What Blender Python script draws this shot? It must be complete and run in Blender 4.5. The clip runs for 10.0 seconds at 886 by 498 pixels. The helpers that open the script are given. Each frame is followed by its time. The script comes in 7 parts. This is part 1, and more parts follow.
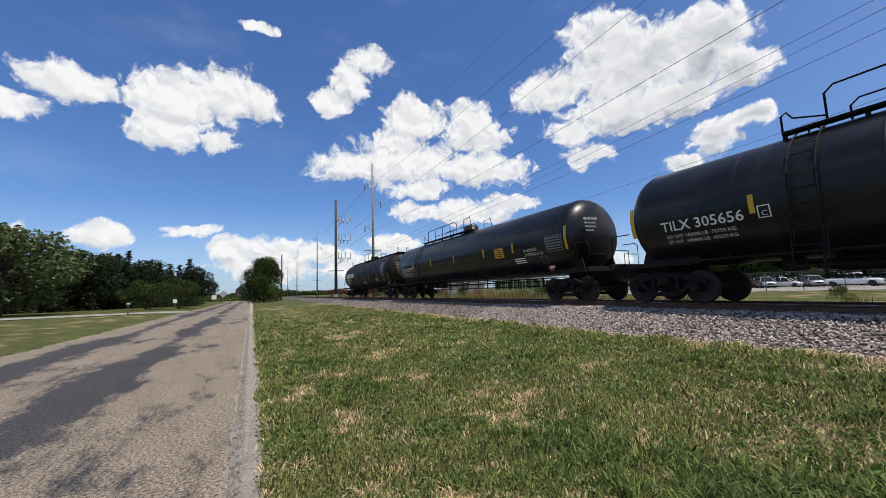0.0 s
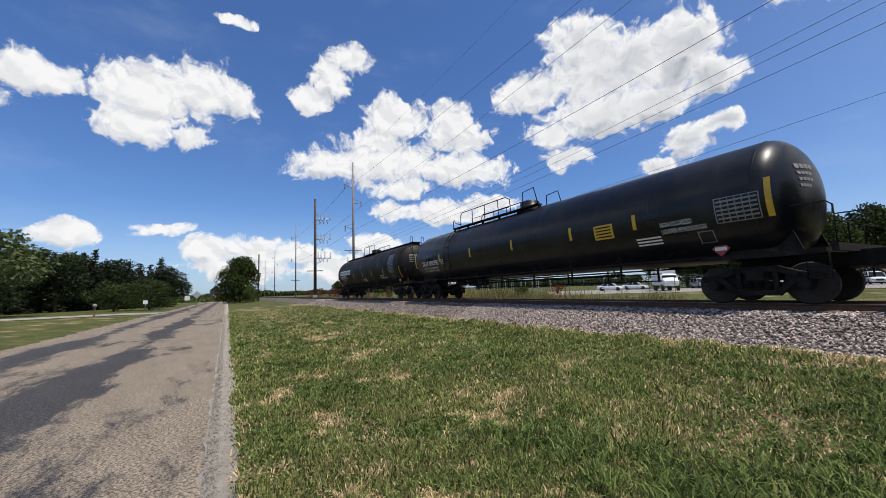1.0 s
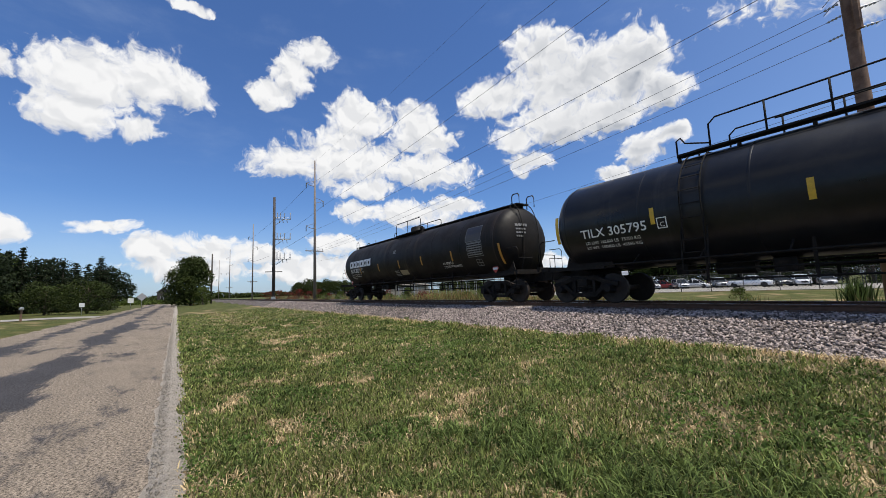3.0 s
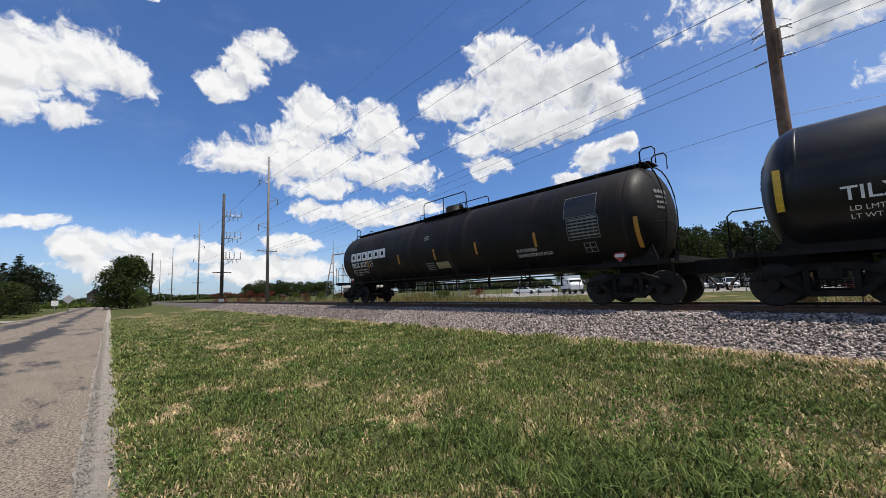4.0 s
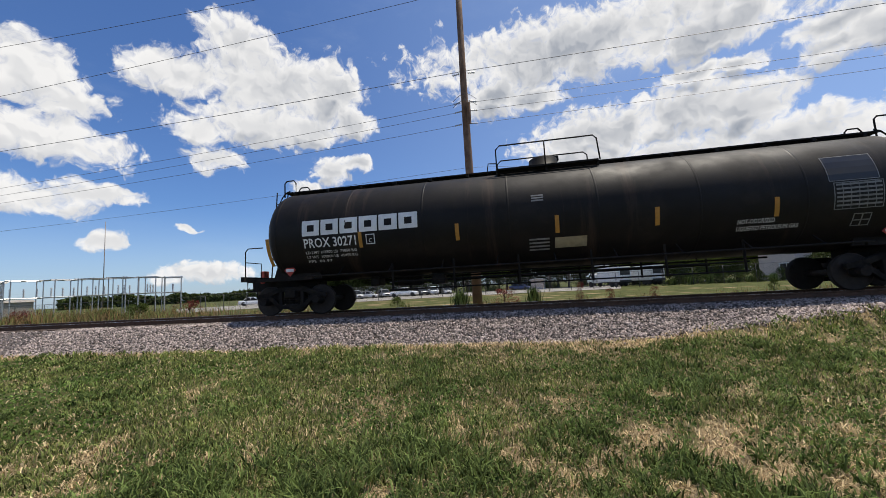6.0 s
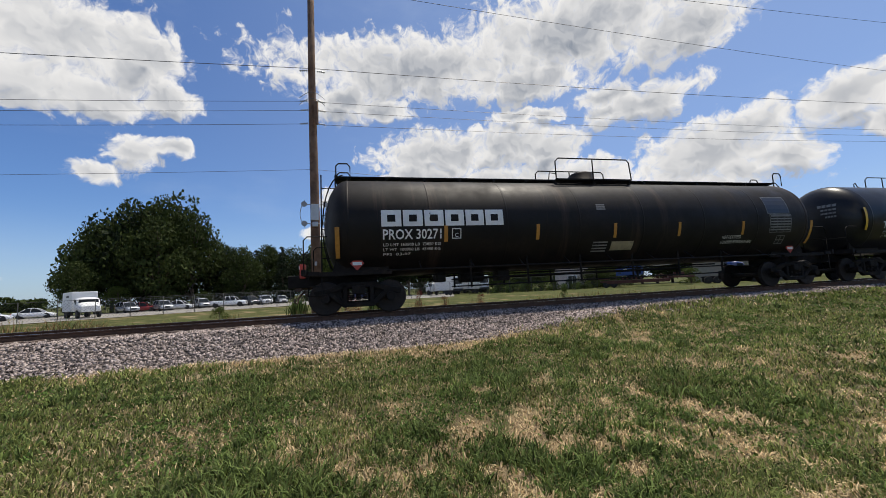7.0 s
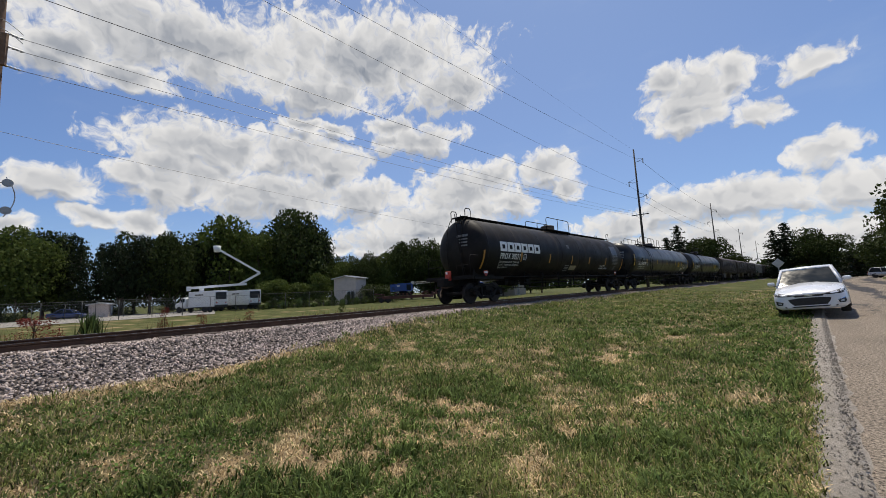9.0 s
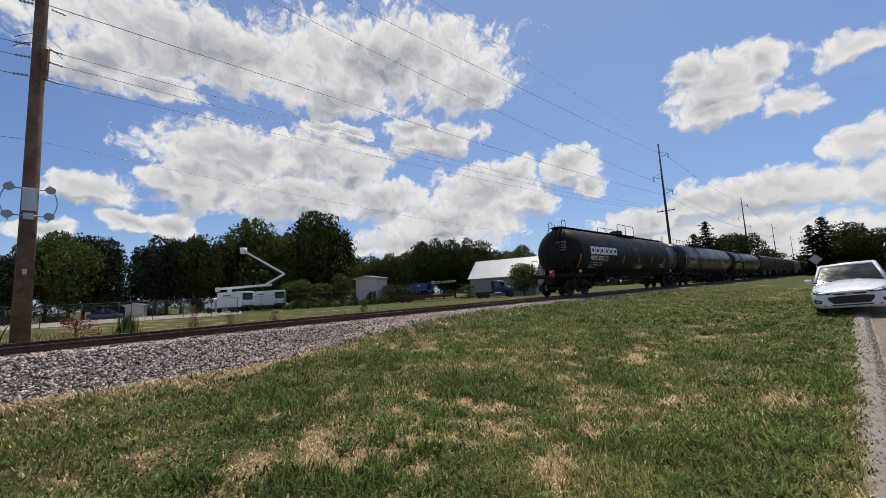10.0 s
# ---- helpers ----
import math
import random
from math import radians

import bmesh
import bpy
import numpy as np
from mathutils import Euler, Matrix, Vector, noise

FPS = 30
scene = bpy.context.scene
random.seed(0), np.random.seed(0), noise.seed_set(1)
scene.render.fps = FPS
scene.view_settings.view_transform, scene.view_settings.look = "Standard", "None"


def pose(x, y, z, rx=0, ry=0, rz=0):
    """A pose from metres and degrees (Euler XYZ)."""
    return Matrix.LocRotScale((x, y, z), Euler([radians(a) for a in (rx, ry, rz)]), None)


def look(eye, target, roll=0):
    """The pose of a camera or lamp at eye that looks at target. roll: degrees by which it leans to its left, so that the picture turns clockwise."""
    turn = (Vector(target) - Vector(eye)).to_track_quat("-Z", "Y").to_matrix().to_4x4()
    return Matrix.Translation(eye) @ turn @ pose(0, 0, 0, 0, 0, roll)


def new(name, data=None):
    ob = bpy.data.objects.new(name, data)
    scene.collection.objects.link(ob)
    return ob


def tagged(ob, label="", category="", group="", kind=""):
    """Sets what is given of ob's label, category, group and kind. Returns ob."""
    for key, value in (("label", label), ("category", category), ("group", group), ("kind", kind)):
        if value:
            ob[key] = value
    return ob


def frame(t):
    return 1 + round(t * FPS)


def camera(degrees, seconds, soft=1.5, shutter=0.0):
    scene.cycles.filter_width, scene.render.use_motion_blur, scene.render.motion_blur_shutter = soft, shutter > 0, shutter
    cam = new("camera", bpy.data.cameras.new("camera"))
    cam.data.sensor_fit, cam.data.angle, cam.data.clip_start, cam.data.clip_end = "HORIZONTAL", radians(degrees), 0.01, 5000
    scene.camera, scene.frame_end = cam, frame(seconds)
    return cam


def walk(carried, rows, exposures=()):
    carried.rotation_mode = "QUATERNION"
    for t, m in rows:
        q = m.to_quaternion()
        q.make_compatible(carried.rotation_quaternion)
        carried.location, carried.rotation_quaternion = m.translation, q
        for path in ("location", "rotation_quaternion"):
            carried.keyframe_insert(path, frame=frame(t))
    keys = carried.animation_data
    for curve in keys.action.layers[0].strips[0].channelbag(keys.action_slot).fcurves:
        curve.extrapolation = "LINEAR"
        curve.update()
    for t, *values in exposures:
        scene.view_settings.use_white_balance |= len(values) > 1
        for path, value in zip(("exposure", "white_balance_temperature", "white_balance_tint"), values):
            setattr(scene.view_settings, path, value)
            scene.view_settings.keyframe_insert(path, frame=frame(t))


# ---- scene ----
EYE_Z = 1.6
cam = camera(99.0, 10.0, 0.5)


def aim(heading, up, lean):
    """A pose at the camera's stand: degrees clockwise from the first view, above the level, and of lean to its left."""
    return pose(0, 0, EYE_Z, 90 + up, 0, -heading) @ pose(0, 0, 0, 0, 0, lean)


PATH = [
    (0.0, aim(0.00, 6.14, -1.94)),
    (0.5, aim(1.28, 6.12, -1.96)),
    (1.0, aim(2.88, 6.05, -2.06)),
    (1.5, aim(4.59, 6.00, -2.12)),
    (2.0, aim(6.13, 6.01, -2.10)),
    (2.5, aim(7.60, 6.06, -2.09)),
    (4.0, aim(14.50, 6.13, -2.05)),
    (4.5, aim(25.35, 5.97, -2.63)),
    (5.0, aim(36.72, 5.79, -3.14)),
    (6.5, aim(62.89, 5.84, -2.95)),
    (7.0, aim(76.70, 5.77, -3.03)),
    (7.5, aim(94.65, 5.55, -3.41)),
    (8.0, aim(108.96, 5.51, -3.59)),
    (8.5, aim(111.74, 5.87, -3.23)),
    (9.0, aim(109.15, 6.37, -2.82)),
    (9.5, aim(106.73, 6.58, -2.80)),
    (10.0, aim(106.11, 6.46, -3.13)),
]
walk(cam, PATH, ((0.0, 0.0, 6500, 10), (4.0, 0.0, 6500, 10), (6.5, -0.05, 6650, 10), (8.0, -0.18, 6700, 10), (10.0, -0.18, 6700, 10)))

# ---- sky, sun ----
SUN_AZ, SUN_EL = 128.0, 69.0
world = bpy.data.worlds.new("world")
scene.world = world
world.use_nodes = True

BLOBS = []


def cloud(*blobs):
    """Heaps of one cloud: bearing, height, half width and half height in degrees."""
    BLOBS.extend(blobs)


cloud((-46.1, 23.3, 4.6, 2.0), (-50.2, 20.1, 2.6, 1.4), (-53.8, 21.3, 1.4, 0.8))
cloud((-36.0, 24.0, 5.3, 3.8), (-30.5, 25.5, 4.4, 3.6), (-26.7, 25.2, 3.7, 2.6), (-37.0, 20.6, 3.9, 2.2), (-31.2, 19.8, 2.9, 1.3))
cloud((-10.5, 32.1, 2.7, 2.1), (-13.4, 29.3, 3.1, 2.8), (-16.8, 26.7, 2.9, 1.8))
cloud((-4.2, 24.9, 4.9, 3.1), (-6.5, 22.1, 3.7, 2.0), (4.9, 23.9, 4.1, 3.1), (7.7, 21.7, 4.4, 2.0), (-13.8, 18.7, 5.8, 2.2), (-5.7, 19.1, 9.5, 3.1), (6.0, 17.9, 7.7, 2.8), (-2.8, 15.4, 4.4, 1.4))
cloud((29.8, 27.7, 11.2, 5.1), (24.6, 32.0, 5.0, 3.2), (37.5, 28.0, 4.8, 4.2), (40.6, 24.2, 3.8, 2.3), (27.4, 23.0, 9.8, 3.2), (33.8, 23.2, 6.1, 2.5), (17.8, 27.0, 6.6, 2.4), (19.8, 21.4, 2.8, 2.0))
cloud((3.5, 11.8, 7.9, 2.2), (9.8, 12.3, 4.8, 1.5), (-4.4, 12.0, 3.6, 1.7))
cloud((37.3, 17.5, 3.4, 2.4), (40.9, 18.4, 2.7, 1.5), (33.0, 14.7, 2.6, 1.1))
cloud((-28.9, 5.8, 3.0, 1.9), (-23.5, 6.2, 3.5, 2.0), (-7.3, 7.1, 3.6, 1.7), (-17.2, 5.8, 4.2, 1.4))
cloud((-42.4, 7.4, 2.6, 1.4), (-33.8, 8.5, 2.7, 0.9), (-49.5, 7.3, 2.3, 0.8), (-25.5, 3.7, 6.8, 1.7), (-10.3, 3.6, 9.8, 1.7))
cloud((21.7, 17.8, 3.4, 1.7), (-26.5, 34.4, 2.3, 0.6))
cloud((80.4, 20.3, 3.4, 2.8), (75.9, 16.1, 3.0, 3.2), (72.1, 14.7, 4.2, 3.4), (70.1, 9.8, 2.8, 1.7))
cloud((73.2, 31.1, 22.4, 4.6), (98.0, 33.0, 19.7, 5.5), (111.7, 29.2, 7.8, 3.5), (62.9, 26.7, 6.6, 2.8), (68.2, 26.0, 4.5, 1.5), (91.0, 28.1, 11.0, 2.7))
cloud((77.0, 19.6, 10.1, 3.9), (88.0, 20.1, 8.9, 3.7), (72.6, 16.8, 3.6, 2.5), (93.6, 18.5, 4.9, 3.1), (85.3, 14.4, 15.2, 3.4), (63.0, 13.3, 4.2, 2.0), (97.0, 14.3, 7.9, 2.8), (69.7, 15.4, 3.3, 1.9))
cloud((106.1, 22.4, 8.1, 2.5), (102.4, 24.2, 4.6, 1.7), (88.8, 24.2, 3.5, 1.3))
cloud((112.9, 14.4, 9.4, 4.3), (116.7, 16.3, 5.1, 2.8), (107.6, 10.5, 11.4, 3.6), (119.9, 12.6, 3.6, 2.1), (102.6, 7.4, 14.2, 2.8))
cloud((125.5, 17.0, 4.4, 2.5), (128.0, 14.0, 2.4, 2.0), (144.6, 22.4, 6.0, 3.8), (141.6, 25.1, 3.3, 1.9), (148.6, 23.7, 2.8, 2.2), (150.8, 18.4, 2.7, 1.5), (144.0, 19.9, 5.0, 1.6))
cloud((156.0, 22.1, 3.0, 1.4), (155.6, 12.8, 3.0, 2.4), (147.7, 9.5, 10.6, 2.5), (157.4, 8.8, 6.4, 2.4), (141.4, 9.0, 5.4, 2.3), (135.0, 7.7, 6.1, 2.0))
cloud((162.1, 27.1, 4.8, 1.1), (163.7, 16.0, 1.9, 0.8), (144.9, 4.1, 13.2, 3.5), (157.1, 2.7, 10.0, 3.5), (133.4, 4.5, 7.5, 2.3), (66.5, 10.0, 3.6, 1.2), (59.0, 8.9, 2.6, 1.1), (93.2, 6.8, 4.1, 1.4))
cloud((11.2, 7.1, 1.7, 1.2), (21.4, 3.3, 4.9, 1.5), (18.9, 9.5, 1.5, 0.5), (93.6, 23.8, 3.7, 1.3))
cloud((-160, 30, 12, 6), (-166, 34, 8, 7), (-151, 31, 7, 4))
cloud((-125, 18, 12, 6), (-131, 22, 8, 7), (-116, 19, 7, 4))
cloud((-98, 35, 12, 6), (-104, 39, 8, 7), (-89, 36, 7, 4))
cloud((-70, 20, 12, 6), (-76, 24, 8, 7), (-61, 21, 7, 4))


def build_sky(tree, gain=0.1):
    n, l = tree.nodes, tree.links
    n.clear()

    def wire(node, i, v):
        if isinstance(v, bpy.types.NodeSocket):
            l.new(v, node.inputs[i])
        else:
            node.inputs[i].default_value = v

    def m(op, a, b=0.0, c=0.0):
        x = n.new("ShaderNodeMath")
        x.operation = op
        for i, v in enumerate((a, b, c)):
            wire(x, i, v)
        return x.outputs[0]

    def vm(op, a, b=(0, 0, 0), out=0):
        x = n.new("ShaderNodeVectorMath")
        x.operation = op
        wire(x, 0, a)
        if op not in ("LENGTH",):
            wire(x, 1, b)
        return x.outputs[out]

    def ramp(v, a, b, lo=0.0, hi=1.0):
        x = n.new("ShaderNodeMapRange")
        x.interpolation_type = "SMOOTHSTEP"
        for i, k in enumerate((v, a, b, lo, hi)):
            wire(x, i, k)
        return x.outputs[0]

    def fbm(v, scale, detail, rough=0.55):
        x = n.new("ShaderNodeTexNoise")
        x.inputs["Scale"].default_value, x.inputs["Detail"].default_value, x.inputs["Roughness"].default_value = scale, detail, rough
        l.new(v, x.inputs["Vector"])
        return x

    sky = n.new("ShaderNodeTexSky")
    sky.sky_type, sky.sun_disc = "NISHITA", False
    sky.sun_elevation, sky.sun_rotation = radians(SUN_EL), radians(SUN_AZ)
    sky.air_density, sky.dust_density, sky.ozone_density = 1.0, 0.6, 2.0
    tc = n.new("ShaderNodeTexCoord")
    sep = n.new("ShaderNodeSeparateXYZ")
    l.new(tc.outputs["Generated"], sep.inputs[0])
    x, y, z = sep.outputs
    az = m("MULTIPLY", m("ARCTAN2", x, y), 57.2958)
    el = m("MULTIPLY", m("ARCSINE", m("MINIMUM", m("MAXIMUM", z, -1.0), 1.0)), 57.2958)
    com = n.new("ShaderNodeCombineXYZ")
    l.new(az, com.inputs[0])
    l.new(el, com.inputs[1])
    v = com.outputs[0]
    warp = fbm(v, 0.22, 3.0)
    v2 = vm("ADD", v, vm("MULTIPLY", vm("SUBTRACT", warp.outputs["Color"], (0.5, 0.5, 0.5)), (5.0, 3.6, 0)))

    def pile(v3):
        heap = None
        for a, e, w, h in BLOBS:
            d = vm("LENGTH", vm("MULTIPLY", vm("SUBTRACT", v3, (a, e, 0)), (1 / w, 1 / h, 0)), out=1)
            d = m("SUBTRACT", 1.0, d)
            heap = d if heap is None else m("MAXIMUM", heap, d)
        return m("MAXIMUM", heap, -1.2)

    heap = pile(v2)
    over = pile(vm("ADD", v2, (0.6, 1.6, 0)))

    def billow(v3, detail):
        """Rounded cauliflower heads, large and small."""
        x = n.new("ShaderNodeTexVoronoi")
        x.feature, x.normalize = "SMOOTH_F1", False
        for key, value in (("Scale", 0.34), ("Detail", detail), ("Roughness", 0.55), ("Lacunarity", 2.2), ("Smoothness", 0.6)):
            x.inputs[key].default_value = value
        l.new(v3, x.inputs["Vector"])
        return m("SUBTRACT", 0.62, x.outputs["Distance"])

    wisp = fbm(v2, 0.9, 7.0, 0.6).outputs["Fac"]
    heads = billow(vm("ADD", v2, vm("MULTIPLY", vm("SUBTRACT", fbm(v, 1.1, 3.0).outputs["Color"], (0.5, 0.5, 0.5)), (1.1, 0.9, 0))), 3.0)
    body = billow(v2, 1.5)
    lift = billow(vm("ADD", v2, (0.35, 0.9, 0)), 1.5)
    dens = m("ADD", m("ADD", m("MULTIPLY", heap, 0.95), m("MULTIPLY", heads, 0.55)), m("MULTIPLY", m("SUBTRACT", wisp, 0.5), 0.75))
    alpha = ramp(dens, -0.36, -0.06)
    alpha = m("MULTIPLY", alpha, ramp(m("ADD", dens, m("MULTIPLY", m("SUBTRACT", wisp, 0.5), 1.2)), -0.4, 0.25, 0.6, 1.0))
    # thin veils between the heaps and towards the horizon
    veil = m("MULTIPLY", ramp(fbm(vm("MULTIPLY", v, (0.5, 1.3, 1)), 0.09, 8.0, 0.6).outputs["Fac"], 0.5, 0.85), 0.16)
    haze = ramp(el, 13.0, 0.0, 0.0, 0.38)
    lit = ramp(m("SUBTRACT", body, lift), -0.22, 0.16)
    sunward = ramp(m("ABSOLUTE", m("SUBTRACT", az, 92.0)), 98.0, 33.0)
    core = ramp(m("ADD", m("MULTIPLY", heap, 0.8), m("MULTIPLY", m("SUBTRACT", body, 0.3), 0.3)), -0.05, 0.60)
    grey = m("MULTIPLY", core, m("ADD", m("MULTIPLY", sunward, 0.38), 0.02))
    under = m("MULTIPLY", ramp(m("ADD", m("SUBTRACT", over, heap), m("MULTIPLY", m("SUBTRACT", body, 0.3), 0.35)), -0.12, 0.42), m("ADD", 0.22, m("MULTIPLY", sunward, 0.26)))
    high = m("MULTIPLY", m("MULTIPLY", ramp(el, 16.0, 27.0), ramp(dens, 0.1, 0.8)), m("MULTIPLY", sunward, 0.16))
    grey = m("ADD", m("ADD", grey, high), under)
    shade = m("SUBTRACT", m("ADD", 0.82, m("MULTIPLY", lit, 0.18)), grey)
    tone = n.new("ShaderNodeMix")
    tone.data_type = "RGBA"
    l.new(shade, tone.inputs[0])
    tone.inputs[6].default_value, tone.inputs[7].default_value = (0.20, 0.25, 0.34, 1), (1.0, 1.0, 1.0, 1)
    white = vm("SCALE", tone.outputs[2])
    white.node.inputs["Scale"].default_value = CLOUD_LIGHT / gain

    def mix(f, a, b):
        k = n.new("ShaderNodeMix")
        k.data_type = "RGBA"
        l.new(f, k.inputs[0])
        wire(k, 6, a)
        wire(k, 7, b)
        return k.outputs[2]

    blue = vm("MULTIPLY", sky.outputs[0], SKY_TINT)
    pale = (0.62 / gain, 0.74 / gain, 0.90 / gain, 1)
    glare = m("MULTIPLY", ramp(m("ABSOLUTE", m("SUBTRACT", az, 118.0)), 104.0, 13.0), 0.24)
    col = mix(m("MAXIMUM", haze, m("ADD", glare, m("MULTIPLY", haze, 0.6))), blue, pale)
    col = mix(veil, col, pale)
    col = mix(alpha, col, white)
    bg = n.new("ShaderNodeBackground")
    bg.inputs["Strength"].default_value = gain
    l.new(col, bg.inputs["Color"])
    out = n.new("ShaderNodeOutputWorld")
    l.new(bg.outputs[0], out.inputs["Surface"])


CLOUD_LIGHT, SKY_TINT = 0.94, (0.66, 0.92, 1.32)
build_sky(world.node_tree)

sun = new("sun", bpy.data.lights.new("sun", "SUN"))
sun.data.energy, sun.data.angle, sun.data.color = 4.8, radians(0.5), (1.0, 0.93, 0.81)
sun.matrix_world = look((0, 0, 60), (0 - 60 * math.sin(radians(SUN_AZ)) / math.tan(radians(SUN_EL)),
                                     0 - 60 * math.cos(radians(SUN_AZ)) / math.tan(radians(SUN_EL)), 0))
scene.view_settings.exposure = 0.0

# ---- node material helpers ----


def material(name, color, rough=0.6, metal=0.0, vary=0.25, scale=6.0, bump=0.0, bump_scale=60.0, second=None, mask=(0.5, 0.62), mask_scale=2.0,
             island=0.0, obj=0.0, spec=0.5, coords="Object", glow=0.0, coat=0.0):
    """Two scales of colour change, an optional second colour in patches, relief, and change per piece."""
    m = bpy.data.materials.new(name)
    m.use_nodes = True
    n, l = m.node_tree.nodes, m.node_tree.links
    b = n["Principled BSDF"]
    b.inputs["Roughness"].default_value, b.inputs["Metallic"].default_value = rough, metal
    b.inputs["Specular IOR Level"].default_value = spec
    b.inputs["Coat Weight"].default_value = coat
    tc = n.new("ShaderNodeTexCoord")
    out = tc.outputs[coords]

    def noisy(sc, det=4.0, ro=0.6):
        x = n.new("ShaderNodeTexNoise")
        x.inputs["Scale"].default_value, x.inputs["Detail"].default_value, x.inputs["Roughness"].default_value = sc, det, ro
        l.new(out, x.inputs["Vector"])
        return x.outputs["Fac"]

    def ranged(x, a, c, lo, hi):
        r = n.new("ShaderNodeMapRange")
        for k, v in zip(("From Min", "From Max", "To Min", "To Max"), (a, c, lo, hi)):
            r.inputs[k].default_value = v
        l.new(x, r.inputs["Value"])
        return r.outputs["Result"]

    def calc(op, a, c):
        r = n.new("ShaderNodeMath")
        r.operation = op
        for k, v in enumerate((a, c)):
            if isinstance(v, (int, float)):
                r.inputs[k].default_value = v
            else:
                l.new(v, r.inputs[k])
        return r.outputs[0]

    col = n.new("ShaderNodeRGB")
    col.outputs[0].default_value = (*color, 1)
    col = col.outputs[0]
    if second:
        mx = n.new("ShaderNodeMix")
        mx.data_type = "RGBA"
        l.new(ranged(noisy(mask_scale, 6.0, 0.7), mask[0], mask[1], 0, 1), mx.inputs["Factor"])
        l.new(col, mx.inputs[6])
        mx.inputs[7].default_value = (*second, 1)
        col = mx.outputs[2]
    value = ranged(noisy(scale), 0.25, 0.75, 1 - vary, 1 + vary)
    value = calc("MULTIPLY", value, ranged(noisy(scale * 0.13, 2.0), 0.3, 0.7, 1 - vary * 0.6, 1 + vary * 0.6))
    if island:
        g = n.new("ShaderNodeNewGeometry")
        value = calc("MULTIPLY", value, ranged(g.outputs["Random Per Island"], 0, 1, 1 - island, 1 + island))
    if obj:
        o = n.new("ShaderNodeObjectInfo")
        value = calc("MULTIPLY", value, ranged(o.outputs["Random"], 0, 1, 1 - obj, 1 + obj))
    hsv = n.new("ShaderNodeHueSaturation")
    l.new(col, hsv.inputs["Color"])
    l.new(value, hsv.inputs["Value"])
    l.new(hsv.outputs[0], b.inputs["Base Color"])
    l.new(ranged(noisy(scale * 0.7), 0.3, 0.7, max(rough - 0.12, 0.02), min(rough + 0.12, 1)), b.inputs["Roughness"])
    if bump:
        bp = n.new("ShaderNodeBump")
        bp.inputs["Strength"].default_value, bp.inputs["Distance"].default_value = min(bump, 1.0), 0.02
        l.new(noisy(bump_scale, 5.0), bp.inputs["Height"])
        l.new(bp.outputs[0], b.inputs["Normal"])
    if glow:
        b.inputs["Emission Color"].default_value = (*color, 1)
        b.inputs["Emission Strength"].default_value = glow
    return m


def leafy(name, color, island=0.35, trans=0.25):
    """Leaves and blades: matt, changed leaf by leaf, with light passing through."""
    m = material(name, color, 0.75, 0, 0.25, 0.6, island=island, spec=0.15)
    n, l = m.node_tree.nodes, m.node_tree.links
    b, out = n["Principled BSDF"], n["Material Output"]
    t, mx = n.new("ShaderNodeBsdfTranslucent"), n.new("ShaderNodeMixShader")
    mx.inputs[0].default_value = trans
    src = b.inputs["Base Color"].links[0].from_socket
    l.new(src, t.inputs["Color"])
    l.new(b.outputs[0], mx.inputs[1])
    l.new(t.outputs[0], mx.inputs[2])
    l.new(mx.outputs[0], out.inputs["Surface"])
    return m


# ---- mesh helpers ----


def pieces(name, bm, mat, parent=None, label=""):
    """Links each separate piece of a bmesh as a part of its own."""
    bm.verts.index_update()
    seen = set()
    co = [v.co.copy() for v in bm.verts]
    for v0 in bm.verts:
        if v0.index in seen:
            continue
        stack, mine, faces = [v0], [], {}
        seen.add(v0.index)
        while stack:
            v = stack.pop()
            mine.append(v.index)
            for f in v.link_faces:
                faces[f.index if f.index >= 0 else id(f)] = f
            for e in v.link_edges:
                w = e.other_vert(v)
                if w.index not in seen:
                    seen.add(w.index)
                    stack.append(w)
        one = bmesh.new()
        at = {i: one.verts.new(co[i]) for i in mine}
        for f in faces.values():
            one.faces.new([at[v.index] for v in f.verts]).smooth = f.smooth
        part(name, one, mat, parent, label)
    bm.free()


def part(name, bm, mat, parent=None, label=""):
    """Links a bmesh as one mesh object under a thing or a part."""
    me = bpy.data.meshes.new(name)
    bm.to_mesh(me)
    bm.free()
    mats = mat if isinstance(mat, (list, tuple)) else [mat]
    for m in mats:
        me.materials.append(m)
    ob = new(name, me)
    ob.parent = parent
    if label:
        tagged(ob, label)
    return ob


def thing(name, m, label, category, group="", kind=""):
    ob = new(name)
    ob.empty_display_size = 0.2
    ob.matrix_world = m
    return tagged(ob, label, category, group, kind)


def box(bm, cx, cy, cz, sx, sy, sz, m=None, bevel=0.0):
    made = bmesh.ops.create_cube(bm, size=1.0, matrix=(m or Matrix()) @ Matrix.Translation((cx, cy, cz)) @ Matrix.Diagonal((sx, sy, sz, 1)))
    if bevel:
        edges = list({e for v in made["verts"] for e in v.link_edges})
        bmesh.ops.bevel(bm, geom=edges, offset=bevel, segments=2, affect="EDGES", profile=0.5)
    return bm


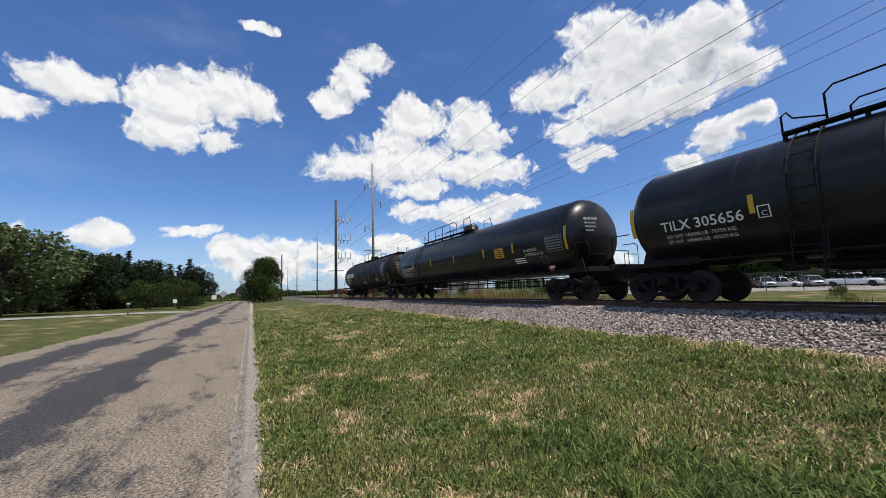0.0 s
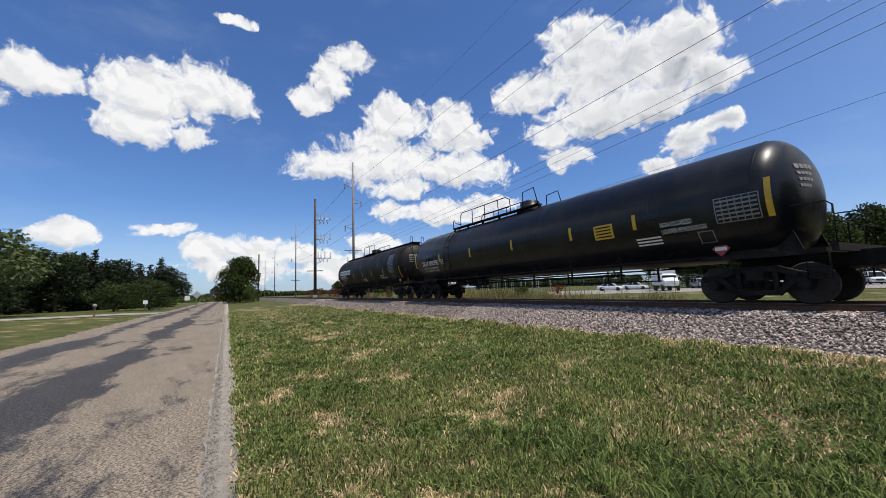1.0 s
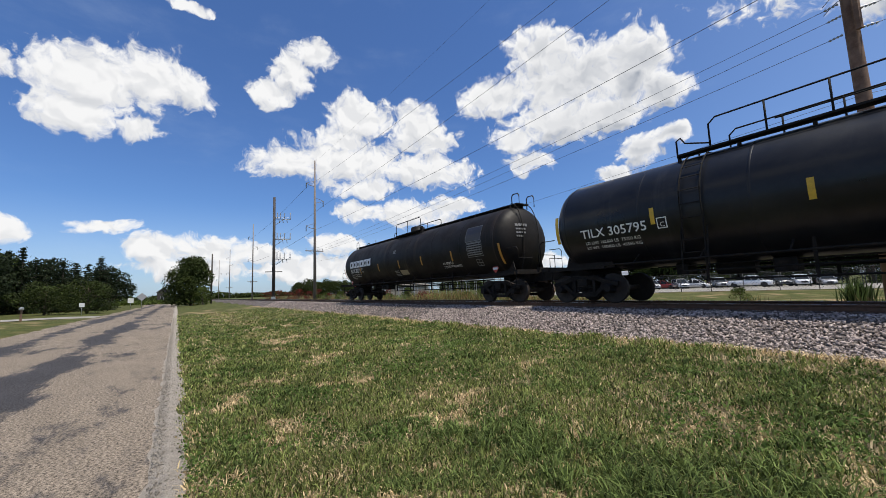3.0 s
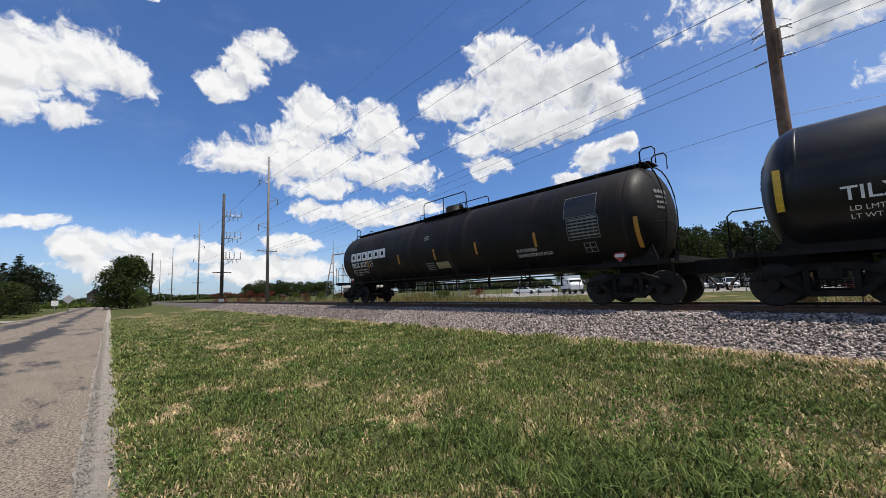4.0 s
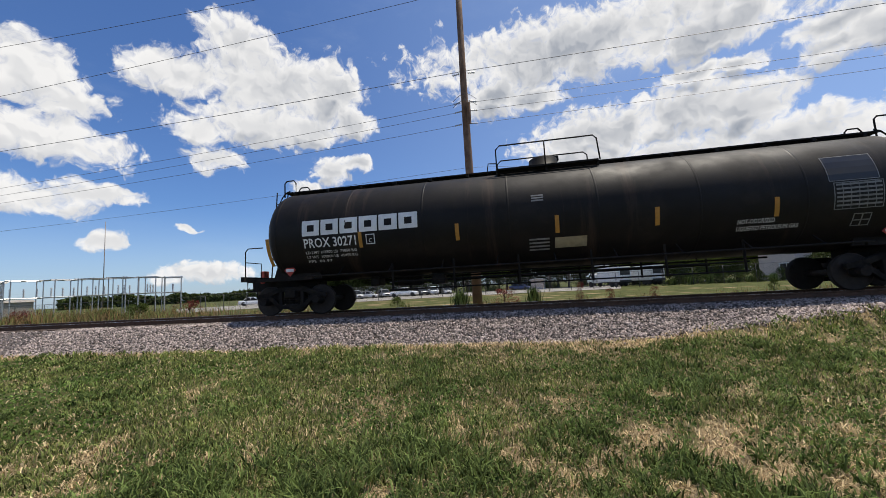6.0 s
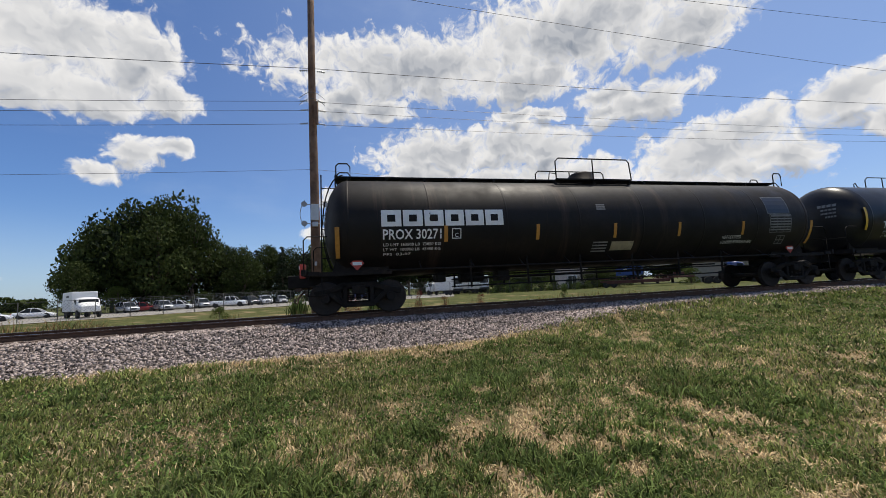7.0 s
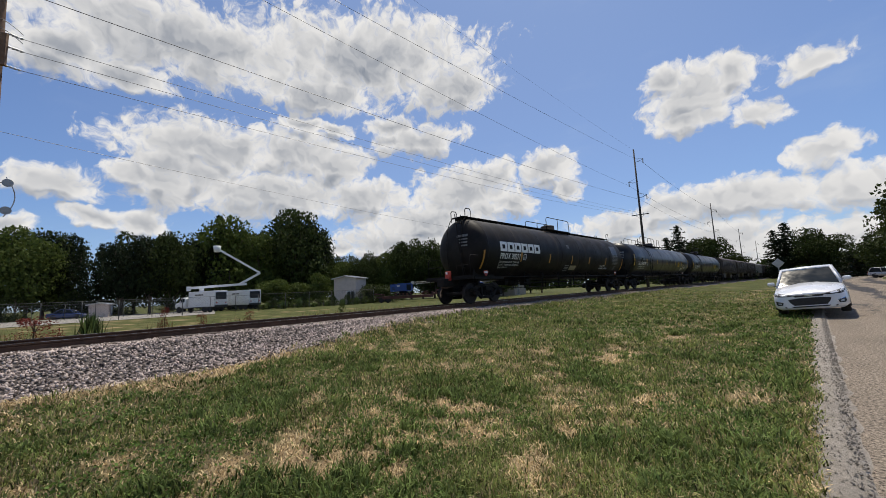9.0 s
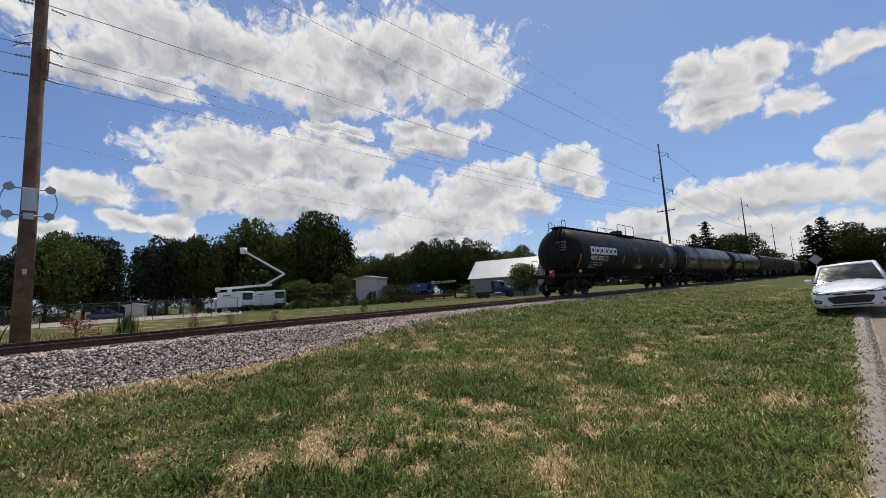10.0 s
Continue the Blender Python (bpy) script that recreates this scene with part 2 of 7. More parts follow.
def frusta(bm, rings, seg=16, axis="x", close=True, smooth=True):
    """A turned body: rings of (place along the axis, radius, up shift)."""
    loops = []
    for a, r, dz in rings:
        loop = []
        for k in range(seg):
            t = 2 * math.pi * k / seg
            c, s = r * math.cos(t), r * math.sin(t)
            p = {"x": (a, c, s + dz), "y": (c, a, s + dz), "z": (c, s, a)}[axis]
            loop.append(bm.verts.new(p))
        loops.append(loop)
    for A, B in zip(loops, loops[1:]):
        for k in range(seg):
            fc = bm.faces.new((A[k], A[(k + 1) % seg], B[(k + 1) % seg], B[k]))
            fc.smooth = smooth
    if close:
        bm.faces.new(loops[0])
        bm.faces.new(loops[-1])
    bmesh.ops.recalc_face_normals(bm, faces=bm.faces)
    return bm


def rod(bm, pts, r, seg=6, r2=None):
    """A round bar along points."""
    pts = [Vector(p) for p in pts]
    loops = []
    for i, p in enumerate(pts):
        d = (pts[min(i + 1, len(pts) - 1)] - pts[max(i - 1, 0)]).normalized()
        a = d.cross(Vector((0, 0, 1)))
        a = a.normalized() if a.length > 0.05 else Vector((1, 0, 0)).cross(d).normalized()
        b = d.cross(a)
        rr = r if r2 is None else r + (r2 - r) * i / (len(pts) - 1)
        loops.append([bm.verts.new(p + rr * (math.cos(2 * math.pi * k / seg) * a + math.sin(2 * math.pi * k / seg) * b)) for k in range(seg)])
    for A, B in zip(loops, loops[1:]):
        for k in range(seg):
            bm.faces.new((A[k], A[(k + 1) % seg], B[(k + 1) % seg], B[k])).smooth = seg > 5
    for lp in (loops[0], loops[-1]):
        try:
            bm.faces.new(lp)
        except ValueError:
            pass
    return bm


def flush(bm):
    bmesh.ops.recalc_face_normals(bm, faces=bm.faces)
    return bm


def outline(bm, pts, depth, axis="y", at=0.0):
    """A plate of a given outline: pts in the plane across the axis."""
    def place(p, d):
        return {"y": (p[0], at + d, p[1]), "x": (at + d, p[0], p[1]), "z": (p[0], p[1], at + d)}[axis]
    A = [bm.verts.new(place(p, 0)) for p in pts]
    B = [bm.verts.new(place(p, depth)) for p in pts]
    fs = [bm.faces.new(A), bm.faces.new(B[::-1])]
    for k in range(len(pts)):
        fs.append(bm.faces.new((A[k], B[k], B[(k + 1) % len(pts)], A[(k + 1) % len(pts)])))
    bmesh.ops.recalc_face_normals(bm, faces=fs)
    return bm


# ---- the lie of the land: s along the track, q across it towards the road ----
STEP = 0.5


class Course:
    """A line over the ground: headings at places along it, and its nearest point to the camera's stand."""

    def __init__(self, nodes, dist, bearing, soft=6.0, reach=700.0):
        n = int(reach / STEP)
        self.s = np.arange(-n, n + 1) * STEP
        h = np.interp(self.s, [k[0] for k in nodes], [k[1] for k in nodes])
        w = int(soft / STEP) | 1
        h = np.convolve(np.pad(h, w // 2, mode="edge"), np.ones(w) / w, "valid")
        self.h = np.radians(h)
        dx, dy = np.sin(self.h), np.cos(self.h)
        x = np.concatenate([[0], np.cumsum(STEP / 2 * (dx[1:] + dx[:-1]))])
        y = np.concatenate([[0], np.cumsum(STEP / 2 * (dy[1:] + dy[:-1]))])
        self.x = x - x[n] + dist * math.sin(radians(bearing))
        self.y = y - y[n] + dist * math.cos(radians(bearing))

    def at(self, s, q=0.0):
        h = np.interp(s, self.s, self.h)
        return np.interp(s, self.s, self.x) + q * np.cos(h), np.interp(s, self.s, self.y) - q * np.sin(h)

    def angle(self, s):
        """Turn about z of a thing that faces along the course with its x axis."""
        return 90 - math.degrees(np.interp(s, self.s, self.h))

    def across(self, x, y):
        """(s, q) of a place."""
        x, y = np.asarray(x, float), np.asarray(y, float)
        far = max(float(np.abs(x).max(initial=0)), float(np.abs(y).max(initial=0))) * 1.6 + 20
        idx = np.where(np.abs(self.s) < far)[0][::2 if far < 120 else 6]
        d = (self.x[None, idx] - x.reshape(-1, 1)) ** 2 + (self.y[None, idx] - y.reshape(-1, 1)) ** 2
        i = idx[d.argmin(1)]
        h = self.h[i]
        dx, dy = x.ravel() - self.x[i], y.ravel() - self.y[i]
        return (self.s[i] + dx * np.sin(h) + dy * np.cos(h)).reshape(x.shape), (dx * np.cos(h) - dy * np.sin(h)).reshape(x.shape)


TRACK = Course(((-100, 153.3), (100, 153.3)), 11.95, 63.3)
EDGE = Course(((-300, 118), (-125, 153.1), (60, 153.1), (130, 164), (300, 170)), -0.05, 63.1)     # the road's edge on the track's side
RAIL_Z, BED_Z, TOE_Z, ROAD_W = 0.99, 0.81, 0.28, 6.9
TOE, SHOULDER = 3.1, 1.75


def smooth01(x):
    x = np.clip(x, 0, 1)
    return x * x * (3 - 2 * x)


def toe_at(s):
    """Where the turf meets the stone: it creeps up the shoulder farther along."""
    return TOE - 1.2 * smooth01((np.asarray(s, float) - 1.0) / 10.0)


def rise(s):
    """The road climbs a little towards the houses."""
    return 0.26 * smooth01((np.asarray(s, float) - 2.0) / 18.0)


def ground_z(x, y):
    """Height of the ground sheet: road, verge, railway bank, flat land behind."""
    x, y = np.asarray(x, float), np.asarray(y, float)
    s, q = TRACK.across(x, y)
    e, v = EDGE.across(x, y)
    gap = np.clip(q - TOE, 0, None)
    w = np.clip(-v, 0, None)
    z = TOE_Z * (w / np.maximum(w + gap, 0.01)) - 0.10 * np.exp(-((w - 2.6) / 1.5) ** 2) * (gap > 0)
    bank = TOE_Z + (BED_Z - TOE_Z) * np.clip((TOE - np.abs(q)) / (TOE - SHOULDER), 0, 1) - 0.12
    creep = smooth01((s - 1.0) / 10.0)
    z = z + 0.14 * creep * np.exp(-gap / 1.3) * (q > 0)
    turf = bank + 0.12 + 0.14 * creep * np.clip((q - SHOULDER) / (TOE - SHOULDER), 0, 1) + 0.03
    z = np.where(np.abs(q) < TOE, np.where(q > toe_at(s), turf, bank), z)
    z = np.where(q <= -TOE, 0.12 + (TOE_Z - 0.12) * np.exp((q + TOE) / 2.5), z)
    z = np.where(v > 0, np.where(v < ROAD_W, -0.06, 0.02 + 0.05 * smooth01((v - ROAD_W) / 3)), z)
    share = np.where(v > 0, 1.0, gap / np.maximum(w + gap, 0.01)) * (q > 0)
    return z + rise(e) * share


def gz(x, y):
    return float(ground_z([x], [y])[0])


def strip(course, s0, s1, step, cols):
    """Quads along a course; cols: (q, z)."""
    bm = bmesh.new()
    last = None
    for s in np.arange(s0, s1 + step / 2, step):
        row = []
        for q, z in cols:
            x, y = course.at(s, q)
            row.append(bm.verts.new((float(x), float(y), z)))
        if last:
            for a in range(len(cols) - 1):
                bm.faces.new((last[a], last[a + 1], row[a + 1], row[a]))
        last = row
    bmesh.ops.recalc_face_normals(bm, faces=bm.faces)
    if sum(f.normal.z for f in bm.faces) < 0:
        bmesh.ops.reverse_faces(bm, faces=bm.faces)
    return bm

# ---- materials ----
M_GRAVEL = material("pale_gravel", (0.32, 0.285, 0.24), 0.95, 0, 0.22, 45.0, 1.0, 120.0, spec=0.2)
M_STONE = material("crushed_stone", (0.31, 0.258, 0.232), 0.9, 0, 0.2, 9.0, 0.5, 60.0, island=0.85, spec=0.25)
M_BED = material("ballast_bed", (0.16, 0.135, 0.122), 0.95, 0, 0.55, 22.0, 1.0, 30.0, second=(0.06, 0.052, 0.048), mask=(0.46, 0.56), mask_scale=14.0, spec=0.2)
M_RAIL = material("rusty_rail", (0.10, 0.055, 0.035), 0.65, 0.4, 0.3, 10.0, 0.2, 90.0)
M_RAILTOP = material("polished_rail_head", (0.38, 0.36, 0.34), 0.3, 1.0, 0.15, 6.0)
M_TIE = material("creosoted_wood", (0.075, 0.05, 0.036), 0.9, 0, 0.3, 9.0, 0.6, 40.0, obj=0.3)
M_TANK = material("black_tank_paint", (0.0075, 0.008, 0.010), 0.36, 0, 0.3, 0.8, 0.05, 30.0, second=(0.022, 0.021, 0.02), mask=(0.45, 0.7), mask_scale=0.6, coat=0.05, spec=0.30)
M_TANK_OLD = material("weathered_black_paint", (0.009, 0.0075, 0.0065), 0.58, 0, 0.3, 1.5, 0.1, 30.0, second=(0.022, 0.017, 0.013), mask=(0.52, 0.75), mask_scale=0.7, spec=0.22)


def streaked(m, rust, amount=(0.56, 0.72), stretch=(1.6, 0.16, 0.16)):
    """Runs of rust and dirt down the shell, in bands along it."""
    n, l = m.node_tree.nodes, m.node_tree.links
    b = n["Principled BSDF"]
    src = b.inputs["Base Color"].links[0].from_socket
    tc, mp, x, r, mx = n.new("ShaderNodeTexCoord"), n.new("ShaderNodeMapping"), n.new("ShaderNodeTexNoise"), n.new("ShaderNodeMapRange"), n.new("ShaderNodeMix")
    mp.inputs["Scale"].default_value = stretch
    x.inputs["Scale"].default_value, x.inputs["Detail"].default_value, x.inputs["Roughness"].default_value = 1.0, 8.0, 0.7
    l.new(tc.outputs["Object"], mp.inputs[0])
    l.new(mp.outputs[0], x.inputs["Vector"])
    r.inputs["From Min"].default_value, r.inputs["From Max"].default_value = amount
    l.new(x.outputs["Fac"], r.inputs["Value"])
    mx.data_type = "RGBA"
    l.new(r.outputs[0], mx.inputs[0])
    l.new(src, mx.inputs[6])
    mx.inputs[7].default_value = (*rust, 1)
    l.new(mx.outputs[2], b.inputs["Base Color"])


streaked(M_TANK_OLD, (0.045, 0.030, 0.021))
streaked(M_TANK, (0.03, 0.03, 0.032), (0.58, 0.78))
M_RUST = material("rust_streaked_paint", (0.10, 0.06, 0.04), 0.75, 0, 0.35, 3.0, 0.3, 40.0, second=(0.03, 0.026, 0.022), mask=(0.4, 0.6), mask_scale=2.0)
M_IRON = material("grimy_iron", (0.012, 0.0105, 0.0095), 0.85, 0.0, 0.35, 6.0, 0.3, 40.0, second=(0.028, 0.019, 0.014), mask=(0.55, 0.7), mask_scale=3.0, spec=0.25)
M_WHEEL = material("worn_wheel_steel", (0.022, 0.016, 0.013), 0.75, 0.1, 0.3, 8.0, 0.2, 50.0)
M_TREAD = material("bright_wheel_rim", (0.16, 0.13, 0.11), 0.4, 0.9, 0.2, 8.0)
M_WHITE = material("white_stencil_paint", (0.75, 0.75, 0.73), 0.6, 0, 0.1, 6.0)
M_FADED = material("faded_stencil_paint", (0.20, 0.20, 0.195), 0.7, 0, 0.3, 9.0)
M_YELLOW = material("yellow_reflector", (0.62, 0.38, 0.03), 0.45, 0, 0.15, 12.0)
M_AMBER = material("faded_amber_reflector", (0.42, 0.20, 0.03), 0.5, 0, 0.2, 12.0)
M_RED = material("red_plate_paint", (0.45, 0.05, 0.03), 0.5, 0, 0.2, 6.0)


# ---- ground ----
def chunked(fn, x, y, size=3000):
    return np.concatenate([fn(x[i:i + size], y[i:i + size]) for i in range(0, len(x), size)])


def patch_noise(x, y, scale, seed):
    """Smooth random field, 0 to 1, on a lattice."""
    r = np.random.RandomState(seed).rand(64, 64)
    u, v = x / scale, y / scale
    i, j = np.floor(u).astype(int), np.floor(v).astype(int)
    a, b = smooth01(u - i), smooth01(v - j)
    g = lambda p, q: r[p % 64, q % 64]
    return (g(i, j) * (1 - a) + g(i + 1, j) * a) * (1 - b) + (g(i, j + 1) * (1 - a) + g(i + 1, j + 1) * a) * b


def dryness(x, y):
    """How parched the turf is: patches, a streak down the verge, and a band at the foot of the ballast."""
    s, q = TRACK.across(x, y)
    e, v = EDGE.across(x, y)
    n = 0.26 * patch_noise(x, y, 0.6, 3) + 0.30 * patch_noise(x, y, 0.24, 4) + 0.30 * patch_noise(x, y, 0.09, 6) + 0.14 * patch_noise(x, y, 3.5, 5)
    streak = np.exp(-((v + 3.2) / 0.9) ** 2) * 0.10
    toe = np.exp(-((q - toe_at(s) - 0.25) / 0.4) ** 2) * 0.28
    lush = 0.10 * smooth01((s - 5) / 8)
    return smooth01((n + streak + toe * (1 - smooth01((s - 2) / 6)) - lush - 0.56 + 0.03 * smooth01((s + 4) / 8)) / 0.24)


def build_ground():
    seg, ratio = 400, 1.036
    radii = [0.35]
    while radii[-1] < 4000:
        radii.append(radii[-1] * ratio)
    R = np.array(radii)
    A = np.arange(seg) * 2 * np.pi / seg
    x, y = (R[:, None] * np.sin(A)).ravel(), (R[:, None] * np.cos(A)).ravel()
    near = R.repeat(seg) < 400
    z = np.full(len(x), 0.05)
    z[near] = chunked(ground_z, x[near], y[near])
    z[~near] = 0.0
    fine = np.hypot(x, y) < 60
    off = np.abs(chunked(lambda a, b: EDGE.across(a, b)[1], x[fine], y[fine])) > 0
    z[fine] += (patch_noise(x[fine], y[fine], 0.5, 1) - 0.5) * 0.05 * off
    verts = np.column_stack([x, y, z])
    k = np.arange(len(R) - 1)[:, None] * seg + np.arange(seg)
    kn = np.arange(len(R) - 1)[:, None] * seg + (np.arange(seg) + 1) % seg
    faces = np.stack([k, k + seg, kn + seg, kn], -1).reshape(-1, 4)
    verts = np.vstack([verts, [[0, 0, -0.06]]])
    cap = [(len(verts) - 1, (i), (i + 1) % seg) for i in range(seg)]
    me = bpy.data.meshes.new("ground")
    me.from_pydata(verts.tolist(), [], [f[::-1] for f in faces.tolist()] + cap)
    me.flip_normals() if me.polygons[0].normal.z < 0 else None
    dry = np.zeros(len(verts))
    dry[:-1][fine] = chunked(dryness, x[fine], y[fine])
    at = me.attributes.new("dry", "FLOAT", "POINT")
    at.data.foreach_set("value", dry)
    me.polygons.foreach_set("use_smooth", [True] * len(me.polygons))
    m = material("turf", (0.062, 0.074, 0.022), 0.95, 0, 0.4, 5.0, 1.0, 70.0, second=(0.105, 0.100, 0.036), mask=(0.45, 0.65), mask_scale=0.5, spec=0.1)
    n, l = m.node_tree.nodes, m.node_tree.links
    b = n["Principled BSDF"]
    src = b.inputs["Base Color"].links[0].from_socket
    a, mx = n.new("ShaderNodeAttribute"), n.new("ShaderNodeMix")
    a.attribute_name = "dry"
    mx.data_type = "RGBA"
    l.new(a.outputs["Fac"], mx.inputs["Factor"])
    l.new(src, mx.inputs[6])
    mx.inputs[7].default_value = (0.34, 0.245, 0.14, 1)
    l.new(mx.outputs[2], b.inputs["Base Color"])
    me.materials.append(m)
    return tagged(new("ground", me), "mown green turf with straw-coloured dry patches, running to the horizon", "ground", kind="structure")


build_ground()

# road with crown, worn patches, gravel verge
def build_road():
    qs = (0, 0.85, 1.7, 2.6, 3.45, 4.3, 5.2, 6.05, 6.9)
    ss = np.arange(-420, 330.1, 1.0)
    vs, uv = [], []
    for q in qs:
        x, y = EDGE.at(ss, q)
        vs.append(np.column_stack([x, y, -0.02 + 0.05 * (1 - ((q - 3.45) / 3.45) ** 2) + rise(ss)]))
        uv.append(np.column_stack([ss, np.full(len(ss), q), ss * 0]))
    n = len(ss)
    k = (np.arange(len(qs) - 1)[:, None] * n + np.arange(n - 1)).reshape(-1)
    me = bpy.data.meshes.new("road")
    me.from_pydata(np.concatenate(vs).tolist(), [], np.column_stack([k, k + n, k + n + 1, k + 1]).tolist())
    if me.polygons[0].normal.z < 0:
        me.flip_normals()
    me.attributes.new("course", "FLOAT_VECTOR", "POINT").data.foreach_set("vector", np.concatenate(uv).reshape(-1))
    m = bpy.data.materials.new("chip_seal_road")
    m.use_nodes = True
    nd, l = m.node_tree.nodes, m.node_tree.links
    b = nd["Principled BSDF"]
    b.inputs["Roughness"].default_value, b.inputs["Specular IOR Level"].default_value = 0.92, 0.2
    at = nd.new("ShaderNodeAttribute")
    at.attribute_name = "course"

    def noisy(scale, stretch, detail=6.0, rough=0.65):
        mp, x = nd.new("ShaderNodeMapping"), nd.new("ShaderNodeTexNoise")
        mp.inputs["Scale"].default_value = stretch
        x.inputs["Scale"].default_value, x.inputs["Detail"].default_value, x.inputs["Roughness"].default_value = scale, detail, rough
        l.new(at.outputs["Vector"], mp.inputs["Vector"])
        l.new(mp.outputs[0], x.inputs["Vector"])
        return x.outputs["Fac"]

    def ranged(v, a, c, lo, hi):
        r = nd.new("ShaderNodeMapRange")
        for i, w in zip(("From Min", "From Max", "To Min", "To Max"), (a, c, lo, hi)):
            r.inputs[i].default_value = w
        l.new(v, r.inputs["Value"])
        return r.outputs["Result"]

    def calc(op, a, c):
        r = nd.new("ShaderNodeMath")
        r.operation = op
        for i, w in enumerate((a, c)):
            if isinstance(w, (int, float)):
                r.inputs[i].default_value = w
            else:
                l.new(w, r.inputs[i])
        return r.outputs[0]

    sep = nd.new("ShaderNodeSeparateXYZ")
    l.new(at.outputs["Vector"], sep.inputs[0])
    q = sep.outputs[1]
    band = None
    for c, w in ((2.4, 0.75), (5.0, 1.0)):
        g = ranged(calc("ABSOLUTE", calc("SUBTRACT", q, c), 0.0), 0.0, w, 0.19, 0.0)
        band = g if band is None else calc("MAXIMUM", band, g)
    tar = ranged(calc("ADD", calc("ADD", noisy(0.55, (0.42, 1.1, 1), 12.0, 0.78), calc("MULTIPLY", noisy(0.16, (0.5, 1, 1), 2.0), 0.45)), band), 0.785, 0.86, 0.0, 1.0)
    mx = nd.new("ShaderNodeMix")
    mx.data_type = "RGBA"
    l.new(tar, mx.inputs[0])
    mx.inputs[6].default_value, mx.inputs[7].default_value = (0.190, 0.156, 0.120, 1), (0.045, 0.043, 0.045, 1)
    hs = nd.new("ShaderNodeHueSaturation")
    l.new(mx.outputs[2], hs.inputs["Color"])
    l.new(calc("MULTIPLY", ranged(noisy(30.0, (1, 1, 1), 4.0, 0.85), 0.38, 0.62, 0.15, 2.0), ranged(noisy(1.6, (0.4, 1, 1)), 0.3, 0.7, 0.85, 1.15)), hs.inputs["Value"])
    l.new(hs.outputs[0], b.inputs["Base Color"])
    bp = nd.new("ShaderNodeBump")
    bp.inputs["Strength"].default_value, bp.inputs["Distance"].default_value = 0.8, 0.01
    l.new(noisy(90.0, (1, 1, 1), 3.0), bp.inputs["Height"])
    l.new(bp.outputs[0], b.inputs["Normal"])
    me.materials.append(m)
    tagged(new("road", me), "worn tan-grey chip-seal country road with dark tarred tracks", "road", kind="structure")


build_road()
bm = bmesh.new()
rnd = random.Random(4)
last = None
for s in np.arange(-160, 120, 0.25):
    w = 0.13 + 0.10 * rnd.random()
    cols = []
    for q, z in ((0.12 + 0.10 * rnd.random(), -0.03), (-0.02, 0.018), (-w, 0.006), (-w - 0.1, -0.06)):
        x, y = EDGE.at(s, q)
        cols.append(bm.verts.new((float(x), float(y), z + float(rise(s)) + 0.002 + 0.004 * rnd.random())))
    if last:
        for a in range(3):
            bm.faces.new((last[a], cols[a], cols[a + 1], last[a + 1]))
    last = cols
flush(bm)
if sum(f.normal.z for f in bm.faces) < 0:
    bmesh.ops.reverse_faces(bm, faces=bm.faces)
tagged(part("road_verge", bm, M_GRAVEL), "crumbling pale gravel edge of the road", "verge", kind="structure")

# ---- railway ----
railway = thing("railway", Matrix(), "single railway track with rusty rails on wooden ties in grey crushed stone", "railway track", kind="structure")
bed = part("ballast_bed", strip(TRACK, -420, 420, 1.0, [(TOE + 0.35, TOE_Z - 0.1), (TOE, TOE_Z), (SHOULDER, BED_Z), (0, BED_Z), (-SHOULDER, BED_Z), (-TOE, TOE_Z), (-TOE - 0.35, TOE_Z - 0.1)]), M_BED, railway)


def rail_bar(q):
    bm = bmesh.new()
    prof = [(-0.07, 0), (0.07, 0), (0.07, 0.015), (0.012, 0.035), (0.012, 0.125), (0.036, 0.14), (0.036, 0.172), (-0.036, 0.172), (-0.036, 0.14), (-0.012, 0.125), (-0.012, 0.035), (-0.07, 0.015)]
    last = None
    for s in np.arange(-420, 420.1, 1.0):
        row = []
        for o, z in prof:
            x, y = TRACK.at(s, q + o)
            row.append(bm.verts.new((float(x), float(y), RAIL_Z - 0.172 + z)))
        if last:
            for a in range(len(prof)):
                fc = bm.faces.new((last[a], last[(a + 1) % len(prof)], row[(a + 1) % len(prof)], row[a]))
                fc.material_index = 1 if a == 6 else 0
        last = row
    return part("rail", flush(bm), [M_RAIL, M_RAILTOP], railway, "rusty steel rail with a polished head")


rail_bar(0.7525)
rail_bar(-0.7525)


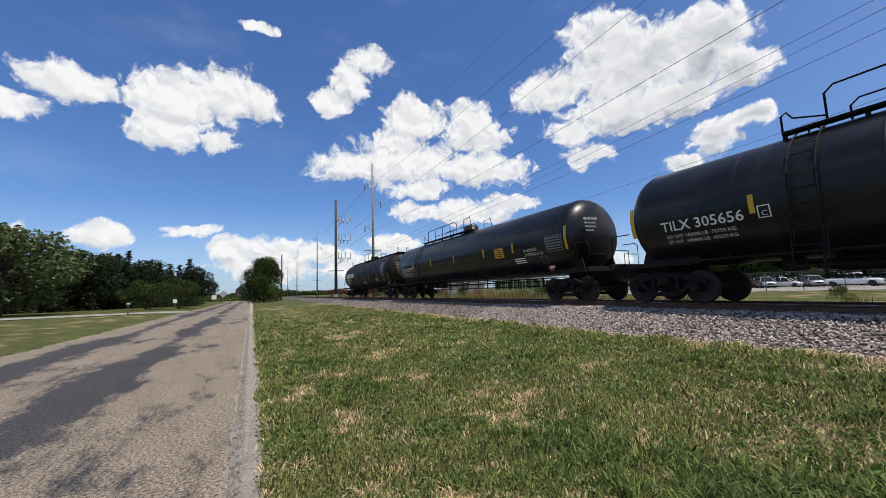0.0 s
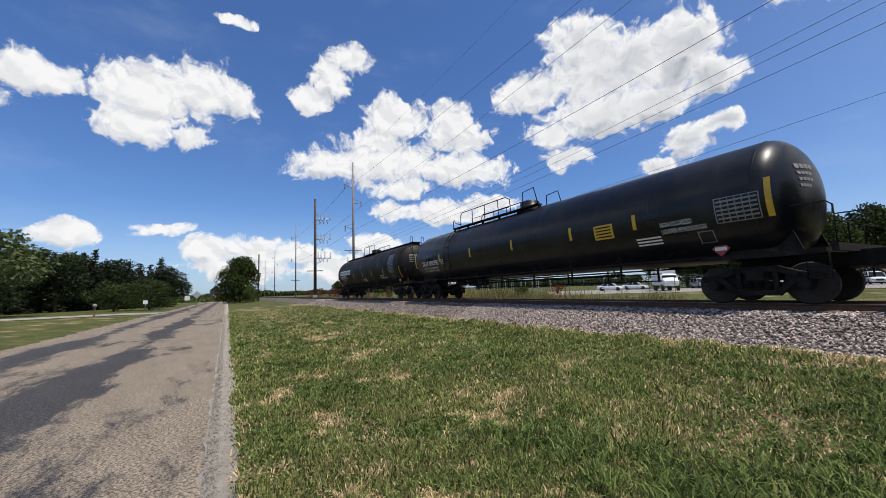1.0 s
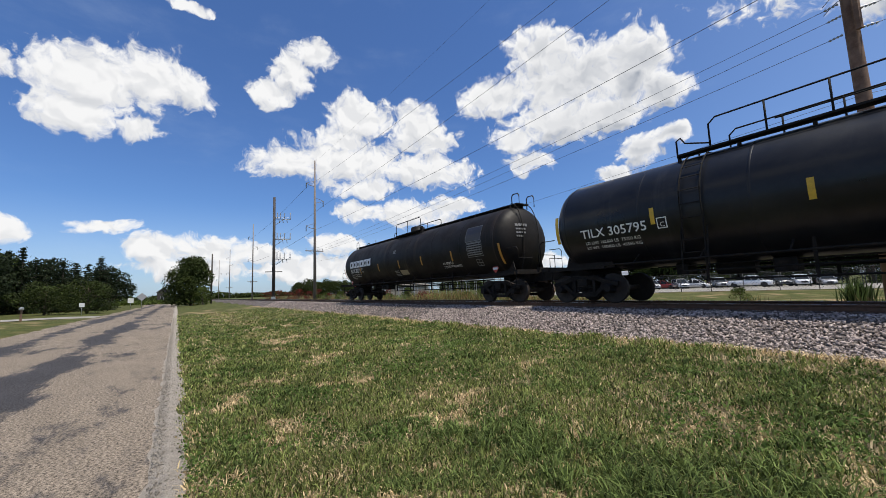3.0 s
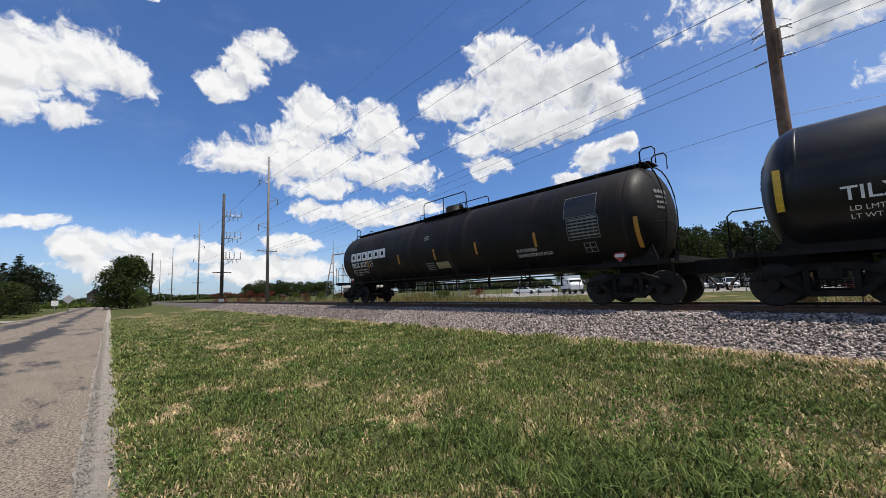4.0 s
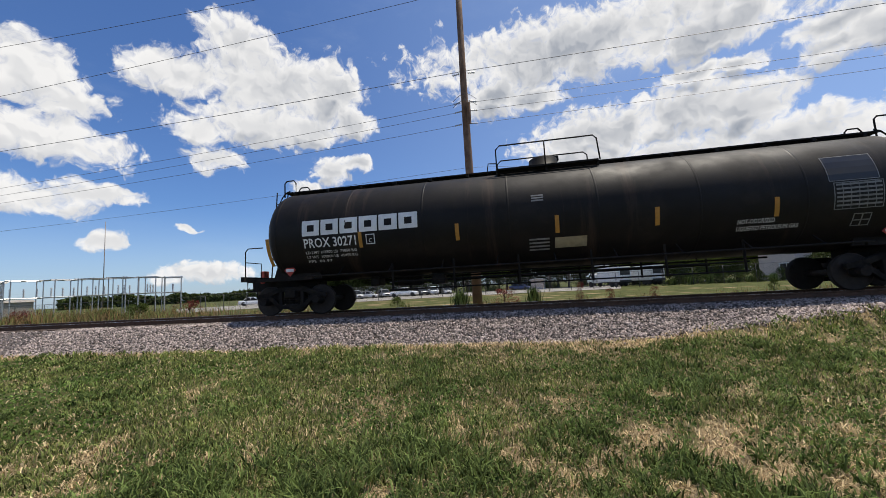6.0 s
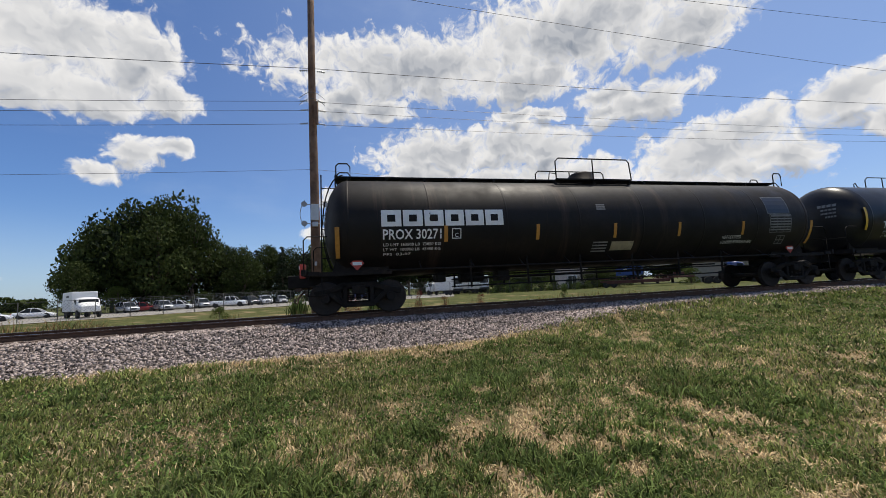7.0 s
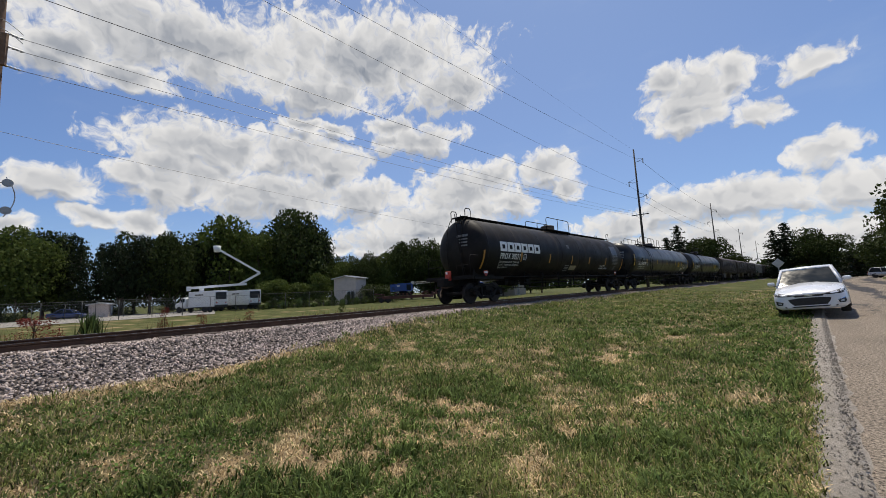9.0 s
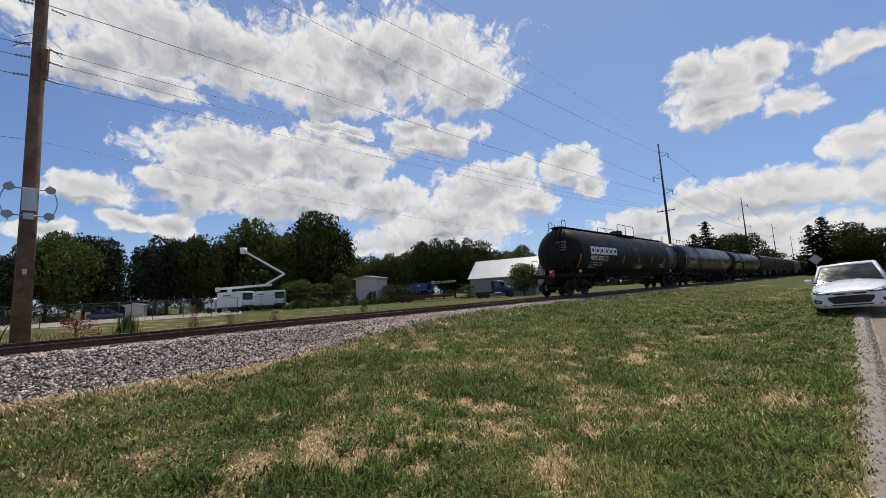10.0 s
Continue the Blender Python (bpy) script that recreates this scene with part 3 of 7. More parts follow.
def build_stones():
    """Crushed stone on the shoulders and between the ties, one heap of loose pieces."""
    rg = np.random.RandomState(7)
    base = np.array([(1, 0, 0), (-1, 0, 0), (0, 1, 0), (0, -1, 0), (0, 0, 1), (0, 0, -1)], float)
    tri = np.array([(0, 2, 4), (2, 1, 4), (1, 3, 4), (3, 0, 4), (2, 0, 5), (1, 2, 5), (3, 1, 5), (0, 3, 5)])
    count = 80000
    s = np.where(rg.rand(count) < 0.6, rg.uniform(-15, 16, count), rg.uniform(-52, 46, count))
    q = np.where(rg.rand(count) < 0.86, rg.uniform(0.9, TOE + 0.25, count), rg.uniform(-1.7, 0.9, count))
    far = rg.rand(count) < 0.02
    lim = toe_at(s)
    q = np.where((q > lim + 0.2) & ~far, 0.9 + (q - 0.9) * (lim - 0.8) / (TOE - 0.6), q)
    q = np.where(far, lim + rg.rand(count) ** 2 * 0.7, q)
    x, y = TRACK.at(s, q)
    a = np.abs(q)
    z = np.where(a < SHOULDER, BED_Z, BED_Z - (BED_Z - TOE_Z) * (a - SHOULDER) / (TOE - SHOULDER))
    z = np.where(a > TOE, TOE_Z - (a - TOE) * 0.12, z)
    z = np.where((q > lim) & (s > 1), chunked(ground_z, x, y), z)
    size = rg.uniform(0.022, 0.045, count)
    v = base[None] * rg.uniform(0.6, 1.25, (count, 6, 1)) + rg.uniform(-0.35, 0.35, (count, 6, 3))
    ang = rg.uniform(0, 6.283, (count, 2))
    c, sn = np.cos(ang), np.sin(ang)
    vx, vy, vz = v[..., 0], v[..., 1], v[..., 2] * 0.75
    vx, vy = vx * c[:, :1] - vy * sn[:, :1], vx * sn[:, :1] + vy * c[:, :1]
    vy, vz = vy * c[:, 1:] - vz * sn[:, 1:], vy * sn[:, 1:] + vz * c[:, 1:]
    v = np.stack([vx, vy, vz], -1) * size[:, None, None] + np.stack([x, y, z + size * 0.35], -1)[:, None]
    f = (tri[None] + 6 * np.arange(count)[:, None, None]).reshape(-1, 3)
    me = bpy.data.meshes.new("ballast_stones")
    me.vertices.add(count * 6)
    me.vertices.foreach_set("co", v.reshape(-1))
    me.loops.add(len(f) * 3)
    me.loops.foreach_set("vertex_index", f.reshape(-1))
    me.polygons.add(len(f))
    me.polygons.foreach_set("loop_start", np.arange(len(f)) * 3)
    me.update(calc_edges=True)
    me.materials.append(M_STONE)
    return tagged(new("ballast_stones", me), "grey crushed railway stone heaped along the track", "gravel", kind="stuff")


build_stones()

# ---- rail cars: x ahead, y to the far side, z up from the rail head ----
TANK_R, TANK_Z, TANK_L, PIVOT = 1.50, 2.53, 9.15, 8.18


def lettering(text, size, bold=0.0):
    """Flat mesh of a text as lists of points and faces, from its lower left corner."""
    cu = bpy.data.curves.new("text", "FONT")
    cu.body, cu.size, cu.offset, cu.resolution_u = text, size, bold, 2
    ob = new("text", cu)
    dg = bpy.context.evaluated_depsgraph_get()
    me = bpy.data.meshes.new_from_object(ob.evaluated_get(dg))
    vs, fs = [tuple(v.co) for v in me.vertices], [tuple(p.vertices) for p in me.polygons]
    bpy.data.objects.remove(ob)
    bpy.data.meshes.remove(me)
    bpy.data.curves.remove(cu)
    return vs, fs


def on_shell(bm, x, h, lift=0.006, side=-1):
    """The place on the tank's flank at arc height h over the tank's axis."""
    a = h / TANK_R
    r = TANK_R + lift
    return Vector((x, side * r * math.cos(a), TANK_Z + r * math.sin(a)))


def stencil(bm, text, x, h, size, long=0.0, bold=0.0):
    """Painted writing; long: its length, else as the font runs."""
    vs, fs = lettering(text, size, bold)
    stretch = long / max(v[0] for v in vs) if long else 1.0
    made = [bm.verts.new(on_shell(bm, x + v[0] * stretch, h + v[1])) for v in vs]
    for f in fs:
        try:
            bm.faces.new([made[i] for i in f])
        except ValueError:
            pass


def patch(bm, x0, x1, h0, h1, lift=0.006, thick=0.0, side=-1):
    """A plate that follows the shell."""
    n = max(1, int((h1 - h0) / 0.15))
    rows = []
    for i in range(n + 1):
        h = h0 + (h1 - h0) * i / n
        rows.append([bm.verts.new(on_shell(bm, x, h, lift + thick, side)) for x in (x0, x1)])
    for a, b in zip(rows, rows[1:]):
        bm.faces.new((a[0], a[1], b[1], b[0]))
    if thick:
        edge = [[bm.verts.new(on_shell(bm, x, h, 0.0, side)) for x in (x0, x1)] for h in (h0, h1)]
        bm.faces.new((edge[0][0], edge[0][1], rows[0][1], rows[0][0]))
        bm.faces.new((rows[-1][0], rows[-1][1], edge[1][1], edge[1][0]))
        for k in (0, 1):
            bm.faces.new([edge[0][k]] + [r[k] for r in rows] + [edge[1][k]])


def frame_marks(bm, x0, x1, h0, h1, w=0.025):
    patch(bm, x0, x1, h0, h0 + w)
    patch(bm, x0, x1, h1 - w, h1)
    patch(bm, x0, x0 + w, h0, h1)
    patch(bm, x1 - w, x1, h0, h1)


def wheelset():
    bm = bmesh.new()
    for sy in (-1, 1):
        y = sy * 0.7525
        frusta(bm, [(y - 0.07, 0.43, 0), (y - 0.065, 0.457, 0), (y + 0.03 * sy, 0.457, 0), (y + 0.05 * sy, 0.47, 0), (y + 0.07, 0.44, 0)] if sy > 0 else
               [(y - 0.07, 0.44, 0), (y - 0.05, 0.47, 0), (y - 0.03, 0.457, 0), (y + 0.065, 0.457, 0), (y + 0.07, 0.43, 0)], 28, "y")
        frusta(bm, [(y - sy * 0.085, 0.385, 0), (y - sy * 0.06, 0.37, 0), (y + sy * 0.0, 0.18, 0), (y + sy * 0.10, 0.11, 0), (y + sy * 0.16, 0.1, 0)], 20, "y")
    frusta(bm, [(-1.08, 0.08, 0), (1.08, 0.08, 0)], 10, "y")
    for k in range(3):
        a = 2 * math.pi * k / 3
        for sy in (-1, 1):
            box(bm, 0.035 * math.cos(a), sy * 1.09, 0.035 * math.sin(a), 0.02, 0.02, 0.02)
    return flush(bm)


def side_frame(bm, y):
    """Cast truck side: an arched top over the springs, with a dropped middle and open windows."""
    t = 0.12
    def bar(pts, w=0.13):
        for (ax, az), (bx, bz) in zip(pts, pts[1:]):
            d = math.hypot(bx - ax, bz - az)
            m = Matrix.Translation(((ax + bx) / 2, y, (az + bz) / 2)) @ Matrix.Rotation(-math.atan2(bz - az, bx - ax), 4, "Y")
            box(bm, 0, 0, 0, d + w * 0.7, t, w, m, 0.02)
    bar([(-1.13, 0.60), (-0.80, 0.66), (-0.42, 0.80), (0.42, 0.80), (0.80, 0.66), (1.13, 0.60)], 0.15)
    bar([(-0.78, 0.60), (-0.40, 0.26), (0.40, 0.26), (0.78, 0.60)], 0.13)
    bar([(-0.36, 0.30), (-0.36, 0.78)], 0.11)
    bar([(0.36, 0.30), (0.36, 0.78)], 0.11)
    for x in (-0.2, 0.0, 0.2):
        frusta_at(bm, x, y, 0.33, 0.60, 0.085)


def frusta_at(bm, x, y, z0, z1, r):
    """A coil spring, as a stack of rings."""
    n = 5
    for k in range(n):
        z = z0 + (z1 - z0) * (k + 0.5) / n
        bmesh.ops.create_cone(bm, cap_ends=True, segments=10, radius1=r, radius2=r, depth=(z1 - z0) / n * 0.55, matrix=Matrix.Translation((x, y, z)))


def add_truck(car, x):
    bm = bmesh.new()
    for y in (-1.0, 1.0):
        side_frame(bm, y)
        for dx in (-0.89, 0.89):
            bmesh.ops.create_cone(bm, cap_ends=True, segments=14, radius1=0.14, radius2=0.12, depth=0.30, matrix=Matrix.Translation((dx, y * 1.05, 0.457)) @ Matrix.Rotation(math.pi / 2, 4, "X"))
    box(bm, 0, 0, 0.66, 0.36, 2.3, 0.24, None, 0.03)
    box(bm, -0.45, 0, 0.42, 0.10, 1.9, 0.12)
    box(bm, 0.45, 0, 0.42, 0.10, 1.9, 0.12)
    bmesh.ops.create_cone(bm, cap_ends=True, segments=18, radius1=0.35, radius2=0.30, depth=0.16, matrix=Matrix.Translation((0, 0, 0.86)))
    truck = part("truck", flush(bm), M_IRON, car, "cast iron two-axle truck with coil springs")
    truck.location = (x, 0, 0)
    for dx in (-0.89, 0.89):
        w = part("wheelset", wheelset(), M_WHEEL, truck, "steel wheelset")
        w.location = (dx, 0, 0.457)
        WHEELS.append(w)
    return truck


WHEELS = []


def end_gear(car, sx):
    """Stub sill, coupler, platform, brake pipe and rails at one end."""
    bm = bmesh.new()
    box(bm, sx * 8.9, 0, 0.98, 2.6, 0.42, 0.36, None, 0.02)
    box(bm, sx * 9.35, 0, 1.14, 0.28, 2.9, 0.10)
    box(bm, sx * 9.62, 0, 1.18, 0.10, 2.9, 0.16)
    for y in (-1.35, 1.35):
        box(bm, sx * 8.35, y, 1.12, 2.2, 0.09, 0.11)
        rod(bm, [(sx * 9.5, y, 1.1), (sx * 9.5, y, 0.55), (sx * 9.15, y, 0.55), (sx * 9.15, y, 1.1)], 0.02)
        rod(bm, [(sx * 9.5, y, 0.8), (sx * 9.15, y, 0.8)], 0.018)
    # saddle between tank and sill
    for y in (-0.85, 0.85):
        outline(bm, [(sx * 8.13 - 0.8, 1.1), (sx * 8.13 + 0.9, 1.1), (sx * 8.13 + 0.7, 1.75), (sx * 8.13 - 0.6, 1.75)], 0.05, "y", y)
    pieces("end_sill", flush(bm), M_IRON, car)
    bm = bmesh.new()
    box(bm, sx * 9.72, 0, 0.86, 0.55, 0.16, 0.2, None, 0.02)
    box(bm, sx * 9.92, -0.07, 0.86, 0.22, 0.16, 0.30, None, 0.04)
    box(bm, sx * 9.94, 0.12, 0.86, 0.16, 0.08, 0.26, None, 0.03)
    pts = [(sx * 9.8, 0.28, 0.72), (sx * 9.98, 0.26, 0.50), (sx * 10.0, 0.2, 0.34), (sx * 10.05, 0.12, 0.36), (sx * 10.05, 0.08, 0.5)]
    rod(bm, pts, 0.03, 8)
    part("coupler", flush(bm), M_RUST, car, "rust-brown coupler with a hanging air hose")
    x0, x1 = sx * 9.1, sx * 9.62
    for y in (-1.3, 1.3):
        bm = bmesh.new()
        rod(bm, [(x1, y, 1.2), (x1, y, 2.05), (x1 - sx * 0.1, y, 2.15), (x0 - sx * 0.1, y * 0.99, 2.15)], 0.018)
        rod(bm, [(x1, y, 1.72), (x1, y * 0.4, 1.72), (x1, y * 0.4, 1.2)], 0.016)
        part("end_handrail", flush(bm), M_IRON, car)


def ladder(bm, x, y0, y1, z0, z1, w=0.42, step=0.38):
    a, b = Vector((x, y0, z0)), Vector((x, y1, z1))
    for dx in (-w / 2, w / 2):
        rod(bm, [a + Vector((dx, 0, 0)), b + Vector((dx, 0, 0))], 0.022, 5)
    n = int((b - a).length / step)
    for k in range(1, n):
        p = a.lerp(b, k / n)
        rod(bm, [p - Vector((w / 2, 0, 0)), p + Vector((w / 2, 0, 0))], 0.014, 5)


def shell(bm, r=TANK_R, half=TANK_L, seg=48):
    rings = []
    dome = 0.72
    for k in range(9):
        a = math.pi / 2 * k / 8
        rings.append((-(half - dome) - dome * math.cos(a), max(r * math.sin(a), 0.02), TANK_Z))
    for x in np.linspace(-(half - dome), half - dome, 9)[1:-1]:
        rings.append((float(x), r, TANK_Z))
    rings += [(-x, q, z) for x, q, z in rings[8::-1]]
    frusta(bm, rings, seg, "x")
    return bm


def seams(bm, xs, w=0.05, lift=0.004):
    """Weld beads and straps round the shell."""
    for x in xs:
        frusta(bm, [(x - w / 2, TANK_R, TANK_Z), (x - w / 4, TANK_R + lift, TANK_Z), (x + w / 4, TANK_R + lift, TANK_Z), (x + w / 2, TANK_R, TANK_Z)], 48, "x", False)


def tank_car(label, mark, old=False, k_long=1.0):
    """A long pressure tank car. old: the weathered last car with a full-length running board."""
    car = thing("tank_car", Matrix(), label, "rail tank car", "tank cars of the train")
    paint = M_TANK_OLD if old else M_TANK
    body = part("tank_shell", flush(shell(bmesh.new())), paint, car)
    bm = bmesh.new()
    seams(bm, (-8.43, -6.1, -3.7, -1.2, 1.2, 3.7, 6.1, 8.43), 0.06, 0.006)
    part("weld_seam", flush(bm), paint, body)
    add_truck(car, -PIVOT * k_long)
    add_truck(car, PIVOT * k_long)
    end_gear(car, -1)
    end_gear(car, 1)
    # side handrail and drain fittings below the tank
    for y in (-1.38, 1.38):
        bm = bmesh.new()
        rod(bm, [(-7.4, y, 1.16), (7.4, y, 1.16)], 0.028)
        for x in np.arange(-6.4, 6.5, 1.6):
            rod(bm, [(x, y, 1.16), (x, y * 0.72, 1.42)], 0.02, 5)
        part("side_rail", flush(bm), M_IRON, car)
    bm = bmesh.new()
    rod(bm, [(-6.2, 0.5, 0.98), (6.2, 0.5, 0.98)], 0.03)
    rod(bm, [(-6.2, -0.4, 1.02), (2.2, -0.4, 1.02)], 0.022)
    frusta_x = [(-4.9, 0.19, 0.92), (-4.1, 0.19, 0.92)]
    frusta(bm, frusta_x, 12, "x")
    box(bm, -3.5, -0.2, 0.9, 0.42, 0.5, 0.34, None, 0.03)
    box(bm, -5.6, -0.1, 0.93, 0.3, 0.6, 0.3, None, 0.03)
    for x in (-5.6, -4.5, -3.5, -1.5, 1.5, 4.0):
        rod(bm, [(x, -0.2, 0.95), (x, -0.2, 1.3)], 0.025, 5)
    part("brake_rigging", flush(bm), M_IRON, car)
    # pipe rails hung below the shell, each side
    for y in (-1.0, 1.0):
        for zz in (0.86, 0.62):
            bm = bmesh.new()
            rod(bm, [(-4.9, y, zz), (4.9, y, zz)], 0.022, 5)
            part("side_pipe", flush(bm), M_IRON, car)
        for x in (-4.8, -2.9, -1.0, 1.0, 2.9, 4.8):
            bm = bmesh.new()
            rod(bm, [(x, y, 0.58), (x, y, 1.45)], 0.035, 5)
            part("pipe_hanger", flush(bm), M_IRON, car)
    # dome housing
    bm = bmesh.new()
    z = TANK_Z + TANK_R
    xd = 0.0
    frusta(bm, [(z - 0.12, 0.50, 0), (z + 0.10, 0.48, 0), (z + 0.12, 0.44, 0), (z + 0.36, 0.44, 0), (z + 0.40, 0.40, 0), (z + 0.44, 0.30, 0)], 20, "z")
    if old:
        box(bm, 0.42, 0, z + 0.38, 0.12, 0.16, 0.14)
    bmesh.ops.translate(bm, verts=bm.verts, vec=(xd, 0, 0))
    part("valve_housing", flush(bm), paint, car)
    deck = bmesh.new()
    x0, x1 = (-1.45, 1.5) if old else (-5.3, 1.2)
    for y in (-0.62, 0.62):
        box(deck, (x0 + x1) / 2, y, z + 0.0, x1 - x0, 0.30, 0.05)
        for x in np.arange(x0, x1 + 0.01, (x1 - x0) / (2 if old else 5)):
            box(deck, float(x), y, z - 0.12, 0.06, 0.10, 0.26)
    yr = 0.72
    for y in (-yr, yr):
        rails = bmesh.new()
        if old:
            rod(rails, [(x0, y, z), (x0, y, z + 0.62), (x0 + 0.12, y, z + 0.74), (x1 - 0.1, y, z + 0.74), (x1, y, z + 0.64), (x1 + 0.05, y, z)], 0.022)
            rod(rails, [(0, y, z), (0, y, z + 0.74)], 0.022)
            rod(rails, [(x0, y, z + 0.2), (x0 - 0.25, y, z + 0.22), (x0 - 0.3, y, z - 0.05)], 0.018)
        else:
            rod(rails, [(x0 + 0.75, y, z), (x0 + 0.75, y, z + 0.62), (x0 + 0.9, y, z + 0.76), (x1 - 2.0, y, z + 0.76), (x1 - 1.72, y, z + 0.6), (x1 - 1.68, y, z)], 0.022)
            for x in np.arange(x0 + 1.85, x1 - 2.0, 1.05):
                rod(rails, [(x, y, z), (x, y, z + 0.76)], 0.022)
            rod(rails, [(x0 + 2.0, y, z + 0.25), (x1 - 1.8, y, z + 0.25)], 0.016)
            rod(rails, [(x0, y, z - 0.05), (x0, y, z + 0.42), (x0 + 0.1, y, z + 0.48), (x0 + 0.2, y, z + 0.30), (x0 + 0.75, y, z + 0.12)], 0.022)
            rod(rails, [(x1 - 0.9, y, z), (x1 - 0.85, y, z + 0.70), (x1 - 0.2, y, z + 0.76), (x1, y, z)], 0.022)
        pieces("top_railing", flush(rails), M_IRON, car, "black pipe railing")
    part("top_platform", flush(deck), M_IRON, car)
    if not old:
        bm = bmesh.new()
        for sy in (-1, 1):
            pts = []
            for k in range(8):
                a = math.radians(78 - k * 13)
                pts.append((0, sy * (TANK_R + 0.09) * math.cos(a), TANK_Z + (TANK_R + 0.09) * math.sin(a)))
            for dx in (-5.05, -4.6):
                rod(bm, [(dx, p[1], p[2]) for p in pts] + [(dx, sy * 1.56, 1.3)], 0.02, 5)
            for k in range(8):
                rod(bm, [(-5.05, pts[k][1], pts[k][2]), (-4.6, pts[k][1], pts[k][2])], 0.014, 5)
            for zz in (1.3, 1.62):
                rod(bm, [(-5.05, sy * 1.56, zz), (-4.6, sy * 1.56, zz)], 0.014, 5)
            rod(bm, [(-5.1, sy * 1.5, 1.95), (-5.1, sy * 1.58, 1.2), (-5.1, sy * 1.58, 0.85), (-4.55, sy * 1.58, 0.85), (-4.55, sy * 1.58, 1.2), (-4.55, sy * 1.5, 1.95)], 0.02, 5)
        part("side_ladder", flush(bm), M_IRON, car)
    else:
        bm = bmesh.new()
        for y in (-0.25, 0.0, 0.25):
            box(bm, 0, y, z + 0.08, 17.6, 0.2, 0.04)
        for x in np.arange(-8.4, 8.5, 1.2):
            box(bm, float(x), 0, z + 0.02, 0.08, 0.8, 0.10)
        part("running_board", flush(bm), M_IRON, car)
        bm = bmesh.new()
        for x in (-8.75, 8.6):
            for y in (-0.45, 0.45):
                rod(bm, [(x, y, z - 0.1), (x, y, z + 0.38), (x + 0.08, y, z + 0.46), (x + 0.34, y, z + 0.46), (x + 0.42, y, z + 0.36), (x + 0.42, y, z - 0.05)], 0.022)
        ladder(bm, -9.0, -0.55, -0.2, 1.2, 4.2)
        pieces("end_grab_rail", flush(bm), M_IRON, car)
        bm = bmesh.new()
        for sy in (-1, 1):
            pts = [(-8.55 - 0.62 * math.cos(math.radians(a)), sy * 0.45, TANK_Z + 1.60 * math.sin(math.radians(a))) for a in range(-50, 91, 14)]
            rod(bm, pts, 0.02, 5)
            rod(bm, [(-p[0], p[1], p[2]) for p in pts], 0.02, 5)
        pieces("end_ladder_rail", flush(bm), M_IRON, car)
    # reflectors
    col = M_AMBER if old else M_YELLOW
    for x in ((-5.63, -2.68, 0.10, 2.65, 5.42) if old else (-5.75, -2.75, 0.30, 3.35, 5.65)):
        bm = bmesh.new()
        patch(bm, x - 0.055, x + 0.055, -0.63 if old else -0.38, -0.15 if old else 0.07)
        part("reflector", bm, col, body)
    for x in (-8.72, 8.72):
        bm = bmesh.new()
        r = TANK_R * 0.985
        rows = []
        for k in range(9):
            h = (-1.05 if old else -0.56) + 0.9 * k / 8
            a = h / r
            rows.append([bm.verts.new((x + d, -(r + 0.02 - abs(d) * 0.2) * math.cos(a), TANK_Z + (r + 0.02) * math.sin(a))) for d in (-0.06, 0.06)])
        for a, b in zip(rows, rows[1:]):
            bm.faces.new((a[0], a[1], b[1], b[0]))
        part("reflector", bm, col, body)
    marks(body, mark, old)
    bm = bmesh.new()
    for x, h in ((8.04, -1.22), (-8.2, -1.22)) if old else ((7.55, -1.25),):
        m = Matrix.Translation(on_shell(bm, x, h, 0.05)) @ Matrix.Rotation(math.radians(45), 4, "Y")
        box(bm, 0, 0, 0, 0.28, 0.012, 0.28, m)
    pieces("hazard_placard", flush(bm), M_RED, body, "red and white diamond placard")
    bm = bmesh.new()
    for x, h in ((8.04, -1.22), (-8.2, -1.22)) if old else ((7.55, -1.25),):
        p = on_shell(bm, x, h, 0.06)
        box(bm, p.x, p.y - 0.004, p.z, 0.26, 0.01, 0.09)
    part("placard_band", flush(bm), M_WHITE, body)
    stretch_car(car, k_long)
    return car


def stretch_car(car, k_long):
    """Bring the drawn length to the car's own."""
    for ob in car.children_recursive:
        if not ob.name.startswith(("truck", "wheelset")):
            for v in ob.data.vertices:
                v.co.x *= k_long


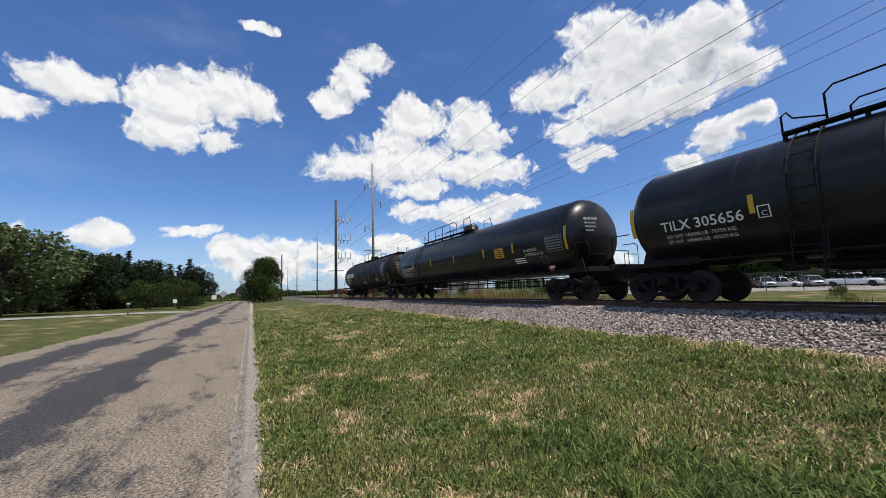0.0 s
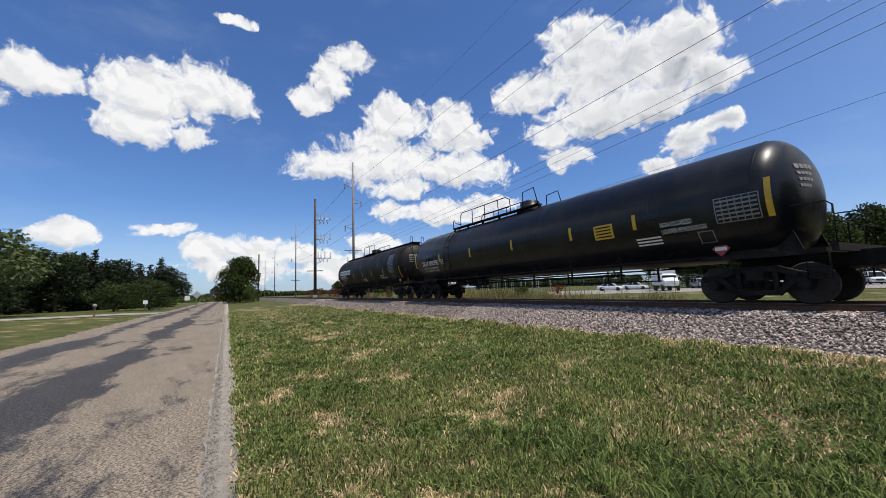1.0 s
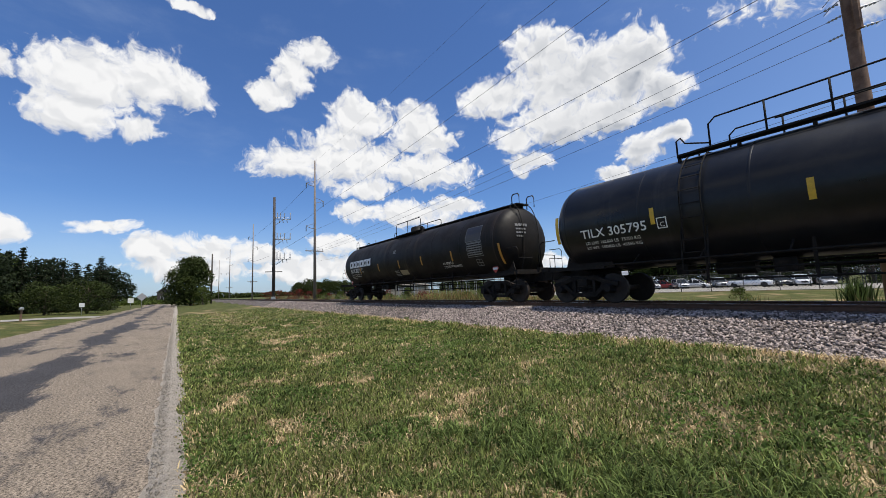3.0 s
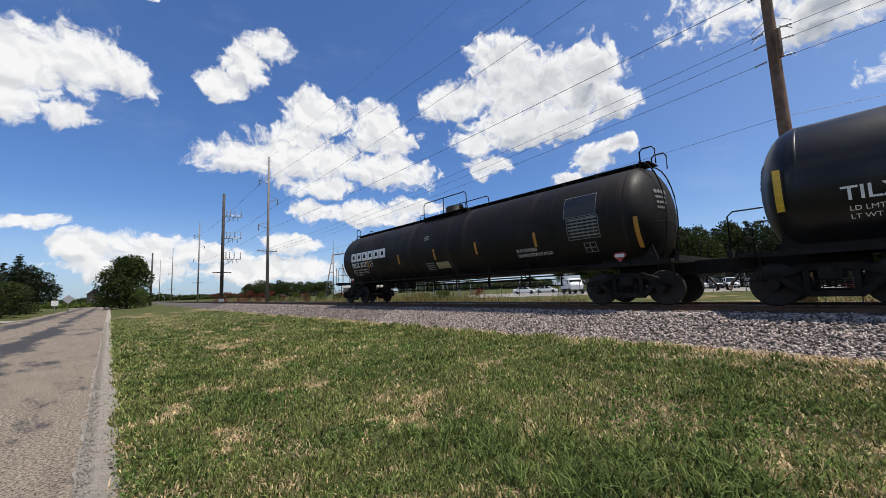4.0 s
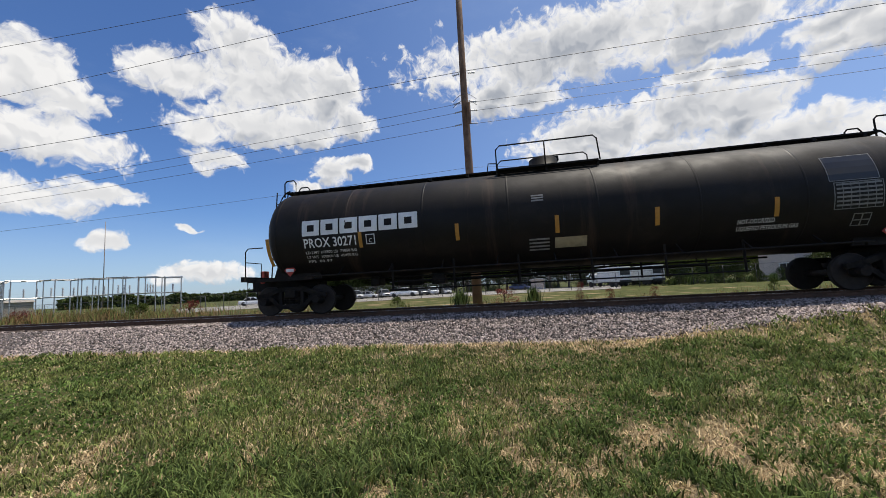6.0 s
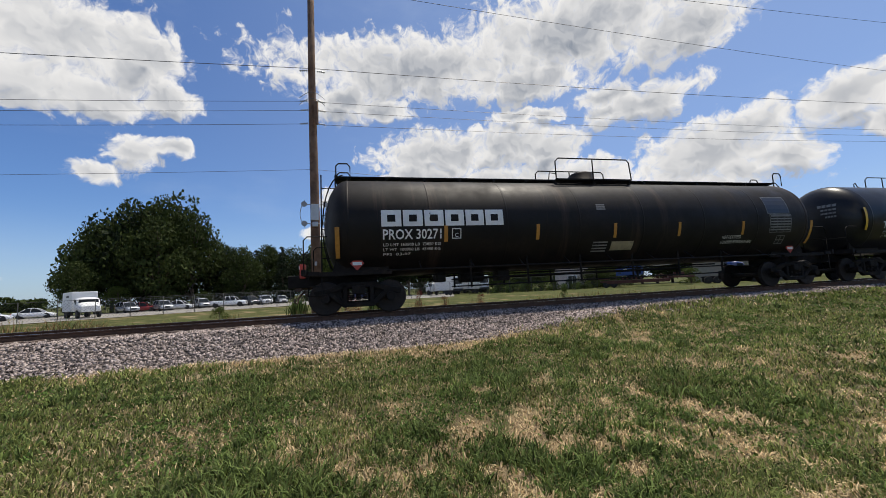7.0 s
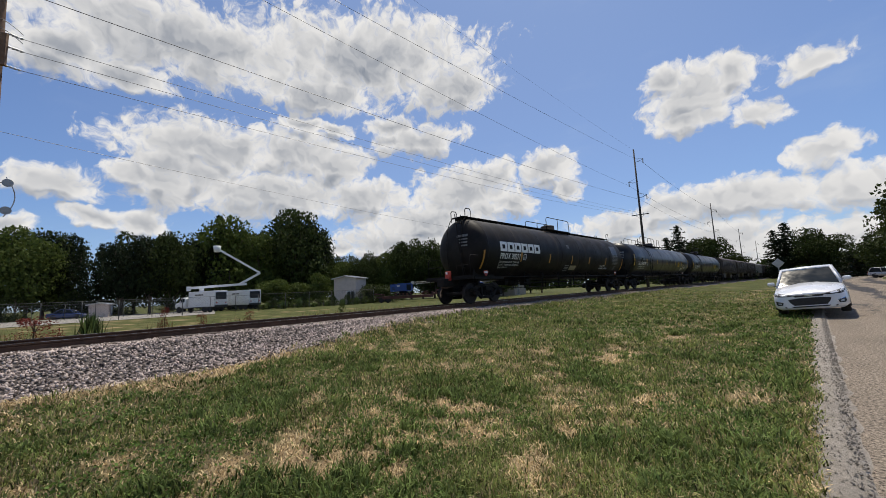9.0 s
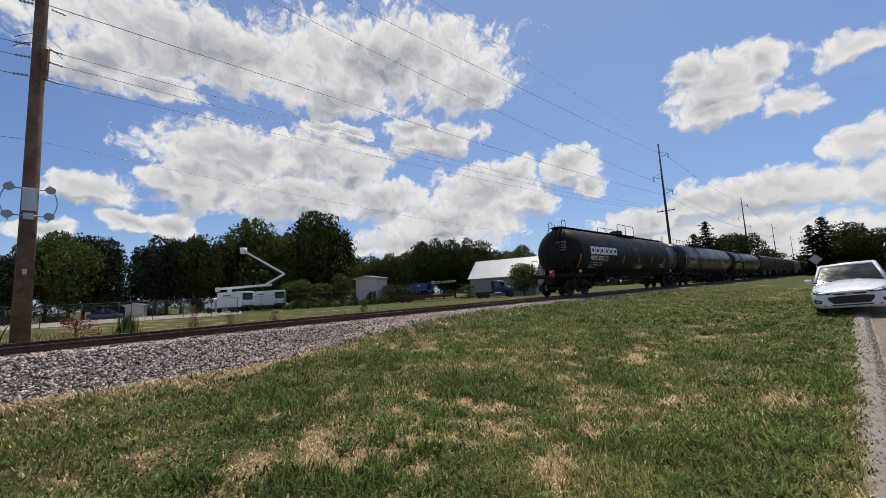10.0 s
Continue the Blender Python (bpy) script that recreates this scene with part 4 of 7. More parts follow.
def marks(body, mark, old):
    bm = bmesh.new()
    if old:
        # six broad block shapes of the owner's mark
        for k in range(6):
            bm.free()
            bm = bmesh.new()
            x, w, h0, h1 = -7.51 + k * 0.622, 0.57, -0.16, 0.31
            patch(bm, x, x + w, h1 - 0.14, h1)
            patch(bm, x, x + w, h0, h0 + 0.13)
            patch(bm, x, x + 0.17, h0 + 0.13, h1 - 0.14)
            patch(bm, x + w - 0.17, x + w, h0 + 0.13, h1 - 0.14)
            part("emblem_block", bm, M_WHITE, body, "broad white block of the owner's emblem")
            bm = bmesh.new()
        bm.free()
        bm = bmesh.new()
        stencil(bm, mark, -7.49, -0.52, 0.40, 1.72, 0.006)
        frame_marks(bm, -5.45, -5.17, -0.54, -0.24)
        stencil(bm, "C", -5.37, -0.49, 0.17)
        for k, t in enumerate(("LD LMT 163500 LB  73850 KG", "LT WT  100900 LB  45450 KG", "PPS  03-97")):
            stencil(bm, t, -7.47, -0.72 - 0.15 * k, 0.125, (1.68, 1.68, 0.8)[k])
        stencil(bm, "NOT-ODORIZED", 4.55, -0.77, 0.17, 0.85)
        stencil(bm, "LIQUEFIED PETROLEUM GAS", 4.55, -0.96, 0.17, 1.4)
        pieces("stencilled_mark", bm, M_WHITE, body)
        bm = bmesh.new()
        for k in range(3):
            patch(bm, -0.55, -0.22, 0.44 - 0.075 * k, 0.485 - 0.075 * k)
        for k in range(4):
            patch(bm, -0.67, -0.12, -0.80 - 0.11 * k, -0.75 - 0.11 * k)
        pieces("stencilled_mark", bm, M_FADED, body)
        bm = bmesh.new()
        patch(bm, 0.03, 0.88, -1.09, -0.76)
        part("notice_plate", bm, material("faded_notice", (0.3, 0.26, 0.16), 0.7), body)
        bm = bmesh.new()
        patch(bm, 6.58, 7.62, 0.12, 0.79, 0.005)
        part("repaint_patch", bm, material("dark_repaint", (0.012, 0.013, 0.017), 0.35, 0, 0.2, 2.0), body)
        bm = bmesh.new()
        frame_marks(bm, 6.57, 7.63, 0.11, 0.80, 0.016)
        for k in range(6):
            patch(bm, 6.7, 7.65, 0.0 - 0.10 * k, 0.045 - 0.10 * k)
        frame_marks(bm, 6.65, 7.69, -0.58, 0.08, 0.02)
        for k in range(5):
            patch(bm, 6.83 + 0.17 * k, 6.845 + 0.17 * k, -0.58, 0.08)
        frame_marks(bm, 7.10, 7.49, -1.04, -0.70, 0.025)
        patch(bm, 7.28, 7.31, -1.04, -0.70)
        patch(bm, 7.10, 7.49, -0.89, -0.86)
        pieces("inspection_panel", bm, M_FADED, body)
    else:
        stencil(bm, mark, -7.88, -0.50, 0.38, 1.95, 0.004)
        frame_marks(bm, -5.66, -5.42, -0.52, -0.22)
        stencil(bm, "C", -5.60, -0.47, 0.18)
        for k, t in enumerate(("LD LMT 162600 LB  73750 KG", "LT WT  100400 LB  45550 KG")):
            stencil(bm, t, -7.8, -0.72 - 0.17 * k, 0.14, 1.65)
        stencil(bm, "NON-ODORIZED", 6.35, -0.44, 0.19, 0.8)
        stencil(bm, "LIQUEFIED PETROLEUM GAS", 6.35, -0.63, 0.18, 1.1)
        for k in range(3):
            patch(bm, 5.6, 6.3, -0.72 - 0.10 * k, -0.67 - 0.10 * k)
        pieces("stencilled_mark", bm, M_WHITE, body)
        bm = bmesh.new()
        frame_marks(bm, 7.68, 8.57, -0.57, 0.06, 0.025)
        for k in range(5):
            patch(bm, 7.72, 8.53, -0.48 + 0.105 * k, -0.435 + 0.105 * k)
        for k in range(5):
            patch(bm, 7.82 + 0.14 * k, 7.84 + 0.14 * k, -0.57, 0.06)
        frame_marks(bm, 7.2, 7.55, -1.06, -0.70, 0.025)
        pieces("inspection_panel", bm, M_FADED, body)
        bm = bmesh.new()
        patch(bm, 4.30, 4.96, -0.52, -0.06, 0.005, 0.01)
        part("notice_plate", flush(bm), M_YELLOW, body, "yellow notice with dark rows of print")
        bm = bmesh.new()
        for k in range(4):
            patch(bm, 4.36, 4.90, -0.16 - 0.10 * k, -0.12 - 0.10 * k, 0.018)
        part("notice_print", bm, M_IRON, body)
    # marks on the two heads
    bm = bmesh.new()
    for sx in (-1, 1):
        for k, w in enumerate((0.62, 0.5, 0.5, 0.36)):
            z = TANK_Z + 0.55 - 0.15 * k
            y0 = -0.75
            for j in range(4):
                ya, yb = y0 + w * j / 4, y0 + w * (j + 0.8) / 4
                quad = []
                for yy, zz in ((ya, z), (yb, z), (yb, z + (0.11 if k == 0 else 0.07)), (ya, z + (0.11 if k == 0 else 0.07))):
                    rr = math.hypot(yy, zz - TANK_Z) / TANK_R
                    quad.append(bm.verts.new((sx * (TANK_L - 0.72 + 0.735 * math.sqrt(max(0, 1 - rr * rr))), yy, zz)))
                bm.faces.new(quad)
    pieces("head_mark", flush(bm), M_FADED, body)


tank_last = tank_car("weathered brown-black pressure tank car with white marks, last of the train", "PROX 30271", True, 0.983)
tank_mid = tank_car("glossy black pressure tank car with yellow reflectors and a top platform", "TILX 305795", False, 1.057)
tank_lead = tank_car("glossy black pressure tank car with white stencilled number", "TILX 305656", False, 1.057)
TRAIN = [(tank_last, 0.0), (tank_mid, 20.7), (tank_lead, 42.0)]

# red end-of-train marker on the last coupler
bm = bmesh.new()
box(bm, -9.62, -0.12, 1.28, 0.16, 0.26, 0.42, None, 0.02)
box(bm, -9.6, -0.12, 1.05, 0.06, 0.06, 0.2)
part("end_marker", flush(bm), M_RED, tank_last, "red end-of-train marker box")
bm = bmesh.new()
box(bm, -9.715, -0.12, 1.4, 0.03, 0.1, 0.1, None, 0.01)
part("marker_reflector", flush(bm), M_WHITE, tank_last)

# ---- how the train runs: it keeps one speed ----
SPEED = 6.95


def run_at(t):
    """Place of the last car's middle along the track."""
    return -9.22 + SPEED * (t - 4.5)


def car_pose(s):
    x, y = TRACK.at(s)
    return pose(float(x), float(y), RAIL_Z, 0, 0, TRACK.angle(s))


def motions():
    times = [0.5 * k for k in range(21)]
    for car, ahead in TRAIN:
        walk(car, [(t, car_pose(run_at(t) + ahead)) for t in times])
    rolls = [0.1 * k for k in range(101)]
    for w in WHEELS:
        base = w.location.copy()
        walk(w, [(t, pose(base.x, base.y, base.z, 0, math.degrees(SPEED * t / 0.457), 0)) for t in rolls])

# ---- plants ----
M_BARK = material("grey_brown_bark", (0.10, 0.075, 0.055), 0.95, 0, 0.35, 3.0, 0.8, 14.0)
M_LEAF = leafy("deep_green_leaves", (0.042, 0.058, 0.014), trans=0.18)
M_LEAF2 = leafy("fresh_green_leaves", (0.082, 0.110, 0.024))
M_NEEDLE = leafy("dark_needles", (0.020, 0.030, 0.012), 0.4, 0.08)
M_SUMAC = leafy("red_brown_leaves", (0.16, 0.035, 0.025))
M_WILLOW = leafy("grey_green_leaves", (0.10, 0.125, 0.05))


def at_bearing(az, r):
    return r * math.sin(radians(az)), r * math.cos(radians(az))


def quads_mesh(name, c, size, rg, mat, flat=0.5, aspect=0.6):
    """Many small leaf clumps: centres c, sizes, turned at random."""
    n = len(c)
    a = rg.normal(size=(n, 3))
    a /= np.linalg.norm(a, axis=1)[:, None]
    b = np.cross(a, rg.normal(size=(n, 3)))
    b /= np.linalg.norm(b, axis=1)[:, None]
    s = size[:, None]
    k = rg.uniform(0.4, 1.0, (n, 4, 1))
    v = np.stack([-a * s, b * s * aspect, a * s, -b * s * aspect], 1) * k + c[:, None]
    me = bpy.data.meshes.new(name)
    me.vertices.add(4 * n)
    me.vertices.foreach_set("co", v.reshape(-1))
    me.loops.add(4 * n)
    me.loops.foreach_set("vertex_index", np.arange(4 * n))
    me.polygons.add(n)
    me.polygons.foreach_set("loop_start", np.arange(n) * 4)
    me.update(calc_edges=True)
    me.materials.append(mat)
    return me


def branch_mesh(name, limbs, mat):
    bm = bmesh.new()
    for pts, r, r2 in limbs:
        rod(bm, pts, r, 7, r2)
    flush(bm)
    me = bpy.data.meshes.new(name)
    bm.to_mesh(me)
    bm.free()
    me.materials.append(mat)
    return me


def broadleaf(seed, mat, lobes=26, leaves=7000, low=0.18, wide=0.5):
    """Unit tree, 1 high: (trunk mesh, crown mesh)."""
    rg = np.random.RandomState(seed)
    cs, limbs = [], [([(0, 0, -0.02), (0.01, 0, 0.25), (rg.uniform(-0.03, 0.03), 0.0, 0.55), (0, 0.02, 0.8)], 0.028, 0.006)]
    for k in range(lobes):
        a = rg.uniform(0, 6.283)
        z = rg.uniform(low + 0.08, 0.93)
        t = (z - low) / (1 - low)
        prof = math.sin(math.pi * min(max(t * 0.86 + 0.12, 0), 1)) ** 0.7
        rr = wide * prof * rg.uniform(0.35, 0.8)
        p = (rr * math.cos(a), rr * math.sin(a), z)
        cs.append((p, rg.uniform(0.12, 0.22) * (0.6 + 0.5 * prof)))
        limbs.append(([(0, 0, max(z - 0.28, 0.1)), (p[0] * 0.5, p[1] * 0.5, z - 0.1), (p[0] * 0.9, p[1] * 0.9, z + 0.02)], 0.009, 0.002))
    pts, size = [], []
    per = leaves // lobes
    for p, r in cs:
        d = rg.normal(size=(per, 3))
        d /= np.linalg.norm(d, axis=1)[:, None]
        rad = r * rg.uniform(0.45, 1.15, (per, 1)) ** 0.6
        pts.append(np.array(p) + d * rad * np.array([1.15, 1.15, 0.85]))
        size.append(rg.uniform(0.018, 0.040, per))
    pts, size = np.concatenate(pts), np.concatenate(size)
    keep = pts[:, 2] > low * 0.6
    return branch_mesh("trunk", limbs, M_BARK), quads_mesh("crown", pts[keep], size[keep], rg, mat)


def conifer(seed, mat, leaves=6500, wide=0.22, low=0.06):
    rg = np.random.RandomState(seed)
    limbs = [([(0, 0, -0.02), (0, 0, 0.5), (0, 0, 1.0)], 0.018, 0.002)]
    pts, size = [], []
    tiers = 22
    for k in range(tiers):
        z = low + (0.98 - low) * k / (tiers - 1)
        reach = wide * (1 - (z - low) / (1 - low)) ** 0.8 * rg.uniform(0.8, 1.15) + 0.008
        for j in range(9 if k < 16 else 5):
            a = rg.uniform(0, 6.283)
            rr = reach * rg.uniform(0.7, 1.15)
            tip = (rr * math.cos(a), rr * math.sin(a), z - rr * 0.28)
            if rr > 0.06:
                limbs.append(([(0, 0, z), tip], 0.004, 0.001))
            m = max(4, int(leaves / tiers / 9 * (0.4 + rr / wide)))
            u = rg.uniform(0.15, 1.05, (m, 1))
            q = np.array([0, 0, z]) * (1 - u) + np.array(tip) * u + rg.normal(size=(m, 3)) * np.array([0.012, 0.012, 0.008]) * (0.5 + u)
            pts.append(q)
            size.append(rg.uniform(0.014, 0.034, m))
    return branch_mesh("trunk", limbs, M_BARK), quads_mesh("crown", np.concatenate(pts), np.concatenate(size), rg, mat, aspect=0.4)


KINDS = {
    "oak": [broadleaf(k, M_LEAF, 30, 8000, 0.12, 0.46) for k in (11, 12, 13)],
    "maple": [broadleaf(k, M_LEAF2, 24, 7000, 0.10, 0.40) for k in (21, 22)],
    "willow": [broadleaf(31, M_WILLOW, 26, 8000, 0.10, 0.55)],
    "fir": [conifer(k, M_NEEDLE) for k in (41, 42, 43)],
    "pine": [broadleaf(k, M_NEEDLE, 20, 6000, 0.22, 0.36) for k in (51, 52)],
    "shrub": [broadleaf(k, M_LEAF, 22, 5000, 0.0, 0.6) for k in (61, 62)],
    "pale_shrub": [broadleaf(63, M_LEAF2, 22, 5000, 0.0, 0.6)],
    "round": [broadleaf(91, M_LEAF, 60, 15000, 0.02, 0.44)],
    "sumac": [broadleaf(71, M_SUMAC, 16, 1500, 0.02, 0.5)],
}


def blade_clump(seed, mat, count=260):
    """Unit clump of sword-shaped leaves, 1 high."""
    rg = np.random.RandomState(seed)
    bm = bmesh.new()
    for k in range(count):
        a, lean, h = rg.uniform(0, 6.283), rg.uniform(0.05, 0.75), rg.uniform(0.6, 1.0)
        o = rg.normal(size=2) * 0.12
        c, s = math.cos(a), math.sin(a)
        row = []
        for u, w in ((0, 0.016), (0.45, 0.02), (0.8, 0.012), (1.0, 0.001)):
            r = lean * 0.55 * u ** 1.6 * h
            x, y, z = o[0] + c * r, o[1] + s * r, h * (u - 0.25 * lean * u * u)
            row.append((bm.verts.new((x - s * w, y + c * w, z)), bm.verts.new((x + s * w, y - c * w, z))))
        for p, q in zip(row, row[1:]):
            bm.faces.new((p[0], p[1], q[1], q[0]))
    me = bpy.data.meshes.new("crown")
    bm.to_mesh(me)
    bm.free()
    me.materials.append(mat)
    return branch_mesh("trunk", [([(0, 0, -0.02), (0, 0, 0.2)], 0.03, 0.01)], M_BARK), me


KINDS["blades"] = [blade_clump(201, leafy("sword_leaves", (0.10, 0.14, 0.045), 0.8, 0.25))]
rnd_tree = random.Random(5)


def plant(kind, az, r, height, width, label, category="tree", group="", z=None, name=None):
    """One tree or bush: trunk and crown under an Empty at its foot. width: of the crown, in metres."""
    x, y = at_bearing(az, r)
    z = gz(x, y) if z is None else z
    t, c = KINDS[kind][rnd_tree.randrange(len(KINDS[kind]))]
    ob = thing(name or ("bush" if height < 5 else "tree"), pose(x, y, z - 0.02, 0, 0, rnd_tree.uniform(0, 360)), label, category, group)
    base = {"oak": 0.92, "maple": 0.8, "willow": 1.1, "fir": 0.46, "pine": 0.74, "shrub": 1.2, "pale_shrub": 1.2, "sumac": 1.0, "round": 0.9, "blades": 1.0}[kind]
    ob.scale = (width / base, width / base, height)
    for nm, me in (("trunk", t), ("crown", c)):
        p = new(nm, me)
        p.parent = ob
    return ob


# trees round the lawn across the road
plant("willow", -49.5, 72, 11.8, 16.9, "broad grey-green willow on the lawn")
plant("willow", -56.5, 78, 10.5, 12.2, "grey-green tree at the edge of the lawn")
for k in range(26):
    az = -57.5 + k * 0.98
    plant("fir" if k % 5 else "pine", az, 90 + 5 * (k % 3) + rnd_tree.uniform(-2, 2), 12.4 - 0.13 * k + rnd_tree.uniform(-1.2, 0.9), 5.6 if k % 5 else 7.0, "dark green conifer in a dense stand behind the lawn", "conifer", "conifer stand")
plant("oak", -45.0, 108, 12.6, 9, "green broadleaf tree among dark conifers")
plant("maple", -41.5, 112, 12.0, 8, "light green tree among dark conifers")
plant("shrub", -38.1, 74, 4.3, 6.8, "rounded dark green bush on the lawn", "bush", "lawn bushes")
plant("shrub", -34.9, 70, 4.5, 6.8, "rounded green bush on the lawn by the driveway", "bush", "lawn bushes")
plant("round", -25.4, 104, 10.7, 10, "round full green tree beside the road", "tree")
plant("pale_shrub", -24.1, 98, 3.9, 3.5, "light green bush at the foot of a roadside tree", "bush")

# grove, reddish scrub and substation side
for k in range(9):
    plant("oak", -12.6 + k * 1.25, 190 + rnd_tree.uniform(-6, 6), 7.6 + rnd_tree.uniform(-0.8, 0.8), 8, "green tree in a low distant grove", "tree", "distant grove")
for k in range(6):
    plant("sumac", -16.6 + k * 1.3, 96 + 5 * (k % 3), 2.5 + 0.5 * (k % 2), 3.2, "reddish sumac scrub beyond the railway", "scrub", "sumac scrub")
for k in range(16):
    s = -70 + k * 3.4
    x, y = TRACK.at(s, -6.2 - 2.5 * rnd_tree.random())
    az, r = math.degrees(math.atan2(x, y)), math.hypot(x, y)
    plant("sumac" if k % 3 == 0 else "pale_shrub", az, r, 1.1 + 0.9 * rnd_tree.random(), 1.7, "tall red and green weeds behind the railway", "weeds", "trackside weeds")

# woods behind the yard: the height of the skyline in degrees along it
SKYLINE = ((31.5, 2.0), (32.5, 6.4), (34, 9.4), (37.5, 11.2), (41, 12.0), (43, 9.8), (45.5, 7.8), (49, 6.6), (53.5, 7.8), (57, 7.2), (60, 8.3), (64.5, 7.8), (67, 7.6), (70.5, 9.3), (74.5, 8.8), (79, 10.8), (82, 9.9),
           (87.5, 11.4), (91, 9.2), (93, 5.8), (96, 5.9), (100, 5.4), (105, 8.4), (109.5, 7.4), (114.5, 6.7), (118.5, 5.7), (124, 4.6))
WOOD = ((31.5, ("oak",)), (34, ("pine", "oak", "oak")), (44, ("fir", "oak", "pine")), (58, ("oak", "oak", "maple")), (62.5, ("fir", "pine")), (67.5, ("pine", "oak", "fir")), (79, ("maple", "oak")),
        (84, ("oak", "oak", "pine")), (91.5, ("maple", "oak")), (104, ("maple", "oak", "oak")), (118, ("maple", "oak")))
az = 32.2
while az < 124:
    kinds = [k for a, k in WOOD if az >= a][-1]
    kind = kinds[rnd_tree.randrange(len(kinds))]
    r = 90 + rnd_tree.uniform(-4, 6)
    el = float(np.interp(az, [a for a, _ in SKYLINE], [e for _, e in SKYLINE]))
    h = (1.5 + r * math.tan(radians(el))) * rnd_tree.uniform(0.86, 1.08)
    w = {"fir": 0.46, "pine": 0.52, "oak": 0.66, "maple": 0.60}[kind] * h
    plant(kind, az, r, h, max(w, 6.0), {"fir": "dark spruce in the wood behind the yard", "pine": "tall dark pine in the wood behind the yard", "maple": "sunlit light green tree behind the yard"}.get(kind, "large dark green broadleaf tree behind the yard"), "tree", "wood behind the yard")
    az += rnd_tree.uniform(1.1, 2.0)
for k in range(15):
    plant("shrub" if k % 5 else "pale_shrub", 36 + k * 4.1, 86 + rnd_tree.uniform(-3, 3), 3.4 + rnd_tree.uniform(-0.8, 1.6), 5.5, "undergrowth along the edge of the wood", "bush", "undergrowth")

# towards the houses
for az, r, h, w, kind in ((139.8, 150, 16.0, 11, "fir"), (141.1, 150, 19.6, 12, "fir"), (143.2, 156, 15.5, 12, "oak"), (144.9, 152, 14.6, 12, "oak"), (146.6, 190, 10.5, 12, "oak"), (150.4, 150, 14.5, 10, "fir"), (151.4, 150, 16.4, 12, "fir"),
                          (153.2, 148, 13.6, 11, "oak"), (154.6, 150, 12.4, 11, "oak"), (156.4, 140, 8.6, 7, "fir"), (157.4, 150, 10.5, 8, "fir"), (158.8, 132, 10.0, 11, "oak"), (162.2, 62, 11.4, 8.5, "oak"), (164.6, 66, 12.6, 10, "oak"),
                          (161.2, 100, 12.5, 12, "oak"), (167.5, 75, 13, 12, "oak"), (171, 80, 13, 12, "oak"), (147.6, 128, 4.0, 6, "shrub"), (152.6, 118, 3.2, 5, "shrub"), (160.6, 78, 2.6, 5, "shrub")):
    plant(kind, az, r, h, w, "dark spreading evergreen near the houses" if kind == "fir" else "green shade tree near the houses", "tree", "trees by the houses")

# far tree line and crop field at the horizon
def far_line(name, az0, az1, r, h, mat, label, category, seed, clumps=900, size=1.6):
    rg = np.random.RandomState(seed)
    a = np.radians(rg.uniform(az0, az1, clumps * 6))
    rr = r + rg.uniform(-8, 8, len(a))
    top = h * (0.55 + 0.45 * patch_noise(np.degrees(a), a * 0 + seed, 1.3, seed))
    c = np.column_stack([rr * np.sin(a), rr * np.cos(a), rg.rand(len(a)) * top])
    return tagged(new(name, quads_mesh(name, c, rg.uniform(0.5, 1, len(a)) * size, rg, mat)), label, category, kind="stuff")


far_line("far_trees", -43.4, -10.2, 620, 9, M_LEAF, "low blue-green line of far trees on the horizon", "tree line", 81, 900, 3.5)
far_line("far_trees", 7.6, 30.3, 330, 9, M_LEAF, "low line of trees behind the substation", "tree line", 82, 900, 2.4)
far_line("far_trees", 120, 176, 230, 10, M_LEAF, "tree line behind the houses", "tree line", 83, 1500, 2.0)
far_line("crop_field", -36.4, -23.2, 170, 1.6, M_LEAF2, "green rows of a tall crop behind the road bend", "crop", 84, 900, 0.9)

# ---- poles and wires ----
M_POLE = material("weathered_pole_wood", (0.19, 0.115, 0.075), 0.9, 0, 0.3, 3.0, 0.5, 20.0, second=(0.10, 0.05, 0.03), mask=(0.45, 0.65), mask_scale=0.8)
M_STEELPOLE = material("grey_pole", (0.22, 0.19, 0.17), 0.7, 0.2, 0.2, 3.0)
M_DARKPOLE = material("dark_pole", (0.05, 0.042, 0.038), 0.8, 0, 0.25, 3.0)
M_GALV = material("galvanised_steel", (0.42, 0.43, 0.44), 0.45, 0.7, 0.15, 5.0)
M_INSUL = material("grey_porcelain", (0.30, 0.30, 0.31), 0.3, 0, 0.1, 8.0)
M_WIRE = material("aluminium_wire", (0.10, 0.10, 0.11), 0.5, 0.5, 0.1, 5.0)
M_BLACKPL = material("black_plastic", (0.02, 0.02, 0.022), 0.4, 0, 0.1, 5.0)


def sag_wire(name, a, b, sag, r, label):
    a, b = Vector(a), Vector(b)
    n = 22
    pts = [a.lerp(b, k / n) - Vector((0, 0, 4 * sag * (k / n) * (1 - k / n))) for k in range(n + 1)]
    bm = bmesh.new()
    rod(bm, pts, r, 4)
    return tagged(part(name, flush(bm), M_WIRE), label, "wire", "overhead wires")


def insulator(bm, p, d, n=4, r=0.07, length=0.4):
    """A string of sheds from p along d."""
    p, d = Vector(p), Vector(d).normalized()
    rot = d.to_track_quat("Z", "Y").to_matrix().to_4x4()
    for k in range(n):
        bmesh.ops.create_cone(bm, cap_ends=True, segments=10, radius1=r, radius2=r * 0.5, depth=length / n * 0.6, matrix=Matrix.Translation(p + d * length * (k + 0.5) / n) @ rot)
    rod(bm, [p, p + d * length], r * 0.3, 5)


def line_angle(az_a, r_a, az_b, r_b):
    ax, ay = at_bearing(az_a, r_a)
    bx, by = at_bearing(az_b, r_b)
    return math.atan2(by - ay, bx - ax)


